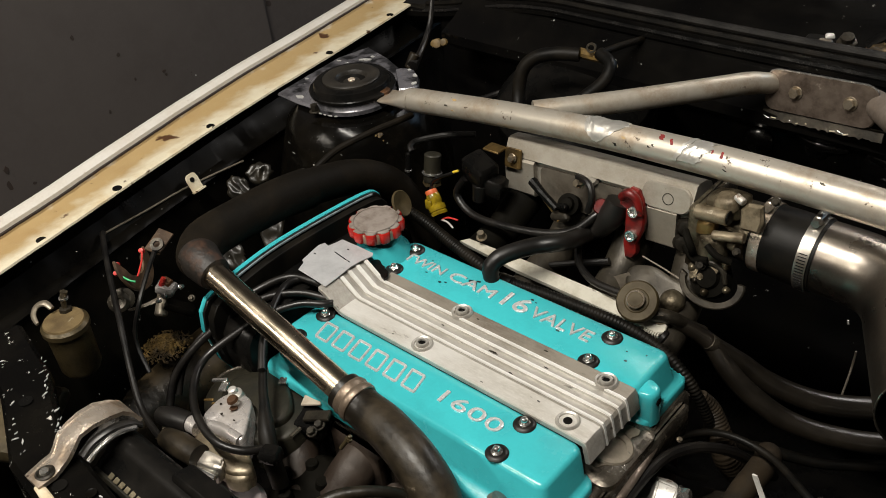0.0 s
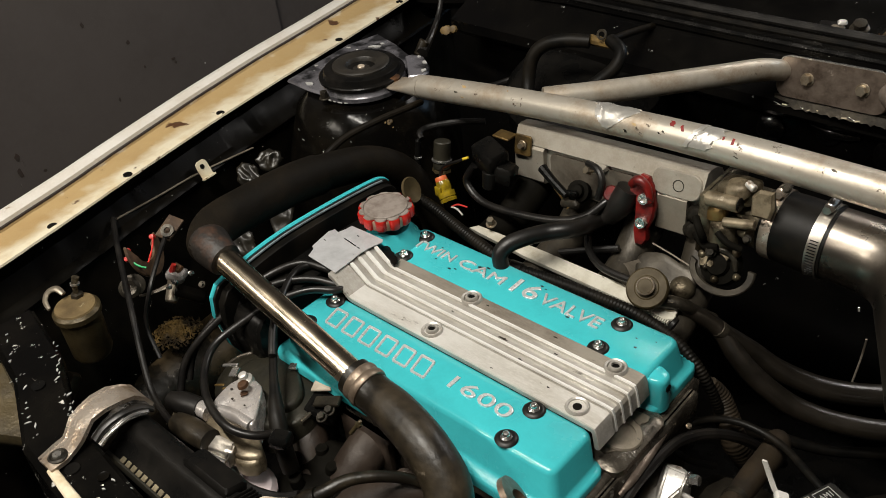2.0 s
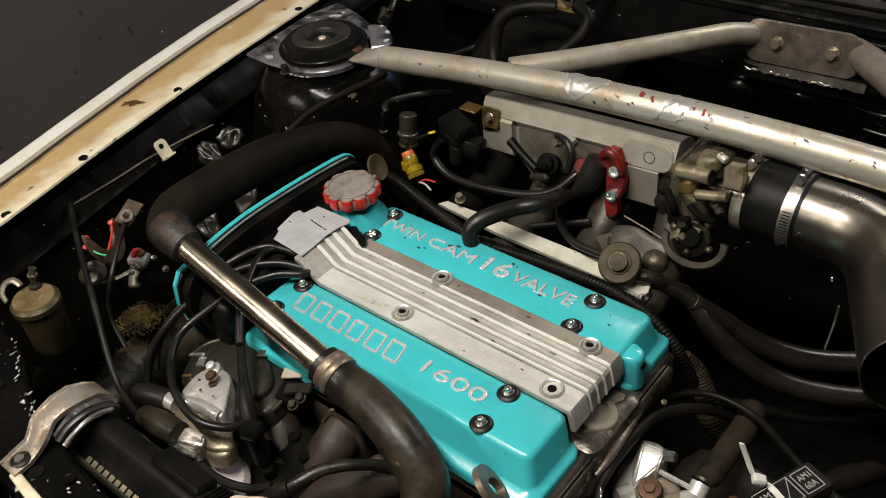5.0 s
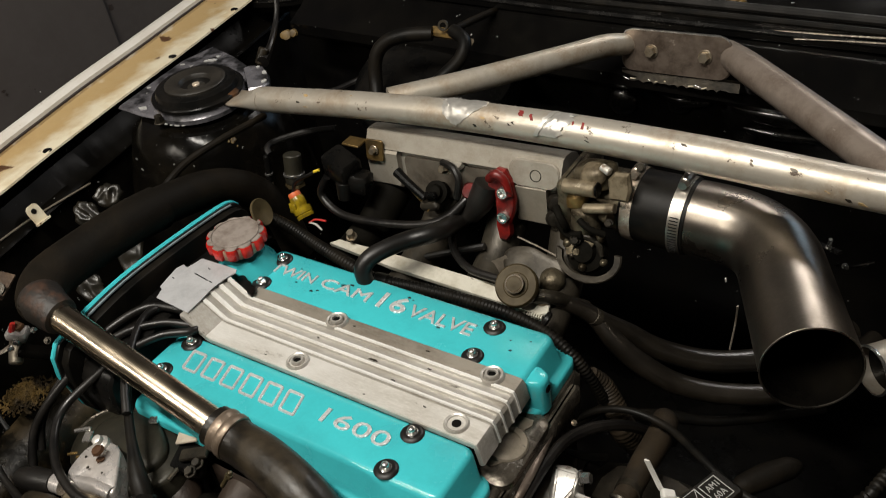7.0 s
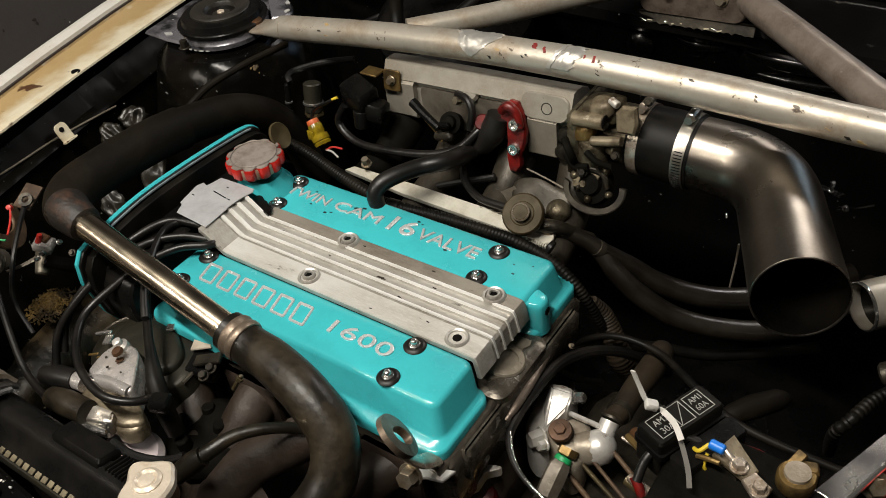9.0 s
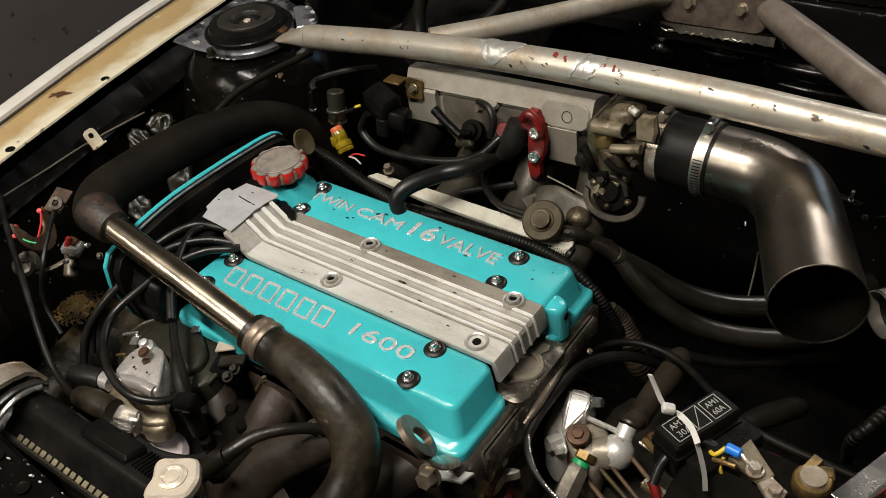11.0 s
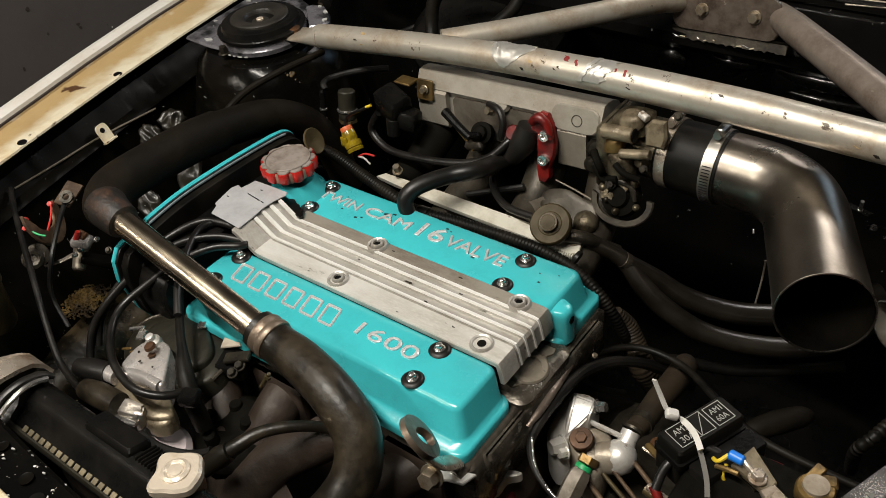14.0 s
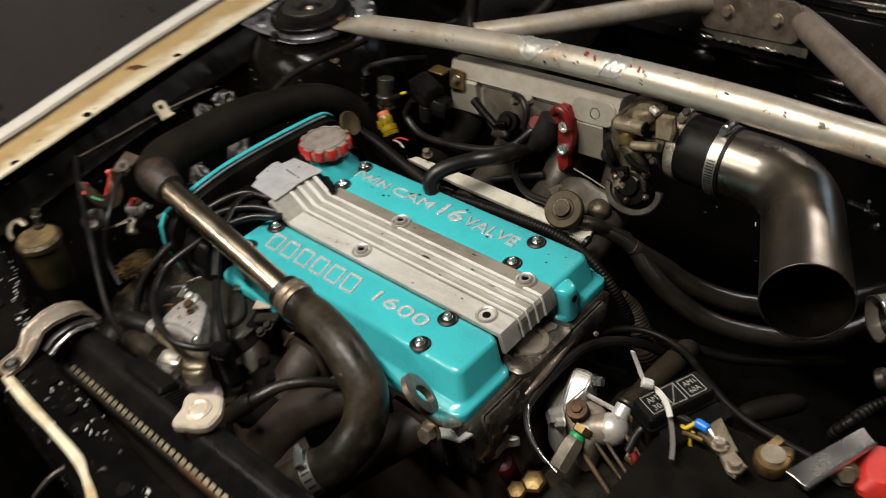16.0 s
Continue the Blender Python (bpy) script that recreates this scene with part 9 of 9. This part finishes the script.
lathe(bm, [(0.0090, 0.0), (0.0088, 0.003), (0.005, 0.0036), (0, 0.0032)], Vector((0.474, -0.027, 0.888)) + V(0, 0, 0.012), (0, 0, 1), 18)
part("post", bm, STAINALLOY, post, "dull grey lead post")
bm = B()
box(bm, (0.476, -0.019, 0.897), (0.020, 0.011, 0.008), 0.002, pose(0, 0, 0, 0, 0, 20))
part("lug", bm, BRASS, post)
bm = B()
box(bm, (0.47, -0.017, 0.9), (0.008, 0.016, 0.004), 0.001, pose(0, 0, 0, 20, 0, -20))
part("tab", bm, BRASS, post)
hold = thing("battery_hold_down", (0.5, -0.002, 0.9), "bright bent steel battery hold-down plate", "hold-down")
bm = B()
pp = [Vector(p) for p in ((0.488, -0.038, 0.905), (0.515, 0.031, 0.905), (0.526, 0.023, 0.905), (0.504, -0.042, 0.905))]
prism(bm, [(p.x, p.y) for p in pp], 0.002, Matrix.Translation((0, 0, 0.904)), 0.0005)
part("plate", bm, POLISH, hold, "bright steel plate")
bm = B()
sweep(bm, [(0.505, -0.043, 0.905), (0.527, 0.022, 0.905)], 0.002, 8, 1)
part("folded_edge", bm, CHROME, hold)
bm = B()
hexbolt(bm, (0.519, -0.007, 0.895), (0.3, -0.5, 0.5), 0.007, 0.006, 0.010)
part("bolt", bm, ZINC, hold)
bm = B()
box(bm, Vector((0.537, 0.011, 0.885)), (0.030, 0.045, 0.030), 0.008, pose(0, 0, 0, 0, 0, 20))
solid("terminal_cover", bm, REDWIRE, "bright red plastic battery terminal cover", "terminal cover")

# fuse box with its marked lid
fuse = thing("fusible_link_box", (0.39, -0.026, 0.87), "black fusible link box with white markings", "fuse box")
fo = Vector((0.3885, -0.0208, 0.905))
m = axes(fo, (0.38, 0.92, 0), (-0.92, 0.38, 0))
bm = B()
loft(bm, [[m @ Vector(p) for p in ring] for ring in (rrect(-0.0312, 0.0312, -0.0128, 0.0128, 0.003, -0.036), rrect(-0.0312, 0.0312, -0.0128, 0.0128, 0.003, -0.002), rrect(-0.0298, 0.0298, -0.0114, 0.0114, 0.0025, 0.0))])
part("box", bm, CONDUIT, fuse)
bm = B()
loft(bm, [[m @ Vector(p) for p in ring] for ring in (rrect(-0.0325, 0.0325, -0.0150, 0.0140, 0.003, -0.016), rrect(-0.0325, 0.0325, -0.0150, 0.0140, 0.003, -0.011))])
part("lid_rim", bm, PLASTIC, fuse)
bm = B()
loft(bm, [[m @ Vector(p) for p in ring] for ring in (rrect(-0.026, 0.034, -0.034, -0.0152, 0.003, -0.036), rrect(-0.026, 0.034, -0.034, -0.0152, 0.003, -0.013), rrect(-0.025, 0.033, -0.033, -0.0162, 0.003, -0.0115))])
part("side_cover", bm, PLASTIC, fuse)
WHITEINK = mat("white_print", (0.25, 0.25, 0.235), 0.6, 0, (0.42, 0.42, 0.40), 300, 0.4, 0.7, 0.0, 300)


def outline_frame(bm, x0, x1, y0, y1, w=0.0007):
    for a, b in (((x0, y0), (x1, y0)), ((x1, y0), (x1, y1)), ((x1, y1), (x0, y1)), ((x0, y1), (x0, y0))):
        line_bar(bm, a, b, w)


def line_bar(bm, a, b, w=0.0007):
    a, b = V(*a, 0), V(*b, 0)
    d = (b - a).normalized() * w / 2
    s = V(-d.y, d.x, 0)
    q = [a - d + s, a - d - s, b + d - s, b + d + s]
    loft(bm, [[m @ (p + V(0, 0, h)) for p in q] for h in (-0.0002, 0.0004)])


bm = B()
outline_frame(bm, -0.0250, -0.0065, -0.0085, 0.0100, 0.0005)
outline_frame(bm, 0.0095, 0.0248, -0.0088, 0.0094, 0.0005)
line_bar(bm, (-0.0065, -0.0085), (0.0060, -0.0090), 0.0004)
line_bar(bm, (0.0060, -0.0090), (0.0062, 0.0100), 0.0005)
line_bar(bm, (-0.0065, 0.0100), (0.0062, 0.0100), 0.0004)
line_bar(bm, (0.0062, 0.0098), (-0.0060, -0.0082), 0.0005)
part("print_frame", bm, WHITEINK, fuse, "thin white printed frame")
for words, x0, x1, y0, y1 in (("AM2", -0.0222, -0.0095, 0.0018, 0.0072), ("30A", -0.0215, -0.0098, -0.0062, -0.0008), ("AM1", 0.0118, 0.0225, 0.0015, 0.0066), ("60A", 0.0122, 0.0222, -0.0062, -0.0010)):
    bm = fit_text(words, x0, x1, y0, y1, 0.0002, 0.0004, -0.010)
    bm.transform(m)
    part("print", bm, WHITEINK, fuse, "white printed letters")
tie = thing("cable_tie", (0.365, -0.025, 0.905), "white nylon cable tie round the fuse box", "cable tie")


def ribbon(bm, pts, w, t, side, steps=5):
    line = curve_points(pts, steps)
    s = Vector(side).normalized()
    rings = []
    for i, p in enumerate(line):
        d = (line[min(i + 1, len(line) - 1)] - line[max(i - 1, 0)]).normalized()
        q = (s - d * s.dot(d)).normalized()
        nn = d.cross(q)
        rings.append([p + q * a * w / 2 + nn * b * t / 2 for a, b in ((-1, -1), (1, -1), (1, 1), (-1, 1))])
    return loft(bm, rings)


bm = B()
ribbon(bm, [(0.351, -0.022, 0.932), (0.357, -0.023, 0.92), (0.365, -0.026, 0.91), (0.375, -0.026, 0.908), (0.3885, -0.033, 0.908), (0.3985, -0.043, 0.906)], 0.0044, 0.0014, (1, -0.3, 0.1))
part("strap", bm, NYLON, tie)
# Lower strap lies in shade, painted here by the greyer nylon.
bm = B()
ribbon(bm, [(0.3955, -0.038, 0.900), (0.4025, -0.047, 0.899), (0.4105, -0.059, 0.898), (0.4165, -0.071, 0.897)], 0.0036, 0.0014, (1, 0.6, 0.1))
part("strap", bm, TIEGREY, tie)
bm = B()
box(bm, (0.369, -0.028, 0.911), (0.0095, 0.0075, 0.0065), 0.0012, pose(0, 0, 0, 0, 20, 30))
part("head", bm, NYLON, tie)
# wires and pipes below the fuse box
for pts, r, mt, lab in (([(0.394, -0.039, 0.86), (0.379, -0.022, 0.85), (0.358, -0.004, 0.83), (0.342, 0.009, 0.82)], 0.0055, RUST, "rust-brown pipe below the fuse box"),
                        ([(0.290, 0.024, 0.740), (0.306, 0.015, 0.740), (0.360, -0.014, 0.740)], 0.0020, OXIDE, "rust-brown rod below the fuse box"),
                        ([(0.280, 0.020, 0.735), (0.295, 0.012, 0.735), (0.345, -0.012, 0.735)], 0.0022, CANISTER, "oily brass rod below the fuse box"),
                        ([(0.300, 0.040, 0.745), (0.315, 0.032, 0.745), (0.365, 0.003, 0.745)], 0.0024, OXIDE, "rust-brown rod below the fuse box"),
                        ([(0.276, 0.006, 0.728), (0.291, -0.002, 0.728), (0.339, -0.027, 0.728)], 0.0026, OXIDE, "rust-brown rod below the fuse box"),
                        ([(0.322, 0.028, 0.780), (0.347, 0.022, 0.780)], 0.0016, STRAP, "thin worn steel rod below the fuse box"),
                        ([(0.350, -0.0225, 0.800), (0.382, -0.030, 0.800)], 0.0050, CANISTER, "tan metal tube end below the fuse box"),
                        ([(0.238, -0.021, 0.790), (0.248, -0.035, 0.785), (0.260, -0.045, 0.780), (0.275, -0.052, 0.775), (0.296, -0.057, 0.770)], 0.0013, CHROME, "thin beaded steel chain beside the thermostat"),
                        ([(0.354, -0.026, 0.81), (0.377, -0.035, 0.815), (0.395, -0.046, 0.82)], 0.0035, STRAP, "dull metal pipe below the fuse box"),
                        ([(0.341, -0.004, 0.83), (0.358, -0.015, 0.835), (0.368, -0.022, 0.84)], 0.003, BRASS, "thin brass pin below the fuse box"),
                        ([(0.398, -0.028, 0.89), (0.393, -0.044, 0.885), (0.394, -0.056, 0.875), (0.393, -0.067, 0.86)], 0.003, OLDRUB, "thin brown wire by the fuse box"),
                        ([(0.403, -0.028, 0.89), (0.401, -0.048, 0.885), (0.401, -0.058, 0.875)], 0.0026, REDWIRE, "thin red wire by the fuse box"),
                        ([(0.377, -0.067, 0.872), (0.378, -0.053, 0.884), (0.387, -0.036, 0.892), (0.401, -0.028, 0.892), (0.412, -0.028, 0.888)], 0.0036, CABLE, "black cable across the fuse box"),
                        ([(0.429, 0.004, 0.86), (0.441, 0.009, 0.855), (0.448, 0.008, 0.85)], 0.005, DARKRED, "dark red sleeved cable"),
                        ([(0.361, -0.034, 0.826), (0.367, -0.038, 0.821), (0.371, -0.041, 0.816)], 0.0040, DARKRED, "dark red connector body"),
                        ([(0.472, 0.148, 0.72), (0.475, 0.119, 0.78), (0.484, 0.122, 0.8), (0.494, 0.152, 0.8), (0.507, 0.173, 0.8)], 0.006, CONDUIT, "dark corrugated hose by the battery")):
    bm = B()
    sweep(bm, pts, r, 12, 5, pitch=0.006 if "corrugated" in lab else 0.0026 if "beaded" in lab else 0.0, depth=0.0012 if "corrugated" in lab else 0.0005)
    solid("pipe_run" if r > 0.005 else "loose_wire", bm, mt, lab, "pipe" if r > 0.005 else "wire")
stub = thing("side_pipe", (0.47, 0.26, 0.79), "dull silver pipe end beside the intake elbow", "pipe")
bm = B()
sweep(bm, [(0.4575, 0.240, 0.819), (0.478, 0.2605, 0.8195), (0.520, 0.3025, 0.820), (0.60, 0.38, 0.82)], 0.0232, 32, 1, caps=False, hollow=0.0016)
part("tube", bm, BAR, stub)
# Black core; the darkness inside this pipe is painted the same way.
bm = B()
cyl(bm, (0.466, 0.2485, 0.819), (0.60, 0.38, 0.82), 0.0215, segs=28)
part("bore", bm, GREASE, stub, "inside of the pipe with its shade as a black lining")
bm = B()
lathe(bm, [(0.0225, -0.0006), (0.0238, -0.0004), (0.0240, 0.0010), (0.0236, 0.0022)], (0.4575, 0.240, 0.819), (0.7, 0.7, 0.0), 32)
part("rim", bm, CHROME, stub, "bright cut rim")
bm = B()
cyl(bm, (0.496, 0.125, 0.86), (0.504, 0.128, 0.865), 0.010, segs=18, bev=0.002)
solid("round_knob", bm, GRIMY, "dull round metal knob near the battery", "knob")
for p, d, ln in (((0.382, 0.409, 0.812), (0.1, -0.3, 1), 0.014), ((0.405, 0.373, 0.822), (0.3, -0.8, 0.5), 0.009), ((0.315, 0.272, 0.855), (0.3, -0.6, -0.5), 0.003)):
    bm = B()
    hexbolt(bm, p, d, 0.0024 if ln > 0.005 else 0.0012, ln, 0.0034 if ln > 0.005 else 0.0015)
    solid("panel_stud", bm, CHROME, "small bright stud on the dark panel", "stud")
bm = B()
sweep(bm, [(0.315, 0.33, 0.771), (0.314, 0.33, 0.742), (0.311, 0.33, 0.705)], 0.0012, 8, 3)
solid("loose_wire", bm, STRAP, "thin pale wire hanging below the intake elbow", "wire")
for pts in ([(0.356, 0.43, 0.80), (0.376, 0.42, 0.805), (0.395, 0.405, 0.812)], [(0.395, 0.40, 0.80), (0.412, 0.385, 0.815), (0.432, 0.38, 0.83)]):
    bm = B()
    sweep(bm, pts, 0.004, 8, 3, squash=0.5)
    solid("stud_bracket", bm, GLOSS, "small black bracket on the dark panel", "bracket")
bm = B()
sweep(bm, [(0.372, 0.157, 0.698), (0.377, 0.163, 0.699), (0.393, 0.184, 0.699), (0.410, 0.204, 0.698), (0.418, 0.214, 0.694)], [0.004, 0.0105, 0.0125, 0.0110, 0.004], 22, 4)
solid("gearbox_breather", bm, FOAM, "dull oily cylinder low beside the battery", "cylinder")
